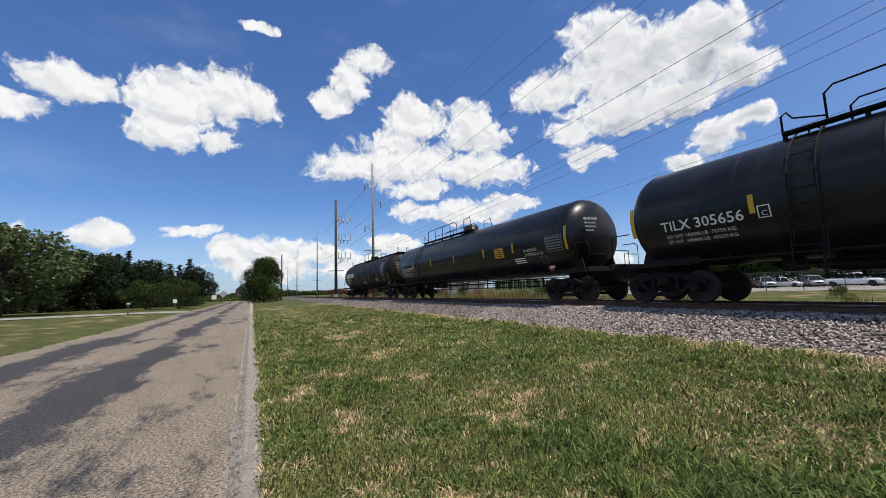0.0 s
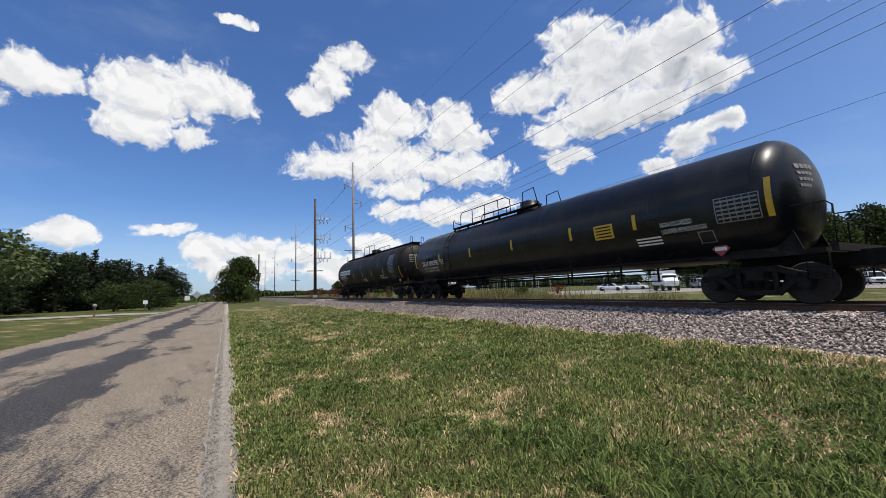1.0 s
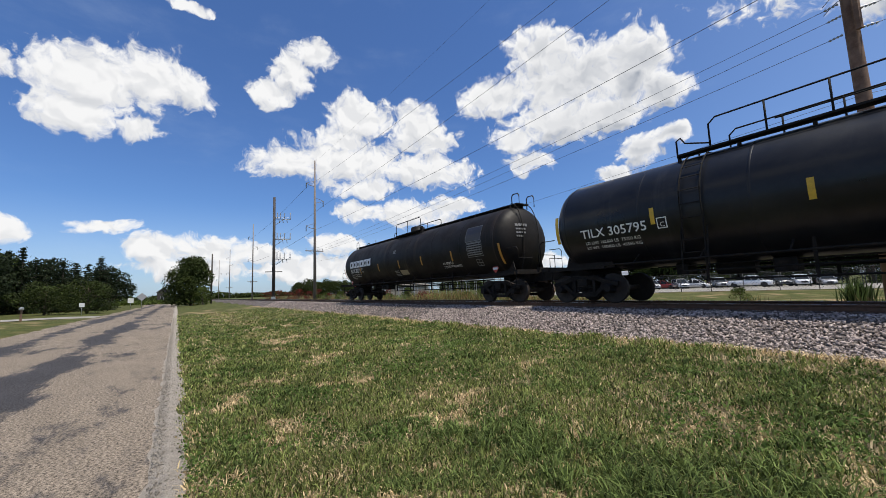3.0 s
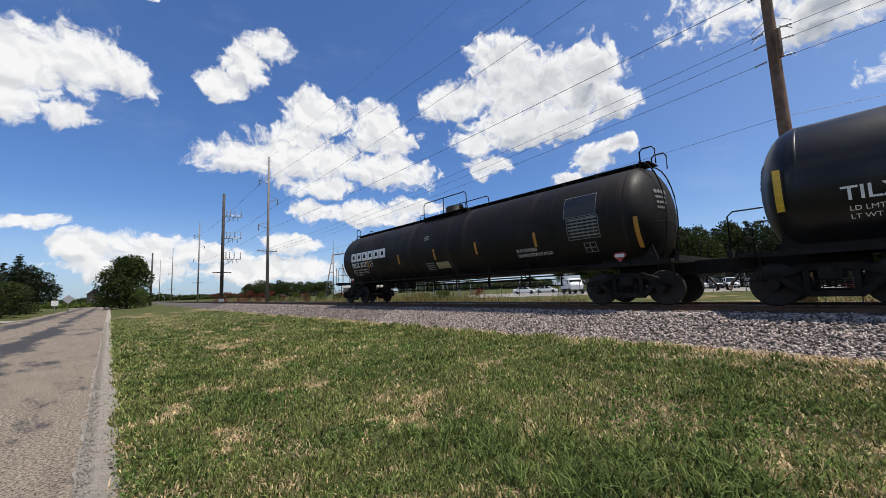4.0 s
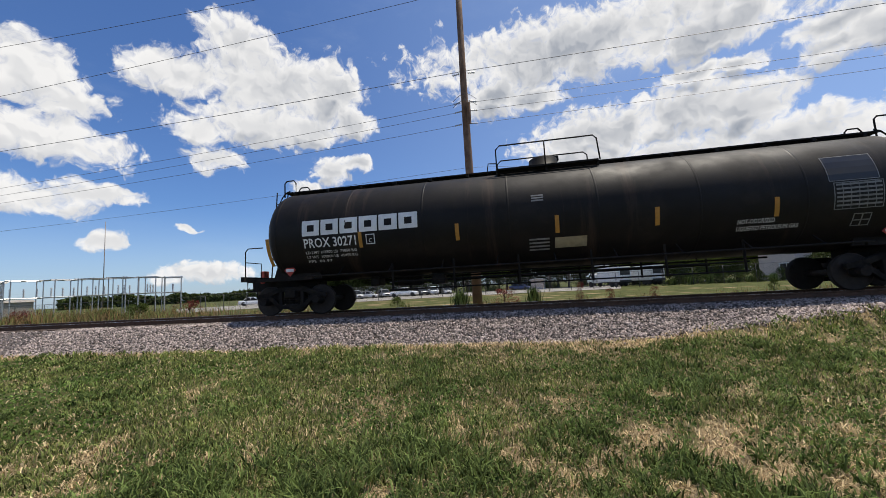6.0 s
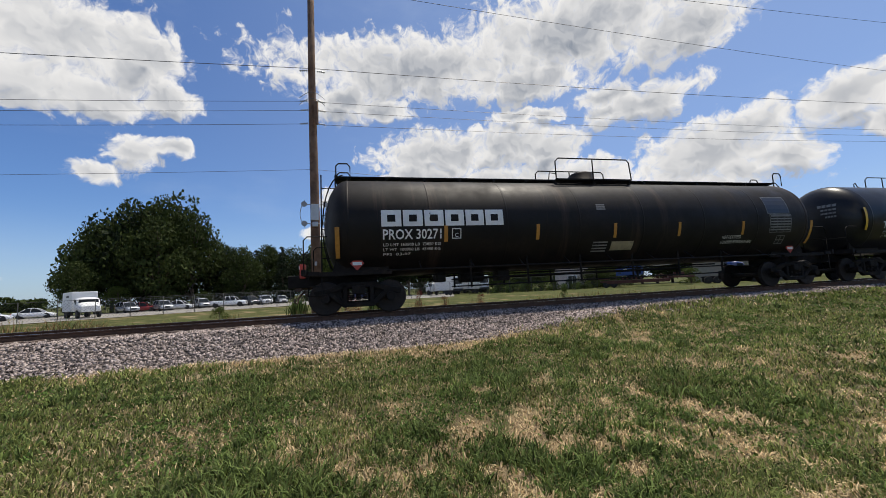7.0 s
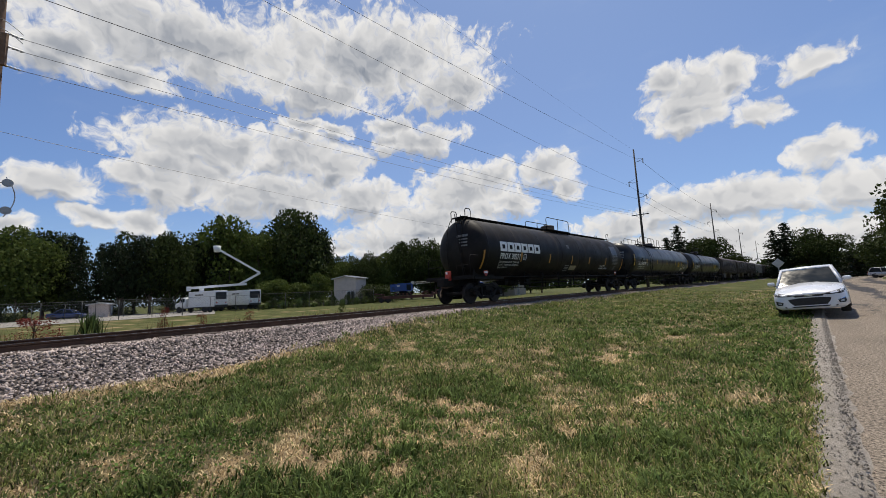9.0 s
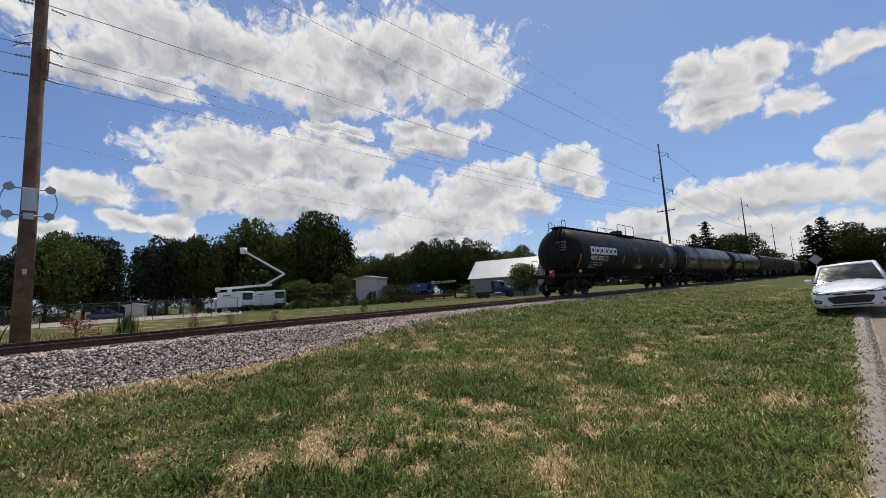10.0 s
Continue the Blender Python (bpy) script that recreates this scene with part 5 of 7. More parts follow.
# the wooden pole behind the track
PX, PY = at_bearing(58.0, 20.5)
PZ = gz(PX, PY)
pole = thing("utility_pole", pose(PX, PY, PZ, 0, 0, 0), "tall weathered brown wooden utility pole with insulators, behind the track", "utility pole")
bm = bmesh.new()
rod(bm, [(0, 0, -0.3), (0.03, 0.01, 6), (0.0, 0.04, 13), (0.02, 0.0, 25.3)], 0.27, 18, 0.15)
part("pole_shaft", flush(bm), M_POLE, pole)
al = Vector(TRACK.at(4.0)) - Vector(TRACK.at(-4.0))
al = Vector((al.x, al.y, 0)).normalized()
ac = Vector((-al.y, al.x, 0))
ATT = []
for z, off in ((13.5, 0.0), (11.7, -0.2), (11.35, 0.2), (10.45, -0.2)):
    for sg in (-1, 1):
        bm = bmesh.new()
        p = al * (0.24 * sg) + ac * off * 0.8 + Vector((0, 0, z))
        d = al * sg + Vector((0, 0, -0.12))
        insulator(bm, p, d, 4, 0.06, 0.42)
        part("insulator", flush(bm), M_INSUL, pole)
    ATT.append((z, off))
for z in (11.7, 11.35):
    bm = bmesh.new()
    pts = [al * (-0.65 + 0.13 * k) + ac * (-0.36) + Vector((0, 0, z + 0.02 + 0.38 * math.sin(math.pi * k / 10))) for k in range(11)]
    rod(bm, pts, 0.014, 5)
    part("jumper_wire", flush(bm), M_WIRE, pole)
bm = bmesh.new()
box(bm, 0, 0, 0, 0.13, 0.15, 1.25, Matrix.Translation(ac * -0.27 + al * 0.2 + Vector((0, 0, 11.0))), 0.01)
part("cutout_bracket", flush(bm), M_POLE, pole)
# sealed cable boots with four grey discs
bm = bmesh.new()
zc = 5.55
view = Vector((PX, PY, 0)).normalized()
across = Vector((view.y, -view.x, 0))
for dz in (-0.5, 0.5):
    rod(bm, [across * -0.52 - view * 0.27 + Vector((0, 0, zc + dz)), across * 0.52 - view * 0.27 + Vector((0, 0, zc + dz))], 0.022, 6)
for sg in (-1, 1):
    pts = [across * sg * (0.48 + 0.24 * math.sin(math.pi * k / 8)) - view * 0.27 + Vector((0, 0, zc - 0.72 + 1.44 * k / 8)) for k in range(9)]
    rod(bm, pts, 0.018, 6)
part("cable_loop", flush(bm), M_INSUL, pole)
for sx in (-1, 1):
    for dz in (-0.5, 0.5):
        bm = bmesh.new()
        c = across * 0.52 * sx - view * 0.31 + Vector((0, 0, zc + dz))
        bmesh.ops.create_cone(bm, cap_ends=True, segments=18, radius1=0.145, radius2=0.12, depth=0.08, matrix=Matrix.Translation(c) @ view.to_track_quat("Z", "Y").to_matrix().to_4x4())
        part("disc", flush(bm), M_INSUL, pole, "grey round disc")
bm = bmesh.new()
box(bm, 0, 0, 0, 0.38, 0.10, 0.86, Matrix.Translation(-view * 0.26 + Vector((0, 0, zc + 0.1))) @ Matrix.Rotation(math.atan2(across.y, across.x), 4, "Z"), 0.02)
box(bm, 0, 0, 0, 0.28, 0.10, 0.26, Matrix.Translation(-view * 0.26 + Vector((0, 0, zc - 0.52))) @ Matrix.Rotation(math.atan2(across.y, across.x), 4, "Z"), 0.02)
part("junction_box", flush(bm), M_GALV, pole, "pale grey metal sleeve")
bm = bmesh.new()
box(bm, 0, 0, 0, 0.12, 0.03, 0.2, Matrix.Translation(-view * 0.265 + Vector((0, 0, 3.0))) @ Matrix.Rotation(math.atan2(across.y, across.x), 4, "Z"))
part("pole_tag", flush(bm), M_GALV, pole)


def tower(az, r, height, arms, label, mat=M_STEELPOLE, low_arm=None, base=0.28):
    """A tall line pole: shaft, davit arms with insulators, and a low cross arm."""
    x, y = at_bearing(az, r)
    ob = thing("transmission_pole", pose(x, y, gz(x, y), 0, 0, math.degrees(LINE_DIR) + 90), label, "transmission pole", "line of tall poles")
    bm = bmesh.new()
    rod(bm, [(0, 0, -0.3), (0, 0, height * 0.5), (0, 0, height)], base, 10, base * 0.45)
    part("pole_shaft", flush(bm), mat, ob)
    for k, z in enumerate(arms):
        sg = 1 if k % 2 else -1
        bm = bmesh.new()
        rod(bm, [(0, 0, z), (sg * 0.8, 0, z + 0.15), (sg * 1.55, 0, z + 0.5)], 0.06, 6, 0.04)
        rod(bm, [(0, 0, z + 1.0), (sg * 1.5, 0, z + 0.5)], 0.03, 5)
        part("davit_arm", flush(bm), mat, ob)
        bm = bmesh.new()
        insulator(bm, (sg * 1.5, 0, z + 0.48), (0, 0, -1), 6, 0.12, 1.0)
        part("insulator", flush(bm), M_INSUL, ob)
    if low_arm:
        bm = bmesh.new()
        box(bm, 0, 0.2, low_arm, 3.2, 0.12, 0.16, None, 0.02)
        rod(bm, [(-0.9, 0.2, low_arm), (0, 0.1, low_arm - 0.8), (0.9, 0.2, low_arm)], 0.025, 5)
        part("cross_arm", flush(bm), mat, ob)
        for px in (-1.45, -0.6, 0.6, 1.45):
            bm = bmesh.new()
            insulator(bm, (px, 0.2, low_arm + 0.08), (0, 0, 1), 3, 0.07, 0.3)
            part("pin_insulator", flush(bm), M_INSUL, ob)
    return ob


LINE_DIR = line_angle(-10.5, 70, 137.2, 85)
west = tower(-10.5, 70, 25.4, (20.6, 17.6, 12.9), "tall slim grey transmission pole with short arms beside the railway", low_arm=9.0)
tower(-18.5, 150, 27.2, (22, 18.5, 14), "tall slim grey transmission pole far along the railway", low_arm=6.6)
tower(-21.2, 235, 27.2, (22, 18.5, 14), "tall slim grey transmission pole far along the railway", low_arm=6.6)
tower(-22.4, 320, 28.4, (22, 18.5, 14), "tall slim grey transmission pole at the horizon", low_arm=6.6)
east = tower(137.2, 85, 28.4, (25.6, 21.4, 18.2), "tall dark transmission pole with curved arms beside the railway", M_DARKPOLE, 14.8)
tower(145.0, 165, 28.2, (25, 21, 17.8), "dark transmission pole further along the railway", M_DARKPOLE, 14.4)
tower(147.4, 265, 27.8, (25, 21, 17.8), "dark transmission pole far along the railway", M_DARKPOLE, 14.4)
tower(148.8, 370, 27.8, (25, 21, 17.8), "dark transmission pole far along the railway", M_DARKPOLE, 14.4)

# dark switch pole with three racks
x, y = at_bearing(-15.9, 85)
rack = thing("switch_pole", pose(x, y, gz(x, y), 0, 0, 12), "dark pole carrying three steel racks of switchgear", "utility pole")
bm = bmesh.new()
rod(bm, [(0, 0, -0.3), (0, 0, 11), (0, 0, 21.8)], 0.34, 10, 0.24)
part("pole_shaft", flush(bm), M_DARKPOLE, rack)
for z in (17.2, 12.9, 8.8):
    bm = bmesh.new()
    rod(bm, [(0.2, 0, z), (3.2, 0, z)], 0.08, 6)
    rod(bm, [(0.2, 0, z - 1.3), (1.9, 0, z)], 0.05, 5)
    rod(bm, [(0.2, 0, z + 0.3), (3.2, 0, z + 0.3)], 0.04, 5)
    part("rack_arm", flush(bm), M_GALV, rack)
    for px in (0.6, 1.2, 2.0, 3.1):
        bm = bmesh.new()
        insulator(bm, (px, 0, z + 0.1), (0, 0, 1), 5, 0.13, 1.3)
        part("insulator", flush(bm), M_INSUL, rack)
    for px in (0.9, 1.6, 2.4):
        bm = bmesh.new()
        insulator(bm, (px, 0, z - 0.05), (0.2, 0, -1), 4, 0.1, 0.8)
        part("insulator", flush(bm), M_INSUL, rack)
bm = bmesh.new()
box(bm, 0, 0, 6.2, 3.2, 0.14, 0.16)
part("cross_arm", flush(bm), M_DARKPOLE, rack)
bm = bmesh.new()
box(bm, 0, -0.4, 0.7, 0.8, 0.4, 0.8, None, 0.03)
part("control_box", flush(bm), M_GALV, rack)

# short dark pole and its two guys by the round tree
x, y = at_bearing(-23.2, 108)
ob = thing("guyed_pole", pose(x, y, gz(x, y)), "short dark wooden pole with slanting guy wires by the roadside tree", "utility pole")
bm = bmesh.new()
rod(bm, [(0, 0, -0.3), (0, 0, 12.0)], 0.22, 8, 0.16)
part("pole_shaft", flush(bm), M_DARKPOLE, ob)
for dx in (-4.0, -2.6):
    bm = bmesh.new()
    rod(bm, [(0, -0.4, 8.0), (dx, -3.0, 0.0)], 0.05, 5)
    part("guy_wire", flush(bm), M_YELLOW, ob)


def attach(az, r, z, side):
    x, y = at_bearing(az, r)
    n = Vector((-math.sin(LINE_DIR), math.cos(LINE_DIR), 0))
    return Vector((x, y, z)) + n * side


# high lines from pole to pole; they pass over the brown pole's head
for zw, zb, ze, side in ((20.4, 20.3, 25.4, -1.5), (17.4, 18.9, 21.2, 1.5), (12.7, 13.6, 18.0, -0.3)):
    mid = Vector((PX, PY, PZ + zb)) + ac * side * 0.2
    for a, b, sag, r in ((attach(-10.5, 70, zw, side), mid, 0.5, 0.017), (mid, attach(137.2, 85, ze, side), 0.6, 0.017), (attach(-18.5, 150, zw + 1.0, side), attach(-10.5, 70, zw, side), 0.8, 0.026),
                         (attach(137.2, 85, ze, side), attach(145.0, 165, ze - 0.4, side), 1.0, 0.026), (attach(145.0, 165, ze - 0.4, side), attach(147.4, 265, ze - 0.4, side), 1.2, 0.03)):
        sag_wire("power_line", a, b, sag, r, "high-voltage wire strung between tall poles")
for a, b in ((attach(-10.5, 70, 25.3, 0), Vector((PX, PY, PZ + 25.2))), (Vector((PX, PY, PZ + 25.2)), attach(137.2, 85, 28.4, 0))):
    sag_wire("ground_wire", a, b, 0.4, 0.009, "thin earth wire between tall pole tops")
for (z, off), px in zip(ATT[1:], (-0.6, 0.6, 1.45)):
    for sg, az, r, zz in ((-1, -10.5, 70, 9.3), (1, 137.2, 85, 15.1)):
        a = Vector((PX, PY, PZ)) + al * (0.65 * sg) + ac * off * 0.8 + Vector((0, 0, z - 0.05))
        sag_wire("distribution_wire", a, attach(az, r, zz, px), 0.6, 0.011, "distribution wire from the wooden pole")
sag_wire("phone_wire", Vector((PX, PY, PZ + 8.0)), attach(119.0, 62, 10.2, 0), 0.5, 0.008, "thin phone wire running to the barn")
sag_wire("phone_wire", Vector((PX, PY, PZ + 8.0)), attach(-10.5, 70, 7.2, 0), 0.6, 0.008, "thin phone wire beside the railway")

# ---- vehicles ----
from mathutils.bvhtree import BVHTree

M_CARWHITE = material("white_car_paint", (0.72, 0.73, 0.75), 0.28, 0.0, 0.04, 2.0, coat=0.6)
M_GLASS = material("dark_car_glass", (0.02, 0.025, 0.03), 0.03, 0, 0.05, 2.0, spec=0.05)
M_TYRE = material("tyre_rubber", (0.022, 0.021, 0.02), 0.85, 0, 0.2, 12.0)
M_CHROME = material("bright_metal", (0.6, 0.6, 0.62), 0.2, 1.0, 0.05, 5.0)
M_LAMP = material("clear_lamp", (0.55, 0.57, 0.6), 0.12, 0.2, 0.05, 9.0)
M_GRILLE = material("black_grille", (0.012, 0.012, 0.013), 0.5, 0, 0.1, 9.0)
PAINTS = {"white": M_CARWHITE, "silver": material("silver_paint", (0.38, 0.39, 0.41), 0.3, 0.4, 0.04, 2.0, coat=0.5), "red": material("red_paint", (0.32, 0.02, 0.02), 0.3, 0, 0.05, 2.0, coat=0.5),
          "blue": material("dark_blue_paint", (0.02, 0.04, 0.13), 0.3, 0, 0.05, 2.0, coat=0.5), "grey": material("grey_paint", (0.10, 0.105, 0.11), 0.3, 0.3, 0.05, 2.0, coat=0.5)}


def loft(bm, rows, close=True):
    """Skin over sections; each section is a list of points, all of one length."""
    vs = [[bm.verts.new(p) for p in r] for r in rows]
    for a, b in zip(vs, vs[1:]):
        n = len(a)
        for k in range(n if close else n - 1):
            bm.faces.new((a[k], a[(k + 1) % n], b[(k + 1) % n], b[k])).smooth = True
    if close:
        bm.faces.new(vs[0])
        bm.faces.new(vs[-1])
    return flush(bm)


def section(x, w, zb, zt, tuck=0.88, crown=0.03):
    """Half-round car section at x: width w, sill zb, top zt."""
    h = zt - zb
    prof = [(tuck * 0.95, 0.0), (0.99, 0.16), (1.0, 0.5), (0.97, 0.78), (0.90, 0.94), (0.6, 1.0), (0.25, 1.0)]
    pts = [(x, w / 2 * a, zb + h * b + (crown if b >= 1 and a < 0.5 else 0)) for a, b in prof]
    return pts + [(x, -p[1], p[2]) for p in pts[::-1]]


def wheel_part(car, x, y, r, w, detail=True):
    bm = bmesh.new()
    frusta(bm, [(-w / 2, r * 0.70, 0), (-w / 2, r * 0.93, 0), (-w / 2 + 0.03, r, 0), (w / 2 - 0.03, r, 0), (w / 2, r * 0.93, 0), (w / 2, r * 0.70, 0)], 20, "y")
    ob = part("wheel", flush(bm), M_TYRE, car)
    ob.location = (x, y, r)
    bm = bmesh.new()
    s = 1 if y > 0 else -1
    frusta(bm, [(s * w * 0.42, r * 0.70, 0), (s * w * 0.46, r * 0.66, 0), (s * w * 0.32, r * 0.5, 0), (s * w * 0.48, r * 0.16, 0), (s * w * 0.50, r * 0.1, 0)], 16, "y")
    part("rim", flush(bm), M_CHROME if detail else M_GALV, ob)


def motor_car(kind, paint, m, label, group="cars in the yard", detail=False, category=None):
    """x ahead. Sedan, suv or pickup."""
    L, W, H, r = {"sedan": (4.55, 1.78, 1.50, 0.33), "suv": (4.7, 1.86, 1.72, 0.36), "pickup": (5.6, 1.95, 1.82, 0.38)}[kind]
    car = thing({"sedan": "car", "suv": "suv", "pickup": "pickup_truck"}[kind], m, label, category or {"sedan": "car", "suv": "car", "pickup": "pickup truck"}[kind], group)
    h = L / 2
    belt = {"sedan": 0.92, "suv": 1.02, "pickup": 1.10}[kind]
    zb = 0.20 if kind == "sedan" else 0.30
    hood = belt - (0.16 if kind == "sedan" else 0.06)
    if detail:
        zb, belt, hood, H = 0.16, 0.95, 0.74, 1.53
    rows = [section(-h, W * 0.80, zb + 0.16, belt - 0.10), section(-h + 0.12, W * 0.92, zb + 0.05, belt - 0.0), section(-h + 0.7, W * 0.985, zb, belt + 0.02), section(-0.4, W, zb, belt),
            section(h * 0.36, W, zb, belt - 0.02), section(h * 0.50, W * 0.99, zb, belt - 0.05), section(h * 0.78, W * 0.975, zb, hood), section(h - 0.22, W * 0.94, zb + 0.0, hood - 0.08), section(h - 0.06, W * 0.86, zb + 0.02, hood - 0.20), section(h, W * 0.76, zb + 0.07, hood - 0.28)]
    if detail:
        rows[4:] = [section(h * 0.36, W, zb, belt, crown=0.05), section(h * 0.48, W, zb, belt - 0.02, crown=0.05), section(h * 0.66, W * 0.99, zb, 0.865, crown=0.05), section(h - 0.42, W * 0.975, zb, 0.79, crown=0.05), section(h - 0.24, W * 0.95, zb, 0.735, crown=0.04),
                    section(h - 0.12, W * 0.90, zb + 0.01, 0.69, crown=0.03), section(h - 0.04, W * 0.80, zb + 0.03, 0.655, crown=0.02), section(h, W * 0.64, zb + 0.07, 0.62, crown=0.01)]
    skin = loft(bmesh.new(), rows)
    tree = BVHTree.FromBMesh(skin)
    part("body", skin, paint, car)

    def front_plate(name, pts, lift, mat, lab=""):
        """A plate that follows the nose; pts: y as a share of the width, z."""
        bm = bmesh.new()
        bm.faces.new([bm.verts.new((0, y * W, z)) for y, z in pts])
        bmesh.ops.triangulate(bm, faces=bm.faces[:])
        bmesh.ops.subdivide_edges(bm, edges=bm.edges[:], cuts=4, use_grid_fill=True)
        for v in bm.verts:
            hit = tree.ray_cast(Vector((h + 2, v.co.y, v.co.z)), Vector((-1, 0, 0)))[0]
            v.co.x = (hit.x if hit else h - 0.4) + lift
        ext = bmesh.ops.extrude_face_region(bm, geom=bm.faces[:])
        bmesh.ops.translate(bm, verts=[g for g in ext["geom"] if isinstance(g, bmesh.types.BMVert)], vec=(-0.05, 0, 0))
        return part(name, flush(bm), mat, car, lab)
    roof = {"sedan": (-1.50, -0.75, 0.25, 1.12), "suv": (-2.2, -1.85, 0.30, 1.15), "pickup": (-0.45, -0.35, 0.75, 1.45)}[kind]

    # glasshouse and roof skin
    a, b, c, d = roof
    base = [(a, 0.90, belt - 0.02), (b, 0.92, belt), (c, 0.92, belt), (d, 0.88, belt - 0.06)]
    top = [(b - 0.06, 0.70, H - 0.05), (b + 0.12, 0.715, H - 0.015), (c - 0.12, 0.715, H - 0.015), (c + 0.06, 0.70, H - 0.06)]
    lo = [[Vector((x, s * W / 2 * w, z)) for x, w, z in base] for s in (-1, 1)]
    hi = [[Vector((x, s * W / 2 * w, z)) for x, w, z in top] for s in (-1, 1)]

    def pane(name, quads):
        bm = bmesh.new()
        for q in quads:
            mid = sum(q, Vector()) / 4
            nrm = (q[1] - q[0]).cross(q[2] - q[0]).normalized() * 0.02
            if nrm.dot(mid - Vector((0, 0, 0.9))) < 0:
                nrm = -nrm
            A, B = [bm.verts.new(p) for p in q], [bm.verts.new(p - nrm) for p in q]
            bm.faces.new(A)
            bm.faces.new(B[::-1])
            for i in range(4):
                bm.faces.new((A[i], A[(i + 1) % 4], B[(i + 1) % 4], B[i]))
        part(name, flush(bm), M_GLASS, car, "dark tinted glass")
    for s in (0, 1):
        pane("side_window", [(lo[s][k], lo[s][k + 1], hi[s][k + 1], hi[s][k]) for k in range(3)])
    pane("rear_window", [(lo[0][0], lo[1][0], hi[1][0], hi[0][0])])
    pane("windshield", [(lo[0][3], lo[1][3], hi[1][3], hi[0][3])])
    bm = bmesh.new()
    rows = []
    for x, w, z in ((b - 0.10, 0.70, H - 0.055), (b + 0.12, 0.74, H - 0.005), ((b + c) / 2, 0.75, H + 0.01), (c - 0.12, 0.74, H - 0.005), (c + 0.10, 0.70, H - 0.07)):
        rows.append([(x, -W / 2 * w, z - 0.035), (x, -W / 2 * w * 0.96, z), (x, 0, z + 0.025), (x, W / 2 * w * 0.96, z), (x, W / 2 * w, z - 0.035), (x, 0, z - 0.02)])
    part("roof", loft(bm, rows), paint, car)
    for s in (-1, 1):
        for p, q in (((d, 0.885, belt - 0.05), (c + 0.06, 0.705, H - 0.05)), ((a, 0.905, belt - 0.02), (b - 0.06, 0.705, H - 0.05)), (((a + d) / 2 - 0.1, 0.925, belt), ((b + c) / 2, 0.722, H - 0.02))):
            bm = bmesh.new()
            rod(bm, [(p[0], s * W / 2 * p[1], p[2]), (q[0], s * W / 2 * q[1], q[2])], 0.042, 6)
            part("pillar", flush(bm), paint, car)
        bm = bmesh.new()
        box(bm, d - 0.22, s * (W / 2 + 0.045), belt + 0.075, 0.15, 0.21, 0.13, None, 0.05)
        part("side_mirror", flush(bm), paint, car)
    if kind == "pickup":
        bm = bmesh.new()
        box(bm, -h + 1.05, 0, belt + 0.02, 1.9, W * 0.84, 0.03)
        part("load_bed", flush(bm), M_GRILLE, car)
    for x in (-h + 0.92, h - 0.92):
        for y in (-W / 2 + 0.155, W / 2 - 0.155):
            wheel_part(car, x, y, r, 0.23, detail)
            bm = bmesh.new()
            rr = r + 0.05
            outline(bm, [(-rr, zb - r)] + [(-rr * math.cos(a), rr * math.sin(a)) for a in np.linspace(0, math.pi, 13).tolist()] + [(rr, zb - r)], 0.04, "y", -0.02)
            ob = part("wheel_arch", flush(bm), M_GRILLE, car)
            ob.location = (x, math.copysign(W / 2 - 0.034, y), r + 0.01)
    zh = hood - 0.24
    for s in (-1, 1):
        if detail:
            front_plate("headlight_housing", [(s * 0.165, 0.605), (s * 0.30, 0.655), (s * 0.45, 0.735), (s * 0.468, 0.70), (s * 0.455, 0.62), (s * 0.40, 0.585), (s * 0.25, 0.575)], 0.006, M_GRILLE, "smoked dark headlight housing")
            front_plate("headlight", [(s * 0.27, 0.632), (s * 0.36, 0.672), (s * 0.37, 0.615), (s * 0.28, 0.60)], 0.012, M_LAMP)
            front_plate("running_light", [(s * 0.40, 0.695), (s * 0.445, 0.715), (s * 0.45, 0.68), (s * 0.405, 0.65)], 0.012, M_LAMP)
            front_plate("fog_lamp_recess", [(s * 0.345, 0.40), (s * 0.445, 0.455), (s * 0.45, 0.36), (s * 0.43, 0.315), (s * 0.36, 0.315)], 0.004, M_GRILLE)
            front_plate("fog_lamp_trim", [(s * 0.34, 0.405), (s * 0.445, 0.465), (s * 0.445, 0.452), (s * 0.345, 0.39)], 0.014, M_CHROME)
            front_plate("fog_lamp", [(s * 0.375, 0.385), (s * 0.42, 0.40), (s * 0.42, 0.355), (s * 0.375, 0.35)], 0.010, M_LAMP)
            bm = bmesh.new()
            rod(bm, [(d - 0.12, s * 0.12, belt + 0.03), (d + 0.03, s * 0.62 - 0.25, belt + 0.0)], 0.012, 5)
            part("wiper", flush(bm), M_GRILLE, car)
        else:
            front_plate("headlight", [(s * 0.22, zh), (s * 0.36, zh + 0.06), (s * 0.40, zh + 0.05), (s * 0.40, zh - 0.07), (s * 0.24, zh - 0.07)], 0.012, M_LAMP)
        bm = bmesh.new()
        box(bm, -h + 0.03, s * W * 0.36, belt - 0.18, 0.10, 0.34, 0.16, None, 0.03)
        part("tail_light", flush(bm), M_RED, car)
    if detail:
        front_plate("lower_grille", [(-0.275, 0.485), (-0.14, 0.515), (0.14, 0.515), (0.275, 0.485), (0.26, 0.40), (0.21, 0.29), (-0.21, 0.29), (-0.26, 0.40)], 0.006, M_GRILLE, "black honeycomb lower grille")
        front_plate("upper_grille", [(-0.20, 0.60), (0.20, 0.60), (0.18, 0.545), (-0.18, 0.545)], 0.006, M_GRILLE)
        front_plate("grille_trim", [(-0.21, 0.613), (0.21, 0.613), (0.205, 0.598), (-0.205, 0.598)], 0.014, M_CHROME)
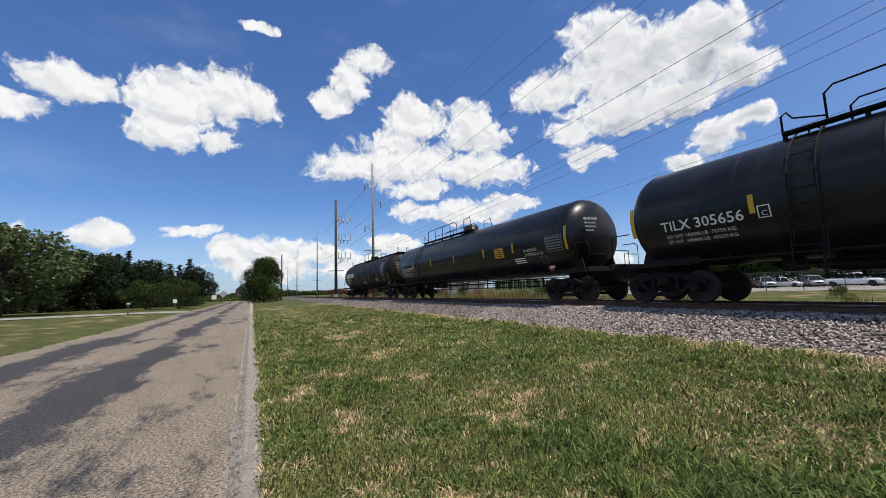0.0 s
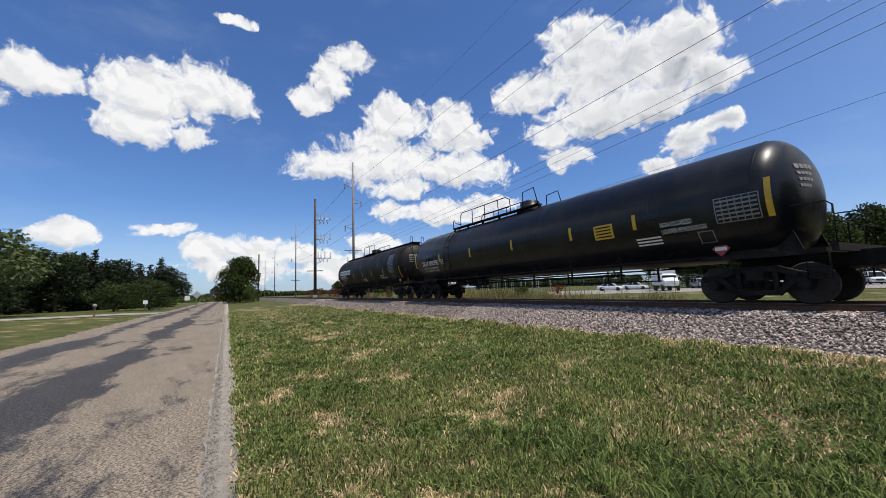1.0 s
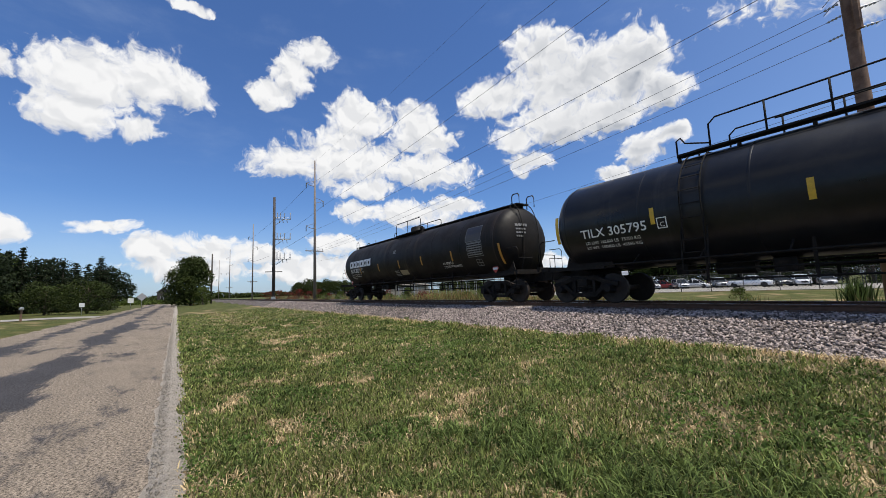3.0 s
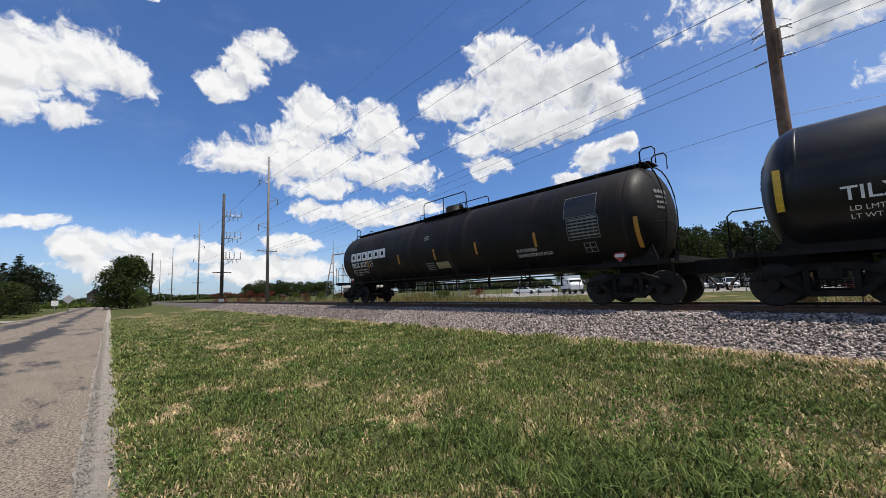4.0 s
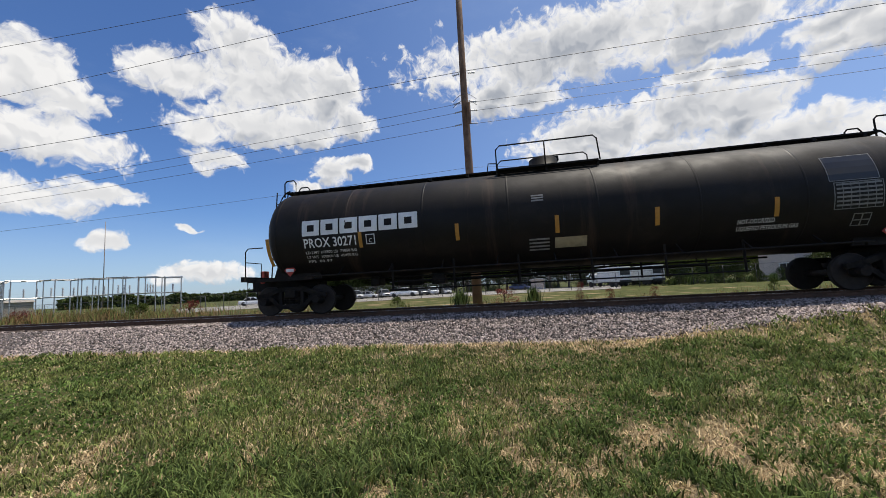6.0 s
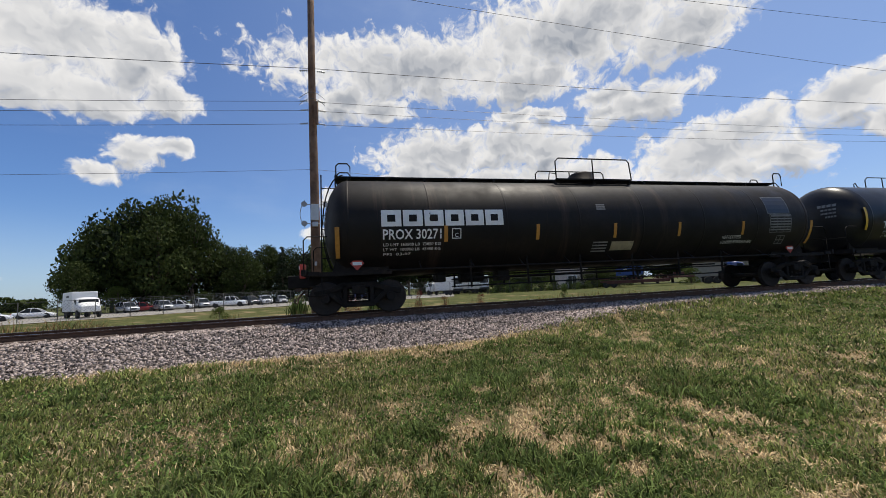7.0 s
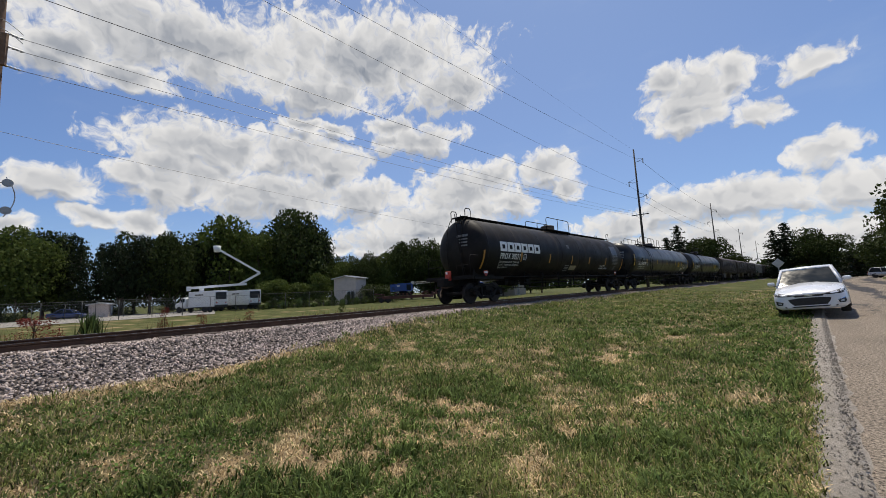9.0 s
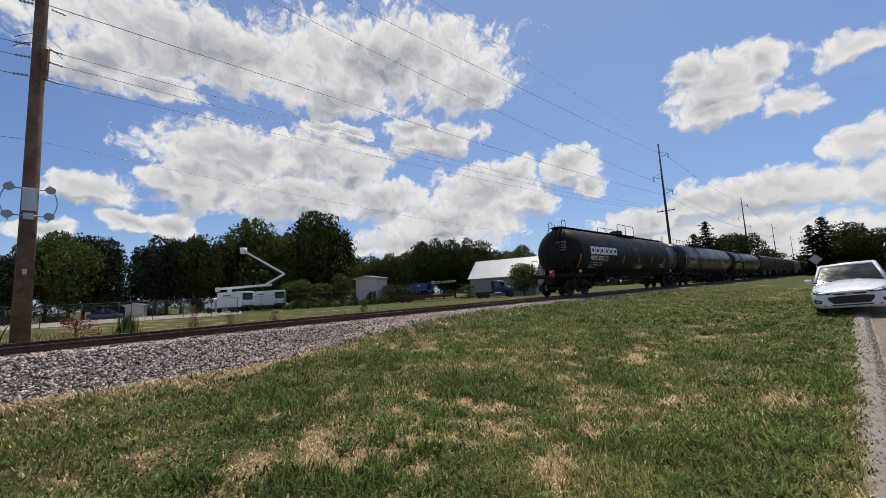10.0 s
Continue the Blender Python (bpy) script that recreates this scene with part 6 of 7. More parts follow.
        front_plate("emblem", [(-0.05, 0.592), (0.05, 0.592), (0.05, 0.562), (-0.05, 0.562)], 0.02, M_CHROME, "plain bright bar emblem")
        front_plate("front_lip", [(-0.34, 0.265), (0.34, 0.265), (0.33, 0.225), (-0.33, 0.225)], 0.006, M_GRILLE)
        for k in range(4):
            z = 0.335 + 0.04 * k
            front_plate("grille_bar", [(-0.20 - 0.012 * k, z), (0.20 + 0.012 * k, z), (0.20 + 0.012 * k, z - 0.010), (-0.20 - 0.012 * k, z - 0.010)], 0.010, M_TYRE)
    else:
        front_plate("grille", [(-0.20, zh), (0.20, zh), (0.18, zh - 0.24), (-0.18, zh - 0.24)], 0.008, M_GRILLE)
    return car


def stand(az, r, turn, z=None):
    """A pose on the ground; turn: degrees from facing the camera's stand, to its left."""
    x, y = at_bearing(az, r)
    return pose(x, y, gz(x, y) if z is None else z, 0, 0, 270 - az + turn)


# the white car half on the verge
x, y = at_bearing(153.0, 18.6)
motor_car("sedan", M_CARWHITE, pose(x, y, gz(x, y) + 0.05, 4.5, -1.0, 270 - 153.0 - 2), "white compact sedan parked half on the grass verge", "", True)

# ---- yard behind the railway ----
M_YARD = material("pale_yard_gravel", (0.27, 0.255, 0.23), 0.95, 0, 0.2, 2.0, 0.4, 20.0, spec=0.2)
M_WIREMESH = material("grey_fence_wire", (0.07, 0.072, 0.072), 0.7, 0.3, 0.1, 4.0)
M_SHED = material("pale_pink_siding", (0.55, 0.47, 0.42), 0.8, 0, 0.1, 2.0)
M_TIN = material("white_sheet_roof", (0.58, 0.58, 0.56), 0.45, 0.2, 0.08, 2.0)
M_STUCCO = material("grey_plaster", (0.30, 0.27, 0.23), 0.9, 0, 0.15, 1.5)
M_TRUCKWHITE = material("white_truck_paint", (0.70, 0.71, 0.70), 0.45, 0, 0.06, 1.5)
M_BLUE = material("bright_blue_paint", (0.015, 0.055, 0.22), 0.4, 0, 0.1, 1.5)
M_RUSTRED = material("rust_red_paint", (0.075, 0.024, 0.018), 0.7, 0, 0.25, 2.0)

bm = bmesh.new()
rows = []
for az in np.arange(18, 78.1, 2.0):
    rows.append([bm.verts.new((*at_bearing(az, r), 0.13 + 0.0008 * r)) for r in (57, 66, 76, 87)])
for a, b in zip(rows, rows[1:]):
    for k in range(3):
        bm.faces.new((a[k], b[k], b[k + 1], a[k + 1]))
flush(bm)
if bm.faces[0:1] and sum(f.normal.z for f in bm.faces) < 0:
    bmesh.ops.reverse_faces(bm, faces=bm.faces)
tagged(part("yard", bm, M_YARD), "pale gravel works yard behind the railway", "yard", kind="structure")


def fence(az0, az1, r0, r1, height, label):
    """Chain-link fence: posts, top rail and crossed wires."""
    a, b = Vector((*at_bearing(az0, r0), 0)), Vector((*at_bearing(az1, r1), 0))
    n = int((b - a).length / 3.0)
    ob = thing("chain_link_fence", Matrix(), label, "fence")
    d = (b - a).normalized()
    zs = [gz(*(a.lerp(b, k / n)).xy) for k in range(n + 1)]
    for k in range(n + 1):
        p = a.lerp(b, k / n)
        bm = bmesh.new()
        rod(bm, [(p.x, p.y, zs[k] - 0.05), (p.x, p.y, zs[k] + height)], 0.04, 6)
        part("fence_post", flush(bm), M_WIREMESH, ob)
    bm = bmesh.new()
    rod(bm, [(*a.lerp(b, k / n).xy, zs[k] + height) for k in range(n + 1)], 0.022, 5)
    part("top_rail", flush(bm), M_WIREMESH, ob)
    bm = bmesh.new()
    m = int((b - a).length / 0.32)
    for k in range(m):
        for sg in (0, 1):
            u0, u1 = k / m, min(1, (k + height / 0.32) / m)
            if sg:
                u0, u1 = u1, u0
            p, q = a.lerp(b, u0), a.lerp(b, u1)
            z = zs[min(n, int(k / m * n))]
            w = 0.007
            vs = [bm.verts.new(v) for v in ((p.x, p.y, z), (q.x, q.y, z + height), (q.x, q.y, z + height + w * 2), (p.x, p.y, z + w * 2))]
            bm.faces.new(vs)
    part("wire_mesh", bm, M_WIREMESH, ob)
    return ob


fence(20.5, 56, 66, 58, 2.2, "grey chain-link fence along the works yard")
fence(56.2, 83, 58, 62, 2.3, "grey chain-link fence along the works yard")
fence(83.2, 98.5, 63, 66, 2.4, "chain-link fence with weeds at its foot")
fence(33, 90.5, 84, 84, 2.2, "chain-link fence at the back of the works yard")

for az, r, kind, col, turn in ((29.5, 66, "sedan", "white", 80), (26.4, 61, "sedan", "white", 80), (36.8, 63, "suv", "silver", 20), (38.2, 66, "sedan", "red", 75), (40.1, 62, "suv", "silver", 15), (41.8, 64, "sedan", "white", 70),
                               (44.1, 64, "suv", "silver", 15), (47.1, 60, "pickup", "white", 75), (49.6, 63, "suv", "grey", 20), (51.4, 62, "suv", "white", 10), (53.4, 65, "sedan", "silver", 10), (64.4, 66, "sedan", "blue", 70)):
    motor_car(kind, PAINTS[col], stand(az, r + 16, turn, 0.2), f"{col} {'pickup truck' if kind == 'pickup' else kind if kind == 'sedan' else 'sport utility car'} parked in the works yard")


def bucket_truck(m, label, boom=True, slew=0.0):
    tr = thing("bucket_truck", m, label, "utility truck", "utility trucks")
    def p(name, bm, mat, lab=""):
        return part(name, flush(bm), mat, tr, lab)
    bm = bmesh.new()
    box(bm, 0, 0, 0.75, 7.6, 0.9, 0.22)
    p("chassis", bm, M_IRON)
    bm = bmesh.new()
    rows = [section(1.9, 2.2, 0.7, 2.25), section(2.4, 2.25, 0.7, 2.45), section(3.0, 2.2, 0.7, 2.35), section(3.35, 2.1, 0.7, 1.7), section(4.2, 1.9, 0.7, 1.55), section(4.45, 1.7, 0.75, 1.4)]
    p("cab", loft(bm, rows), M_TRUCKWHITE)
    bm = bmesh.new()
    for s in (-1, 1):
        outline(bm, [(2.15, 1.65), (3.0, 1.65), (2.85, 2.2), (2.15, 2.25)], 0.02, "y", s * 1.10)
    box(bm, 3.23, 0, 1.98, 0.06, 1.8, 0.5, Matrix.Rotation(math.radians(0), 4, "Y"))
    pieces("cab_window", flush(bm), M_GLASS, tr)
    bm = bmesh.new()
    box(bm, -1.35, 0, 2.0, 5.2, 2.4, 2.4, None, 0.06)
    p("utility_body", bm, M_TRUCKWHITE)
    for x in np.arange(-3.2, 0.8, 0.9):
        for s in (-1, 1):
            bm = bmesh.new()
            box(bm, float(x), s * 1.205, 1.6, 0.82, 0.03, 1.3, None, 0.01)
            p("locker_door", bm, M_TRUCKWHITE)
    bm = bmesh.new()
    box(bm, -3.96, 0, 2.4, 0.06, 1.9, 1.1)
    p("rear_opening", bm, M_GRILLE)
    bm = bmesh.new()
    box(bm, -3.99, 0, 1.45, 0.06, 1.9, 0.75, None, 0.02)
    p("tailgate", bm, M_TRUCKWHITE)
    bm = bmesh.new()
    box(bm, -4.02, 0, 0.85, 0.16, 2.3, 0.35, None, 0.02)
    p("rear_bumper", bm, M_GRILLE)
    for s in (-1, 1):
        bm = bmesh.new()
        box(bm, -4.03, s * 0.8, 1.35, 0.04, 0.22, 0.16, None, 0.01)
        p("tail_light", bm, M_RED)
    bm = bmesh.new()
    for s in (-1, 1):
        for k in range(6):
            box(bm, -1.6 + 0.28 * k, s * 1.225, 2.65, 0.2, 0.02, 0.2)
    pieces("fleet_letter_bar", flush(bm), M_GRILLE, tr)
    for x in (3.35, -1.9, -2.9):
        for y in (-0.95, 0.95):
            wheel_part(tr, x, y, 0.5, 0.3)
    if boom:
        turn = Matrix.Rotation(radians(slew), 4, "Z")
        def p(name, bm, mat, lab=""):
            bmesh.ops.transform(bm, matrix=turn, verts=bm.verts)
            return part(name, flush(bm), mat, tr, lab)
        bm = bmesh.new()
        frusta(bm, [(3.1, 0.35, 0), (3.7, 0.3, 0)], 12, "z")
        box(bm, 0, 0, 3.7, 0.7, 0.7, 0.3, None, 0.04)
        p("turret", bm, M_TRUCKWHITE)
        bm = bmesh.new()
        box(bm, 0, 0, 0, 8.0, 0.36, 0.36, Matrix.Translation((-2.3, 0, 4.0)) @ Matrix.Rotation(math.radians(3), 4, "Y"), 0.04)
        box(bm, 1.7, 0, 3.7, 0.6, 0.5, 0.7, None, 0.03)
        p("lower_boom", bm, M_TRUCKWHITE)
        def arm(name, a, b, w):
            a, b = Vector(a), Vector(b)
            bm = bmesh.new()
            d = b - a
            box(bm, 0, 0, 0, d.length, w, w, Matrix.Translation((a + b) / 2) @ Matrix.Rotation(-math.atan2(d.z, d.x), 4, "Y"), 0.03)
            p(name, bm, M_TRUCKWHITE)
        arm("middle_boom", (-5.4, 0, 4.3), (-8.3, 0, 6.0), 0.36)
        arm("upper_boom", (-8.3, 0, 6.0), (-2.4, 0, 9.8), 0.30)
        bm = bmesh.new()
        frusta(bm, [(9.5, 0.46, 0), (10.5, 0.56, 0)], 10, "z")
        bmesh.ops.translate(bm, verts=bm.verts, vec=(-2.0, 0, 0))
        p("bucket", bm, M_TRUCKWHITE)
    return tr


bucket_truck(stand(76.5, 71, -140, 0.2), "white utility truck with a raised folding bucket boom", True, 48)
bucket_truck(stand(80.6, 73.5, -142, 0.2), "white utility truck with an open rear body", False)
bucket_truck(stand(33, 66, 10, 0.2), "white utility truck seen from its front in the yard", False)


def building(name, m, w, d, h, rise, wall, roof, label, openings=(), category="building", overhang=0.35):
    """Gabled house or shed: walls with real openings as recessed parts, roof slabs."""
    ob = thing(name, m, label, category)
    bm = bmesh.new()
    outline(bm, [(-w / 2, 0), (w / 2, 0), (w / 2, h), (0, h + rise), (-w / 2, h)], d, "y", -d / 2)
    part("wall", flush(bm), wall, ob)
    for s in (-1, 1):
        bm = bmesh.new()
        L = math.hypot(w / 2 + overhang, rise * (1 + overhang / (w / 2)))
        ang = math.atan2(rise, w / 2)
        box(bm, 0, 0, 0, L, d + 2 * overhang, 0.14, Matrix.Translation((s * (w / 4 + overhang / 2), 0, h + rise / 2 - overhang * rise / w + 0.10)) @ Matrix.Rotation(s * ang, 4, "Y"))
        ribs = bmesh.new()
        for k in range(int(d / 0.9)):
            box(ribs, 0, -d / 2 + 0.45 + 0.9 * k, 0.09, L, 0.04, 0.05, Matrix.Translation((s * (w / 4 + overhang / 2), 0, h + rise / 2 - overhang * rise / w + 0.10)) @ Matrix.Rotation(s * ang, 4, "Y"))
        pieces("roof_seam", flush(ribs), roof, part("roof", flush(bm), roof, ob))
    for face, a, z, ww, hh, kind in openings:
        bm, fr = bmesh.new(), bmesh.new()
        if face in "fb":
            y = (-1 if face == "f" else 1) * d / 2
            box(bm, a, y, z, ww, 0.05, hh)
            for dx, dz, sx, sz in ((0, hh / 2, ww + 0.2, 0.1), (0, -hh / 2, ww + 0.2, 0.1), (-ww / 2, 0, 0.1, hh), (ww / 2, 0, 0.1, hh), (0, 0, 0.05, hh)):
                box(fr, a + dx, y * 1.0 + (-0.04 if face == "f" else 0.04), z + dz, sx, 0.06, sz)
        else:
            x = (-1 if face == "l" else 1) * w / 2
            box(bm, x, a, z, 0.05, ww, hh)
            for dx, dz, sx, sz in ((0, hh / 2, ww + 0.2, 0.1), (0, -hh / 2, ww + 0.2, 0.1), (-ww / 2, 0, 0.1, hh), (ww / 2, 0, 0.1, hh), (0, 0, 0.05, hh)):
                box(fr, x + (-0.04 if face == "l" else 0.04), a + dx, z + dz, 0.06, sx, sz)
        p = part(kind, flush(bm), M_GLASS if kind == "window" else M_GRILLE, ob)
        part("frame", flush(fr), M_TRUCKWHITE, p)
    return ob


building("shed", pose(*at_bearing(95.2, 74), 0.1, 0, 0, 270 - 95.2 + 62), 4.4, 4.2, 4.7, 0.4, M_SHED, M_TIN, "small pale shed with a nearly flat roof among trees", (("f", 1.2, 1.2, 1.6, 2.3, "door"), ("l", 0.4, 1.7, 2.2, 3.2, "door")), "shed")
building("barn", pose(*at_bearing(115.6, 82), 0.1, 0, 0, -(115.6) + 70), 8.5, 14, 4.0, 3.6, M_STUCCO, M_TIN, "grey plastered barn with a bright white sheet roof", (("f", 0.3, 4.4, 1.0, 1.1, "window"), ("f", -1.6, 1.2, 1.5, 2.2, "door")), "barn")
building("shed", pose(*at_bearing(67, 83), 0.1, 0, 0, 270 - 67 + 80), 2.4, 3.0, 2.0, 0.2, M_SHED, M_TIN, "small pale storage shed in the works yard", (("r", 0.6, 1.1, 0.9, 2.0, "door"),), "shed")
building("low_building", pose(*at_bearing(2.7, 150), 0.1, 0, 0, 92), 8, 16, 3.4, 0.6, M_STUCCO, M_STUCCO, "long low pale building beside the substation", (("l", 0, 1.6, 3, 2.0, "window"),), "building")

# lowboy trailer, tractor and blue crane
tx, ty = at_bearing(104.0, 66)
ang = math.degrees(math.atan2(at_bearing(116.5, 68)[1] - at_bearing(98.7, 66)[1], at_bearing(116.5, 68)[0] - at_bearing(98.7, 66)[0]))
tr = thing("lowboy_trailer", pose(tx, ty, 0.14, 0, 0, ang), "rust-red lowboy trailer with double axles on the grass", "trailer")
bm = bmesh.new()
box(bm, -1.0, 0, 0.95, 9.6, 2.6, 0.28, None, 0.02)
box(bm, -5.4, 0, 1.05, 1.6, 2.6, 0.22, Matrix.Rotation(math.radians(4), 4, "Y"))
box(bm, 5.2, 0, 1.2, 3.2, 2.3, 0.26, None, 0.02)
box(bm, 3.7, 0, 1.2, 0.3, 2.3, 0.8)
part("deck", flush(bm), M_RUSTRED, tr)
for s in (-1, 1):
    bm = bmesh.new()
    box(bm, -0.6, s * 1.2, 0.72, 8.6, 0.12, 0.25)
    part("side_beam", flush(bm), M_RUSTRED, tr)
for x in (-3.9, -5.0):
    for y in (-1.0, 1.0):
        wheel_part(tr, x, y, 0.48, 0.4)
bm = bmesh.new()
rod(bm, [(1.6, -0.8, 1.1), (2.4, -0.6, 1.7), (3.0, -0.8, 1.1)], 0.07)
rod(bm, [(2.0, 0.6, 1.1), (2.8, 0.5, 1.8), (3.4, 0.6, 1.1)], 0.07)
box(bm, 5.0, 0, 1.62, 1.3, 1.4, 0.55, None, 0.03)
pieces("chain", flush(bm), M_RUSTRED, tr)
cr = thing("crawler_crane", pose(tx, ty, 0.14 + 1.09, 0, 0, ang), "blue crawler crane with a short pale boom, chained on the trailer", "crane")
bm = bmesh.new()
outline(bm, [(-3.45, 0.72), (0.15, 0.72), (0.35, 1.0), (0.35, 1.75), (0.1, 2.05), (-2.2, 2.05), (-2.35, 1.92), (-3.45, 1.92)], 2.2, "y", -1.1)
part("machine_house", flush(bm), M_BLUE, cr)
for x0, w0, mat in ((-2.95, 0.7, M_BLUE), (-2.1, 0.8, M_BLUE), (-1.2, 0.8, M_BLUE), (-0.35, 0.75, M_GLASS)):
    bm = bmesh.new()
    box(bm, x0, -1.12, 1.35, w0, 0.05, 0.95, None, 0.01)
    part("cab_window" if mat is M_GLASS else "engine_door", flush(bm), mat, cr)
for k in range(4):
    bm = bmesh.new()
    box(bm, -2.95, -1.155, 1.05 + 0.13 * k, 0.5, 0.03, 0.06)
    part("louvre", flush(bm), M_GRILLE, cr)
bm = bmesh.new()
box(bm, -2.1, -1.155, 1.62, 0.5, 0.015, 0.16)
part("painted_number", flush(bm), M_WHITE, cr)
bm = bmesh.new()
box(bm, -2.9, 0, 2.0, 0.5, 2.0, 0.16, None, 0.03)
part("counterweight", flush(bm), M_IRON, cr)
bm = bmesh.new()
frusta(bm, [(0.45, 0.75, 0), (0.72, 0.7, 0)], 16, "z")
bmesh.ops.translate(bm, verts=bm.verts, vec=(-1.3, 0, 0))
part("slewing_ring", flush(bm), M_IRON, cr)
for y in (-0.85, 0.85):
    bm = bmesh.new()
    outline(bm, [(-2.9, 0.25), (-2.7, 0.04), (0.1, 0.04), (0.3, 0.25), (0.1, 0.46), (-2.7, 0.46)], 0.45, "y", y - 0.22)
    ob = part("crawler_track", flush(bm), M_IRON, cr)
    for k in range(5):
        bm = bmesh.new()
        frusta(bm, [(-0.25, 0.15, 0), (0.25, 0.15, 0)], 10, "y")
        w = part("track_roller", flush(bm), M_RUSTRED, ob)
        w.location = (-2.55 + 0.62 * k, y, 0.24)
M_CREAM = material("cream_paint", (0.45, 0.42, 0.32), 0.6, 0, 0.1, 2.0)
bm = bmesh.new()
frusta(bm, [(-0.35, 0.30, 0), (0.35, 0.30, 0)], 14, "y")
ob = part("boom_foot", flush(bm), M_CREAM, cr)
ob.location = (0.35, 0.1, 2.1)
for y in (-0.2, 0.4):
    for z in (1.85, 2.2):
        bm = bmesh.new()
        rod(bm, [(0.4, y, z), (4.4, y * 0.6 + 0.05, z * 0.5 + 1.1)], 0.05, 6)
        part("boom_chord", flush(bm), M_CREAM, cr)
for k in range(9):
    bm = bmesh.new()
    x0 = 0.6 + 0.42 * k
    rod(bm, [(x0, -0.2 + 0.03 * k * 0.5, 1.86 + 0.02 * k), (x0 + 0.21, -0.18 + 0.03 * k * 0.5, 2.18), (x0 + 0.42, -0.2 + 0.03 * k * 0.5, 1.88 + 0.02 * k)], 0.025, 5)
    part("boom_brace", flush(bm), M_CREAM, cr)
bm = bmesh.new()
rod(bm, [(0.0, 0.1, 2.05), (-0.5, 0.1, 2.75), (-1.0, 0.1, 2.05)], 0.05, 6)
part("gantry", flush(bm), M_IRON, cr)

sx_, sy_ = at_bearing(114.0, 67.6)
tt = thing("truck_tractor", pose(sx_, sy_, 0.14, 0, 0, ang), "dark blue highway tractor coupled to a lowboy trailer", "truck")
bm = bmesh.new()
box(bm, -1.2, 0, 0.9, 5.6, 0.9, 0.25)
part("chassis", flush(bm), M_IRON, tt)
bm = bmesh.new()
part("cab", loft(bm, [section(-0.9, 2.2, 0.9, 2.9), section(0.2, 2.25, 0.9, 2.95), section(0.9, 2.2, 0.9, 2.75), section(1.25, 2.0, 0.9, 1.95), section(2.6, 1.7, 0.85, 1.75), section(2.8, 1.5, 0.85, 1.5)]), PAINTS["blue"], tt)
bm = bmesh.new()
box(bm, -0.95, 0, 2.3, 0.05, 1.4, 0.8)
for s in (-1, 1):
    outline(bm, [(0.15, 1.9), (0.95, 1.9), (0.85, 2.6), (0.15, 2.65)], 0.02, "y", s * 1.11)
pieces("cab_window", flush(bm), M_GLASS, tt)
for s in (-1, 1):
    bm = bmesh.new()
    frusta(bm, [(-0.9, 0.3, 0.75), (0.4, 0.3, 0.75)], 12, "x")
    bmesh.ops.translate(bm, verts=bm.verts, vec=(0, s * 0.95, 0))
    part("fuel_tank", flush(bm), M_CHROME, tt)
for x in (2.0, -2.2, -3.3):
    for y in (-0.95, 0.95):
        wheel_part(tt, x, y, 0.5, 0.34)

# substation: an A-frame gantry and low steelwork behind a fence
x, y = at_bearing(-0.4, 112)
sub = thing("substation_gantry", pose(x, y, gz(x, y), 0, 0, 4), "grey lattice substation gantry with two A-shaped legs and spikes", "substation")
for s in (-1, 1):
    bm = bmesh.new()
    for dx in (-1.2, 1.2):
        rod(bm, [(s * 3.0 + dx + s * 0.9, 0, 0), (s * 2.7, 0, 13.2)], 0.16, 6)
    for z in (2.5, 5.0, 7.5, 10.0):
        k = 1 - z / 13.2
        rod(bm, [(s * 3.0 - 1.2 * k + s * 0.9 * k - s * 0.3 * (1 - k), 0, z), (s * 3.0 + 1.2 * k + s * 0.9 * k - s * 0.3 * (1 - k), 0, z)], 0.09, 5)
    rod(bm, [(s * 2.7, 0, 13), (s * 2.7, 0, 16.6)], 0.08, 5)
    part("leg", flush(bm), M_STEELPOLE, sub)
bm = bmesh.new()
rod(bm, [(-2.9, 0, 12.4), (2.9, 0, 13.2)], 0.18, 6)
for x0 in (-1.4, 0, 1.4):
    rod(bm, [(x0, 0, 12.7), (x0, 0, 14.2)], 0.06, 5)
rod(bm, [(-3.8, 0, 4.0), (3.8, 0, 4.0)], 0.14, 6)
part("crossbeam", flush(bm), M_STEELPOLE, sub)
for x0 in (-1.8, 0.0, 1.8):
    bm = bmesh.new()
    insulator(bm, (x0, 0, 4.1), (0, 0, 1), 9, 0.28, 4.5)
    part("switch_column", flush(bm), M_INSUL, sub)
for k, (az, r) in enumerate(((2.6, 92), (5.2, 88), (8.0, 86), (10.6, 84), (13.0, 82), (15.4, 82), (17.6, 84))):
    x, y = at_bearing(az, r)
    bay = thing("switchgear_bay", pose(x, y, gz(x, y), 0, 0, 12 * k), "low grey steel switchgear frame with insulators in a substation", "switchgear", "substation bays")
    for dx in (-1.8, 1.8):
        for dy in (-1.2, 1.2):
            bm = bmesh.new()
            rod(bm, [(dx, dy, 0), (dx, dy, 6.0)], 0.08, 5)
            part("post", flush(bm), M_GALV, bay)
    for z in (3.2, 5.9):
        bm = bmesh.new()
        for dy in (-1.2, 1.2):
            rod(bm, [(-2.4, dy, z), (2.4, dy, z)], 0.08, 5)
        for dx in (-1.8, 0, 1.8):
            rod(bm, [(dx, -1.4, z), (dx, 1.4, z)], 0.07, 5)
        pieces("beam", flush(bm), M_GALV, bay)
    for dx in (-1.5, 0, 1.5):
        bm = bmesh.new()
        insulator(bm, (dx, 0, 3.3), (0, 0, 1), 6, 0.16, 1.4)
        part("insulator", flush(bm), M_INSUL, bay)
fence(-8.4, 21, 88, 62, 2.0, "chain-link fence round the substation")
x, y = at_bearing(11.2, 95)
bm = bmesh.new()
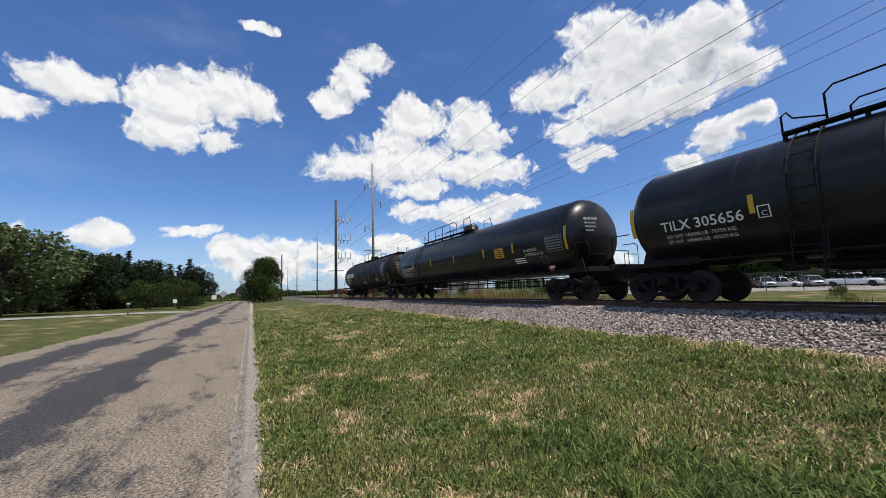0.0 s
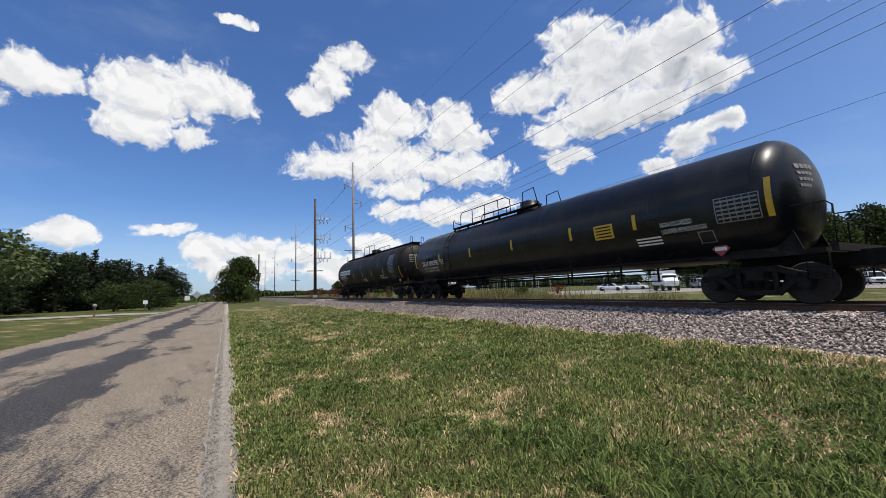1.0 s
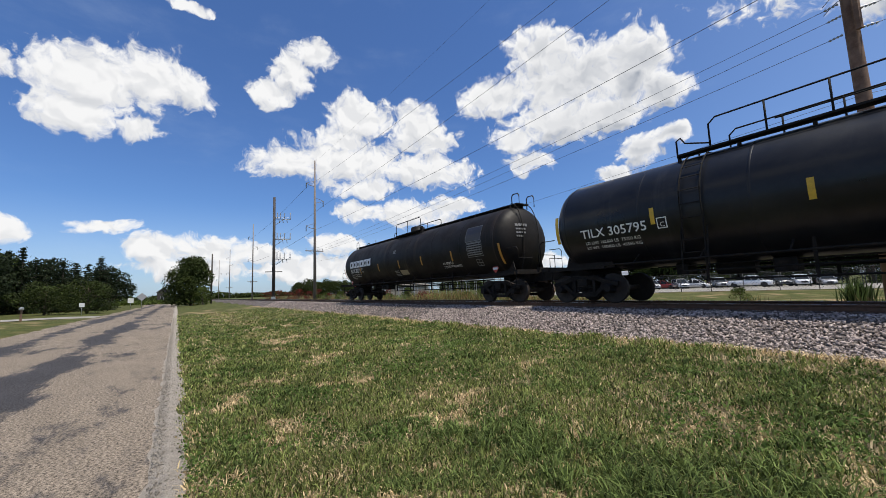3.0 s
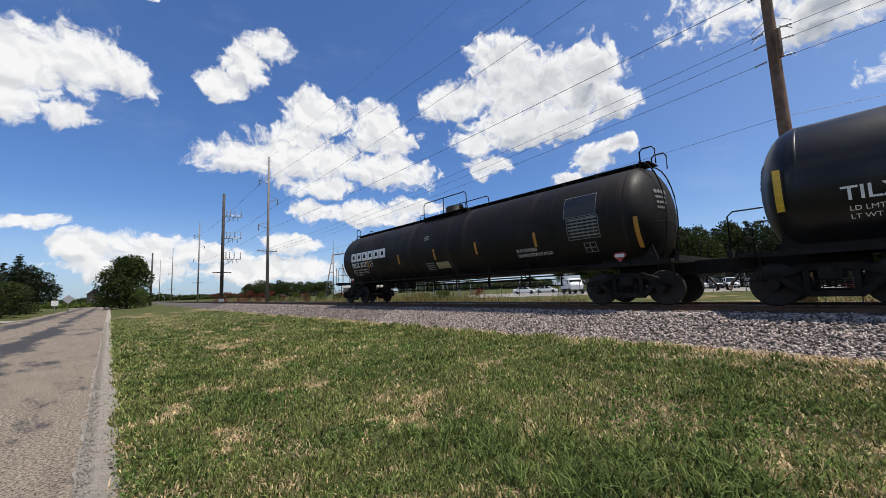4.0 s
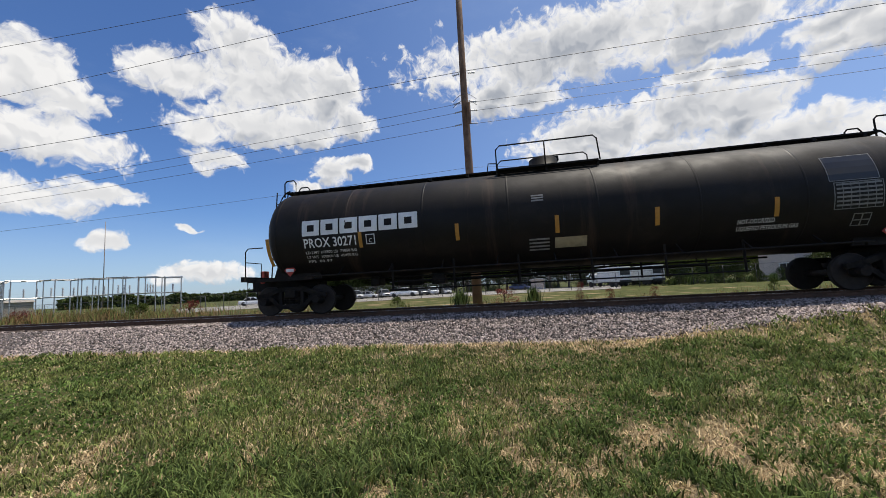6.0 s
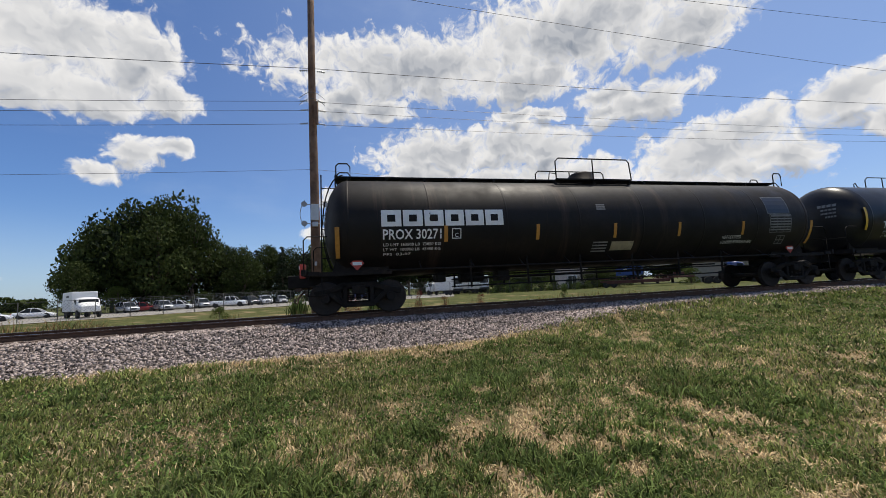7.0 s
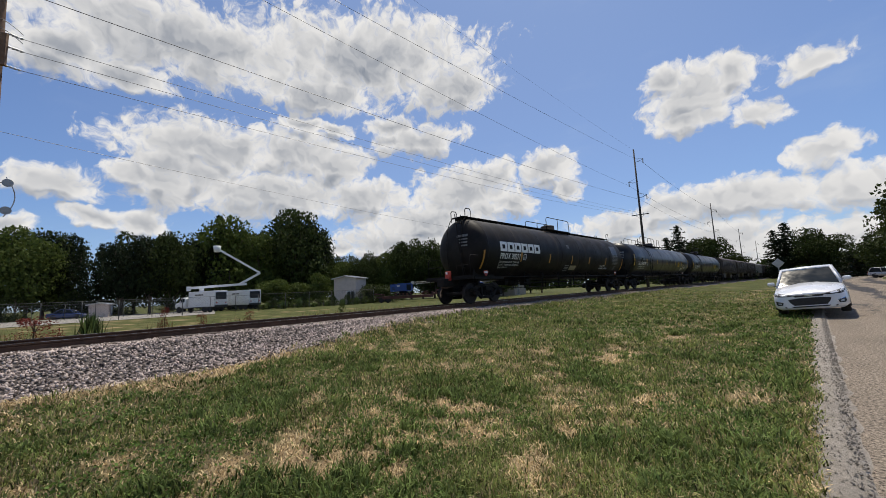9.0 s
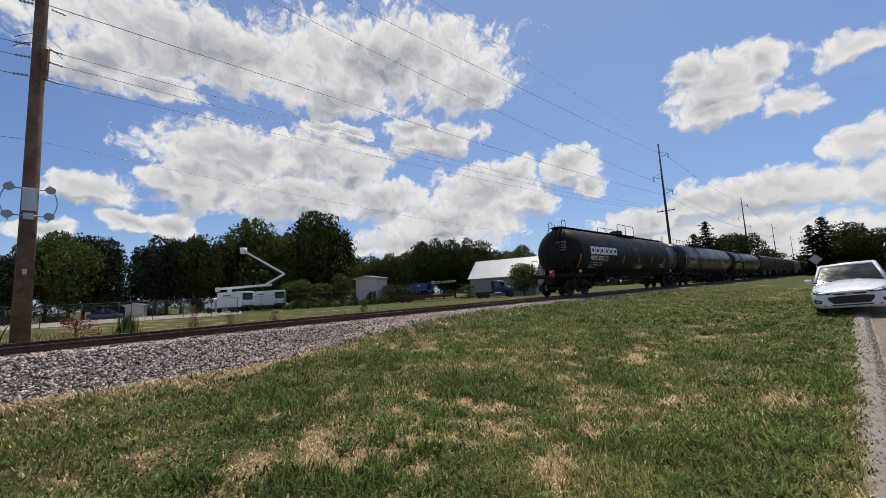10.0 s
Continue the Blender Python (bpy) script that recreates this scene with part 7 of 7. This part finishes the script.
rod(bm, [(x, y, 0), (x, y, 17.4)], 0.1, 6, 0.05)
tagged(part("lightning_mast", flush(bm), M_STEELPOLE), "slim grey lightning mast in the substation", "mast")

# plants right behind the track
for az, r, kind, h, w, lab in ((55.5, 24, "blades", 1.45, 1.5, "clump of tall grass-like leaves behind the track"), (62.0, 23.5, "sumac", 1.35, 1.9, "red-leaved sumac bush behind the track"), (66.2, 23, "blades", 1.45, 1.2, "clump of tall grass-like leaves behind the track"),
                               (72.8, 26, "sumac", 1.5, 0.6, "brown seeded weed behind the track"), (46.0, 27, "pale_shrub", 1.0, 1.1, "green weeds behind the track"), (82, 30, "sumac", 0.9, 0.7, "brown weed behind the track"), (94, 35, "pale_shrub", 0.9, 0.7, "green weed behind the track"), (76.5, 29, "sumac", 0.9, 0.7, "brown weed behind the track")):
    plant(kind, az, r, h, w, lab, "weeds", "trackside weeds", name="weed_clump")
plant("shrub", 98.1, 73, 3.4, 8, "thick green hedge at the fence's end", "hedge", name="hedge")
plant("shrub", 100.9, 74, 3, 7, "thick green hedge behind the trailer", "hedge", name="hedge")

for k in range(22):
    az = 83.5 + k * 0.66
    plant(("pale_shrub", "blades", "shrub")[k % 3], az, 65.5 + 1.5 * (k % 2), 0.8 + 0.25 * (k * 7 % 5), 1.5, "pale weeds along the screened fence", "weeds", "weeds along the fence", name="weed_clump")
for az, r, h, w in ((85.0, 75, 5.2, 6.0), (88.4, 75, 4.4, 6), (91.0, 75, 6.2, 4.5), (97.5, 73, 2.9, 5), (99.8, 72, 2.6, 6)):
    plant("maple" if h > 4 else "shrub", az, r + 2, h, w, "leafy brush grown over the screened fence", "bush", "brush behind the fence", name="bush")
plant("maple", 117.8, 72, 6.0, 5.5, "light green leafy tree in front of the barn", "tree", name="tree")
plant("pale_shrub", 109.6, 73, 2.6, 4, "green scrub beside the trailer", "bush", name="bush")

# ---- houses, signs and verge along the road ----
M_BRICK = material("brown_brick_house", (0.16, 0.10, 0.075), 0.85, 0, 0.25, 3.0)
M_SHINGLE = material("dark_shingles", (0.07, 0.062, 0.056), 0.9, 0, 0.25, 3.0)
M_SIGNBACK = material("bare_sign_back", (0.42, 0.42, 0.42), 0.5, 0.5, 0.1, 4.0)
building("house", pose(*at_bearing(156.4, 165), 0.3, 0, 0, 270 - 155.7 + 95), 9, 12, 3.4, 3.4, M_BRICK, M_SHINGLE, "brown house with a steep shingle roof and a porch behind trees", (("f", 0, 4.8, 1.2, 1.3, "window"), ("f", 2.2, 1.8, 1.4, 1.4, "window"), ("f", -2.2, 1.8, 1.4, 1.4, "window"), ("r", 0, 1.8, 2.0, 1.4, "window")), "house")
building("house", pose(*at_bearing(163, 140), 0.3, 0, 0, 270 - 163 + 88), 9, 14, 3.2, 3.0, M_BRICK, M_SHINGLE, "long brown house behind a lawn", (("f", 1.5, 1.8, 1.4, 1.4, "window"), ("f", -1.5, 1.8, 1.4, 1.4, "window"), ("r", 2, 1.8, 2.0, 1.4, "window")), "house")
motor_car("suv", PAINTS["silver"], stand(158.6, 95, 70), "silver sport utility car in a driveway by the houses", "cars by the houses")
motor_car("pickup", PAINTS["white"], stand(164.4, 90, 70), "white pickup truck in a driveway by the houses", "cars by the houses")


def road_sign(az, r, size, height, face, label, diamond=True):
    x, y = at_bearing(az, r)
    ob = thing("road_sign", pose(x, y, gz(x, y), 0, 0, 90 - az), label, "road sign")
    bm = bmesh.new()
    rod(bm, [(0, 0, -0.2), (0, 0, height + size * 0.5)], 0.035, 6)
    part("post", flush(bm), M_GALV, ob)
    bm = bmesh.new()
    box(bm, -0.05, 0, height, 0.02, size, size, Matrix.Translation((0, 0, height)) @ Matrix.Rotation(math.radians(45 if diamond else 0), 4, "X") @ Matrix.Translation((0, 0, -height)), 0.004)
    part("sign_plate", flush(bm), face, ob)
    return ob


road_sign(150.5, 56, 0.78, 2.7, M_SIGNBACK, "diamond road sign seen from its grey back")
road_sign(151.0, 58, 0.5, 1.8, M_SIGNBACK, "small square road sign seen from its back", False)
road_sign(-30.2, 92, 1.1, 2.3, M_SIGNBACK, "diamond road sign seen from its grey back by the bend")
road_sign(-31.2, 95, 0.9, 1.6, M_TRUCKWHITE, "small white sign by the road bend", False)
road_sign(-35.3, 66, 0.5, 1.2, M_TRUCKWHITE, "small white sign on a dark post by the driveway", False)

# driveway and mailbox across the road
bm = bmesh.new()
rows = []
for k in range(14):
    rows.append([])
    for s in (-57.0 - 0.2 * k, -51.5 + 0.05 * k):
        x, y = EDGE.at(s, ROAD_W - 0.3 + 3.2 * k)
        rows[-1].append(bm.verts.new((float(x), float(y), gz(float(x), float(y)) + 0.05 if k else 0.03)))
for a, b in zip(rows, rows[1:]):
    bm.faces.new((a[0], a[1], b[1], b[0]))
flush(bm)
if sum(f.normal.z for f in bm.faces) < 0:
    bmesh.ops.reverse_faces(bm, faces=bm.faces)
tagged(part("driveway", bm, M_YARD), "pale gravel driveway joining the road", "driveway", kind="structure")
x, y = at_bearing(-39.7, 52)
ob = thing("mailbox", pose(x, y, gz(x, y), 0, 0, 30), "grey post with a pale mailbox beside the driveway", "mailbox")
bm = bmesh.new()
box(bm, 0, 0, 0.5, 0.14, 0.14, 1.1, None, 0.01)
part("post", flush(bm), M_POLE, ob)
bm = bmesh.new()
box(bm, 0, 0, 1.15, 0.3, 0.45, 0.26, None, 0.08)
part("box", flush(bm), M_GALV, ob)
building("farm_building", pose(*at_bearing(-28.1, 190), 0, 0, 0, 24), 4, 6, 4.5, 1.8, M_DARKPOLE, M_SHINGLE, "small dark farm building behind a roadside tree", (("f", 0, 1.5, 1.6, 2.4, "door"),), "barn")

# crumbled pale stones along the road's edge
def verge_stones():
    rg = np.random.RandomState(9)
    n = 9000
    s = rg.uniform(-40, 30, n)
    q = 0.10 - np.abs(rg.normal(size=n)) * 0.12
    x, y = EDGE.at(s, q)
    base = np.array([(1, 0, 0), (-1, 0, 0), (0, 1, 0), (0, -1, 0), (0, 0, 1), (0, 0, -1)], float)
    tri = np.array([(0, 2, 4), (2, 1, 4), (1, 3, 4), (3, 0, 4), (2, 0, 5), (1, 2, 5), (3, 1, 5), (0, 3, 5)])
    size = rg.uniform(0.006, 0.018, n)
    v = base[None] * rg.uniform(0.6, 1.2, (n, 6, 1)) + rg.uniform(-0.3, 0.3, (n, 6, 3))
    v = v * size[:, None, None] + np.stack([x, y, 0.015 + rise(s) + size * 0.3], -1)[:, None]
    f = (tri[None] + 6 * np.arange(n)[:, None, None]).reshape(-1, 3)
    me = bpy.data.meshes.new("verge_stones")
    me.from_pydata(v.reshape(-1, 3).tolist(), [], f.tolist())
    me.materials.append(M_GRAVEL)
    return tagged(new("verge_stones", me), "loose pale chippings along the road edge", "gravel", kind="stuff")


verge_stones()

# ---- the rest of the train, far ahead ----
M_HOPPER = material("brown_hopper_paint", (0.075, 0.06, 0.05), 0.7, 0, 0.25, 1.0)
M_GREYCAR = material("pale_grey_hopper_paint", (0.25, 0.24, 0.22), 0.7, 0, 0.2, 1.0)


def hopper_car(label, paint, half=7.4):
    car = thing("hopper_car", Matrix(), label, "rail hopper car", "hopper cars of the train")
    bm = bmesh.new()
    rows = []
    for x in (-half, -half + 0.25, half - 0.25, half):
        zb = 2.2 if abs(x) == half else 1.3
        rows.append([(x, -1.4, zb), (x, -1.45, 2.4), (x, -1.45, 3.5), (x, -1.0, 3.9), (x, 1.0, 3.9), (x, 1.45, 3.5), (x, 1.45, 2.4), (x, 1.4, zb)])
    part("hopper_body", loft(bm, rows), paint, car)
    for sx in (-1, 1):
        for x in np.arange(0.6, half, 1.1):
            for y in (-1.47, 1.47):
                bm = bmesh.new()
                box(bm, sx * float(x), y, 2.5, 0.1, 0.08, 2.2)
                part("side_rib", flush(bm), paint, car)
        bm = bmesh.new()
        outline(bm, [(sx * 1.2, 1.4), (sx * 5.0, 1.4), (sx * 3.8, 0.5), (sx * 2.6, 0.5)], 2.0, "y", -1.0)
        part("discharge_chute", flush(bm), paint, car)
        bm = bmesh.new()
        box(bm, sx * (half + 0.2), 0, 1.05, 0.9, 2.6, 0.3)
        rod(bm, [(sx * (half + 0.4), -1.2, 1.1), (sx * (half + 0.4), -1.2, 3.6)], 0.03, 5)
        rod(bm, [(sx * (half + 0.4), -0.8, 1.1), (sx * (half + 0.4), -0.8, 3.6)], 0.03, 5)
        part("end_platform", flush(bm), M_IRON, car)
        add_truck(car, sx * (half - 1.2))
    bm = bmesh.new()
    box(bm, 0, 0, 3.98, 2 * half, 0.7, 0.06)
    part("running_board", flush(bm), M_IRON, car)
    return car


for k, (paint, lab) in enumerate(((M_HOPPER, "dark brown covered hopper car with ribbed sides"), (M_HOPPER, "dark brown covered hopper car with ribbed sides"), (M_HOPPER, "dark brown covered hopper car with ribbed sides"),
                                  (M_GREYCAR, "pale grey covered hopper car with ribbed sides"), (M_HOPPER, "dark brown covered hopper car far ahead"), (M_HOPPER, "dark brown covered hopper car far ahead"), (M_HOPPER, "dark brown covered hopper car far ahead"))):
    TRAIN.append((hopper_car(lab, paint), 61.6 + 16.4 * k))

# ---- ties ----
bm = bmesh.new()
box(bm, 0, 0, 0, 0.22, 2.55, 0.16, None, 0.012)
me = bpy.data.meshes.new("tie")
bm.to_mesh(me)
bm.free()
me.materials.append(M_TIE)
for k in range(280):
    s = -62 + k * 0.48
    x, y = TRACK.at(s)
    o = new("tie", me)
    o.parent = railway
    o.matrix_basis = pose(float(x), float(y), BED_Z - 0.035 + rnd.uniform(-0.012, 0.012), 0, 0, TRACK.angle(s) + rnd.uniform(-1, 1))

# ---- grass ----
M_BLADE = leafy("grass_blades", (0.195, 0.225, 0.068), 0.85, 0.35)
M_STRAW = leafy("dry_grass_blades", (0.54, 0.42, 0.24), 0.6, 0.2)
M_RUSSET = leafy("russet_weed_stalks", (0.30, 0.185, 0.085), 0.7, 0.2)
M_CLOVER = leafy("clover_leaves", (0.105, 0.165, 0.038), 0.65, 0.3)
M_TUFT = leafy("coarse_green_grass", (0.135, 0.18, 0.052), 0.75, 0.3)


def blade_mesh(name, x, y, z, h, w, lean, rg, mat):
    """Grass: each blade two bent triangles' worth of quad and tip."""
    n = len(x)
    a = rg.uniform(0, 6.283, n)
    dx, dy = np.cos(a), np.sin(a)
    b = rg.uniform(0, 6.283, n)
    lx, ly = np.cos(b) * lean * h, np.sin(b) * lean * h
    p = np.zeros((n, 5, 3))
    p[:, 0] = np.column_stack([x - dx * w, y - dy * w, z - 0.01])
    p[:, 1] = np.column_stack([x + dx * w, y + dy * w, z - 0.01])
    p[:, 2] = np.column_stack([x + dx * w * 0.7 + lx * 0.4, y + dy * w * 0.7 + ly * 0.4, z + h * 0.6])
    p[:, 3] = np.column_stack([x - dx * w * 0.7 + lx * 0.4, y - dy * w * 0.7 + ly * 0.4, z + h * 0.6])
    p[:, 4] = np.column_stack([x + lx, y + ly, z + h * (1 - 0.25 * lean)])
    k = np.arange(n)[:, None] * 5
    loops = np.concatenate([k + [[0, 1, 2, 3]], k + [[3, 2, 4]]], 1).reshape(-1)
    starts = (np.arange(n)[:, None] * 7 + [[0, 4]]).reshape(-1)
    me = bpy.data.meshes.new(name)
    me.vertices.add(5 * n)
    me.vertices.foreach_set("co", p.reshape(-1))
    me.loops.add(7 * n)
    me.loops.foreach_set("vertex_index", loops)
    me.polygons.add(2 * n)
    me.polygons.foreach_set("loop_start", starts)
    me.update(calc_edges=True)
    me.materials.append(mat)
    return me


def build_grass():
    rg = np.random.RandomState(21)
    n = 700000
    az = np.radians(rg.uniform(-28.5, 154.8, n))
    r = 1.8 * (46 / 1.8) ** rg.rand(n)
    x, y = r * np.sin(az), r * np.cos(az)
    v = chunked(lambda a, b: EDGE.across(a, b)[1], x, y)
    st = chunked(lambda a, b: TRACK.across(a, b)[0], x, y)
    q = chunked(lambda a, b: TRACK.across(a, b)[1], x, y) - toe_at(st) + TOE
    ok = (v < -0.10 - 0.12 * rg.rand(n)) & (q > TOE - 0.05 + 0.35 * rg.rand(n))
    x, y, r, q, sk = x[ok], y[ok], r[ok], q[ok], st[ok]
    z = chunked(ground_z, x, y) + (patch_noise(x, y, 0.5, 1) - 0.5) * 0.05
    dry = chunked(dryness, x, y)
    m = len(x)
    tuft = patch_noise(x, y, 0.45, 31)
    lush = patch_noise(x, y, 1.4, 32)
    h = (0.03 + 0.15 * (tuft * lush) ** 1.5 + 0.06 * rg.rand(m) ** 3) * (1 + 0.9 * np.exp(-((q - TOE - 0.5) / 0.5) ** 2))
    w = np.clip(0.0034 + 0.00075 * r, 0.003, 0.026) * rg.uniform(0.5, 1.5, m)
    lean = rg.uniform(0.15, 1.25, m)
    straw = rg.rand(m) < np.clip(dry * 0.75 + 0.09 + 0.30 * smooth01((sk + 9) / 9) * (1 - 0.5 * smooth01((sk - 6) / 8)), 0, 0.92)
    clover = (~straw) & (patch_noise(x, y, 1.1, 33) * 0.6 + patch_noise(x, y, 0.4, 34) * 0.4 > 0.60)
    keep = (rg.rand(m) < 1 - 0.4 * dry)
    h = np.where(straw, h * 0.75, h)
    lean = np.where(straw & (dry > 0.5), lean + 0.7, lean)
    for nm, mask, mat, lab in (("grass", keep & ~straw & ~clover, M_BLADE, "short green mown grass of the verge"), ("dry_grass", keep & straw, M_STRAW, "straw-coloured dry grass in patches"), ("clover", keep & clover, M_CLOVER, "darker green clover among the grass")):
        k = np.where(mask)[0]
        if nm == "clover":
            k = k[rg.rand(len(k)) < 0.55]
        if nm == "clover":
            me = quads_mesh(nm, np.column_stack([x[k], y[k], z[k] + 0.02 + 0.035 * rg.rand(len(k))]), np.clip(0.014 + 0.0015 * r[k], 0, 0.04) * rg.uniform(0.6, 1.3, len(k)), rg, mat, aspect=0.9)
        else:
            me = blade_mesh(nm, x[k], y[k], z[k], h[k], w[k], lean[k], rg, mat)
        tagged(new(nm, me), lab, "grass", kind="stuff")


build_grass()


def grass_tufts():
    """Coarse darker tufts of broader blades that stand out of the mown turf."""
    rg = np.random.RandomState(55)
    n = 16000
    az = np.radians(rg.uniform(-28, 154, n))
    r = 1.9 * (26 / 1.9) ** rg.rand(n)
    x, y = r * np.sin(az), r * np.cos(az)
    v = EDGE.across(x, y)[1] if n < 3000 else chunked(lambda a, b: EDGE.across(a, b)[1], x, y)
    q = chunked(lambda a, b: TRACK.across(a, b)[1] - toe_at(TRACK.across(a, b)[0]), x, y)
    c = patch_noise(x, y, 0.9, 56) * 0.6 + patch_noise(x, y, 0.3, 57) * 0.4
    ok = (v < -0.35) & (q > 0.1) & (c > 0.45) & (chunked(dryness, x, y) < 0.6)
    x, y, r, c = x[ok], y[ok], r[ok], c[ok]
    per = 16
    m = len(x) * per
    spread = (0.035 + 0.03 * rg.rand(len(x))).repeat(per)
    xx = x.repeat(per) + rg.normal(size=m) * spread
    yy = y.repeat(per) + rg.normal(size=m) * spread
    h = ((0.06 + 0.13 * rg.rand(len(x)) * np.clip((c - 0.4) * 3, 0.2, 1.2)).repeat(per)) * rg.uniform(0.6, 1.15, m)
    w = np.clip(0.0048 + 0.0009 * r.repeat(per), 0, 0.018) * rg.uniform(0.7, 1.4, m)
    z = chunked(ground_z, xx, yy) + (patch_noise(xx, yy, 0.5, 1) - 0.5) * 0.05
    me = blade_mesh("grass_tufts", xx, yy, z, h, w, rg.uniform(0.3, 1.3, m), rg, M_TUFT)
    tagged(new("grass_tufts", me), "coarse dark green grass tufts in the mown verge", "grass", kind="stuff")


grass_tufts()


def tall_weeds():
    """Dry and green stalks on the far side of the railway."""
    rg = np.random.RandomState(77)
    n = 44000
    s = np.where(rg.rand(n) < 0.75, rg.uniform(-70, -6, n), rg.uniform(-6, 34, n))
    q = -rg.uniform(4.2, 9.5, n)
    x, y = TRACK.at(s, q)
    z = chunked(ground_z, x, y)
    clump = patch_noise(x, y, 1.8, 78) * 0.6 + patch_noise(x, y, 0.6, 79) * 0.4
    keep = clump > np.where(s < -6, 0.38, 0.58)
    tall = (0.38 + 1.0 * (clump - 0.38)) * rg.uniform(0.5, 1.2, n) * (1 + 0.9 * np.exp(-((s + 26) / 14) ** 2))
    for nm, mask, mat, lab in (("tall_weeds", keep & (rg.rand(n) < 0.55), M_RUSSET, "tan dry weed stalks behind the railway"), ("tall_grass", keep & (rg.rand(n) < 0.5), M_BLADE, "tall green weeds behind the railway")):
        k = np.where(mask)[0]
        me = blade_mesh(nm, x[k], y[k], z[k], tall[k], rg.uniform(0.008, 0.02, len(k)), rg.uniform(0.05, 0.5, len(k)), rg, mat)
        tagged(new(nm, me), lab, "weeds", kind="stuff")


tall_weeds()

motions()
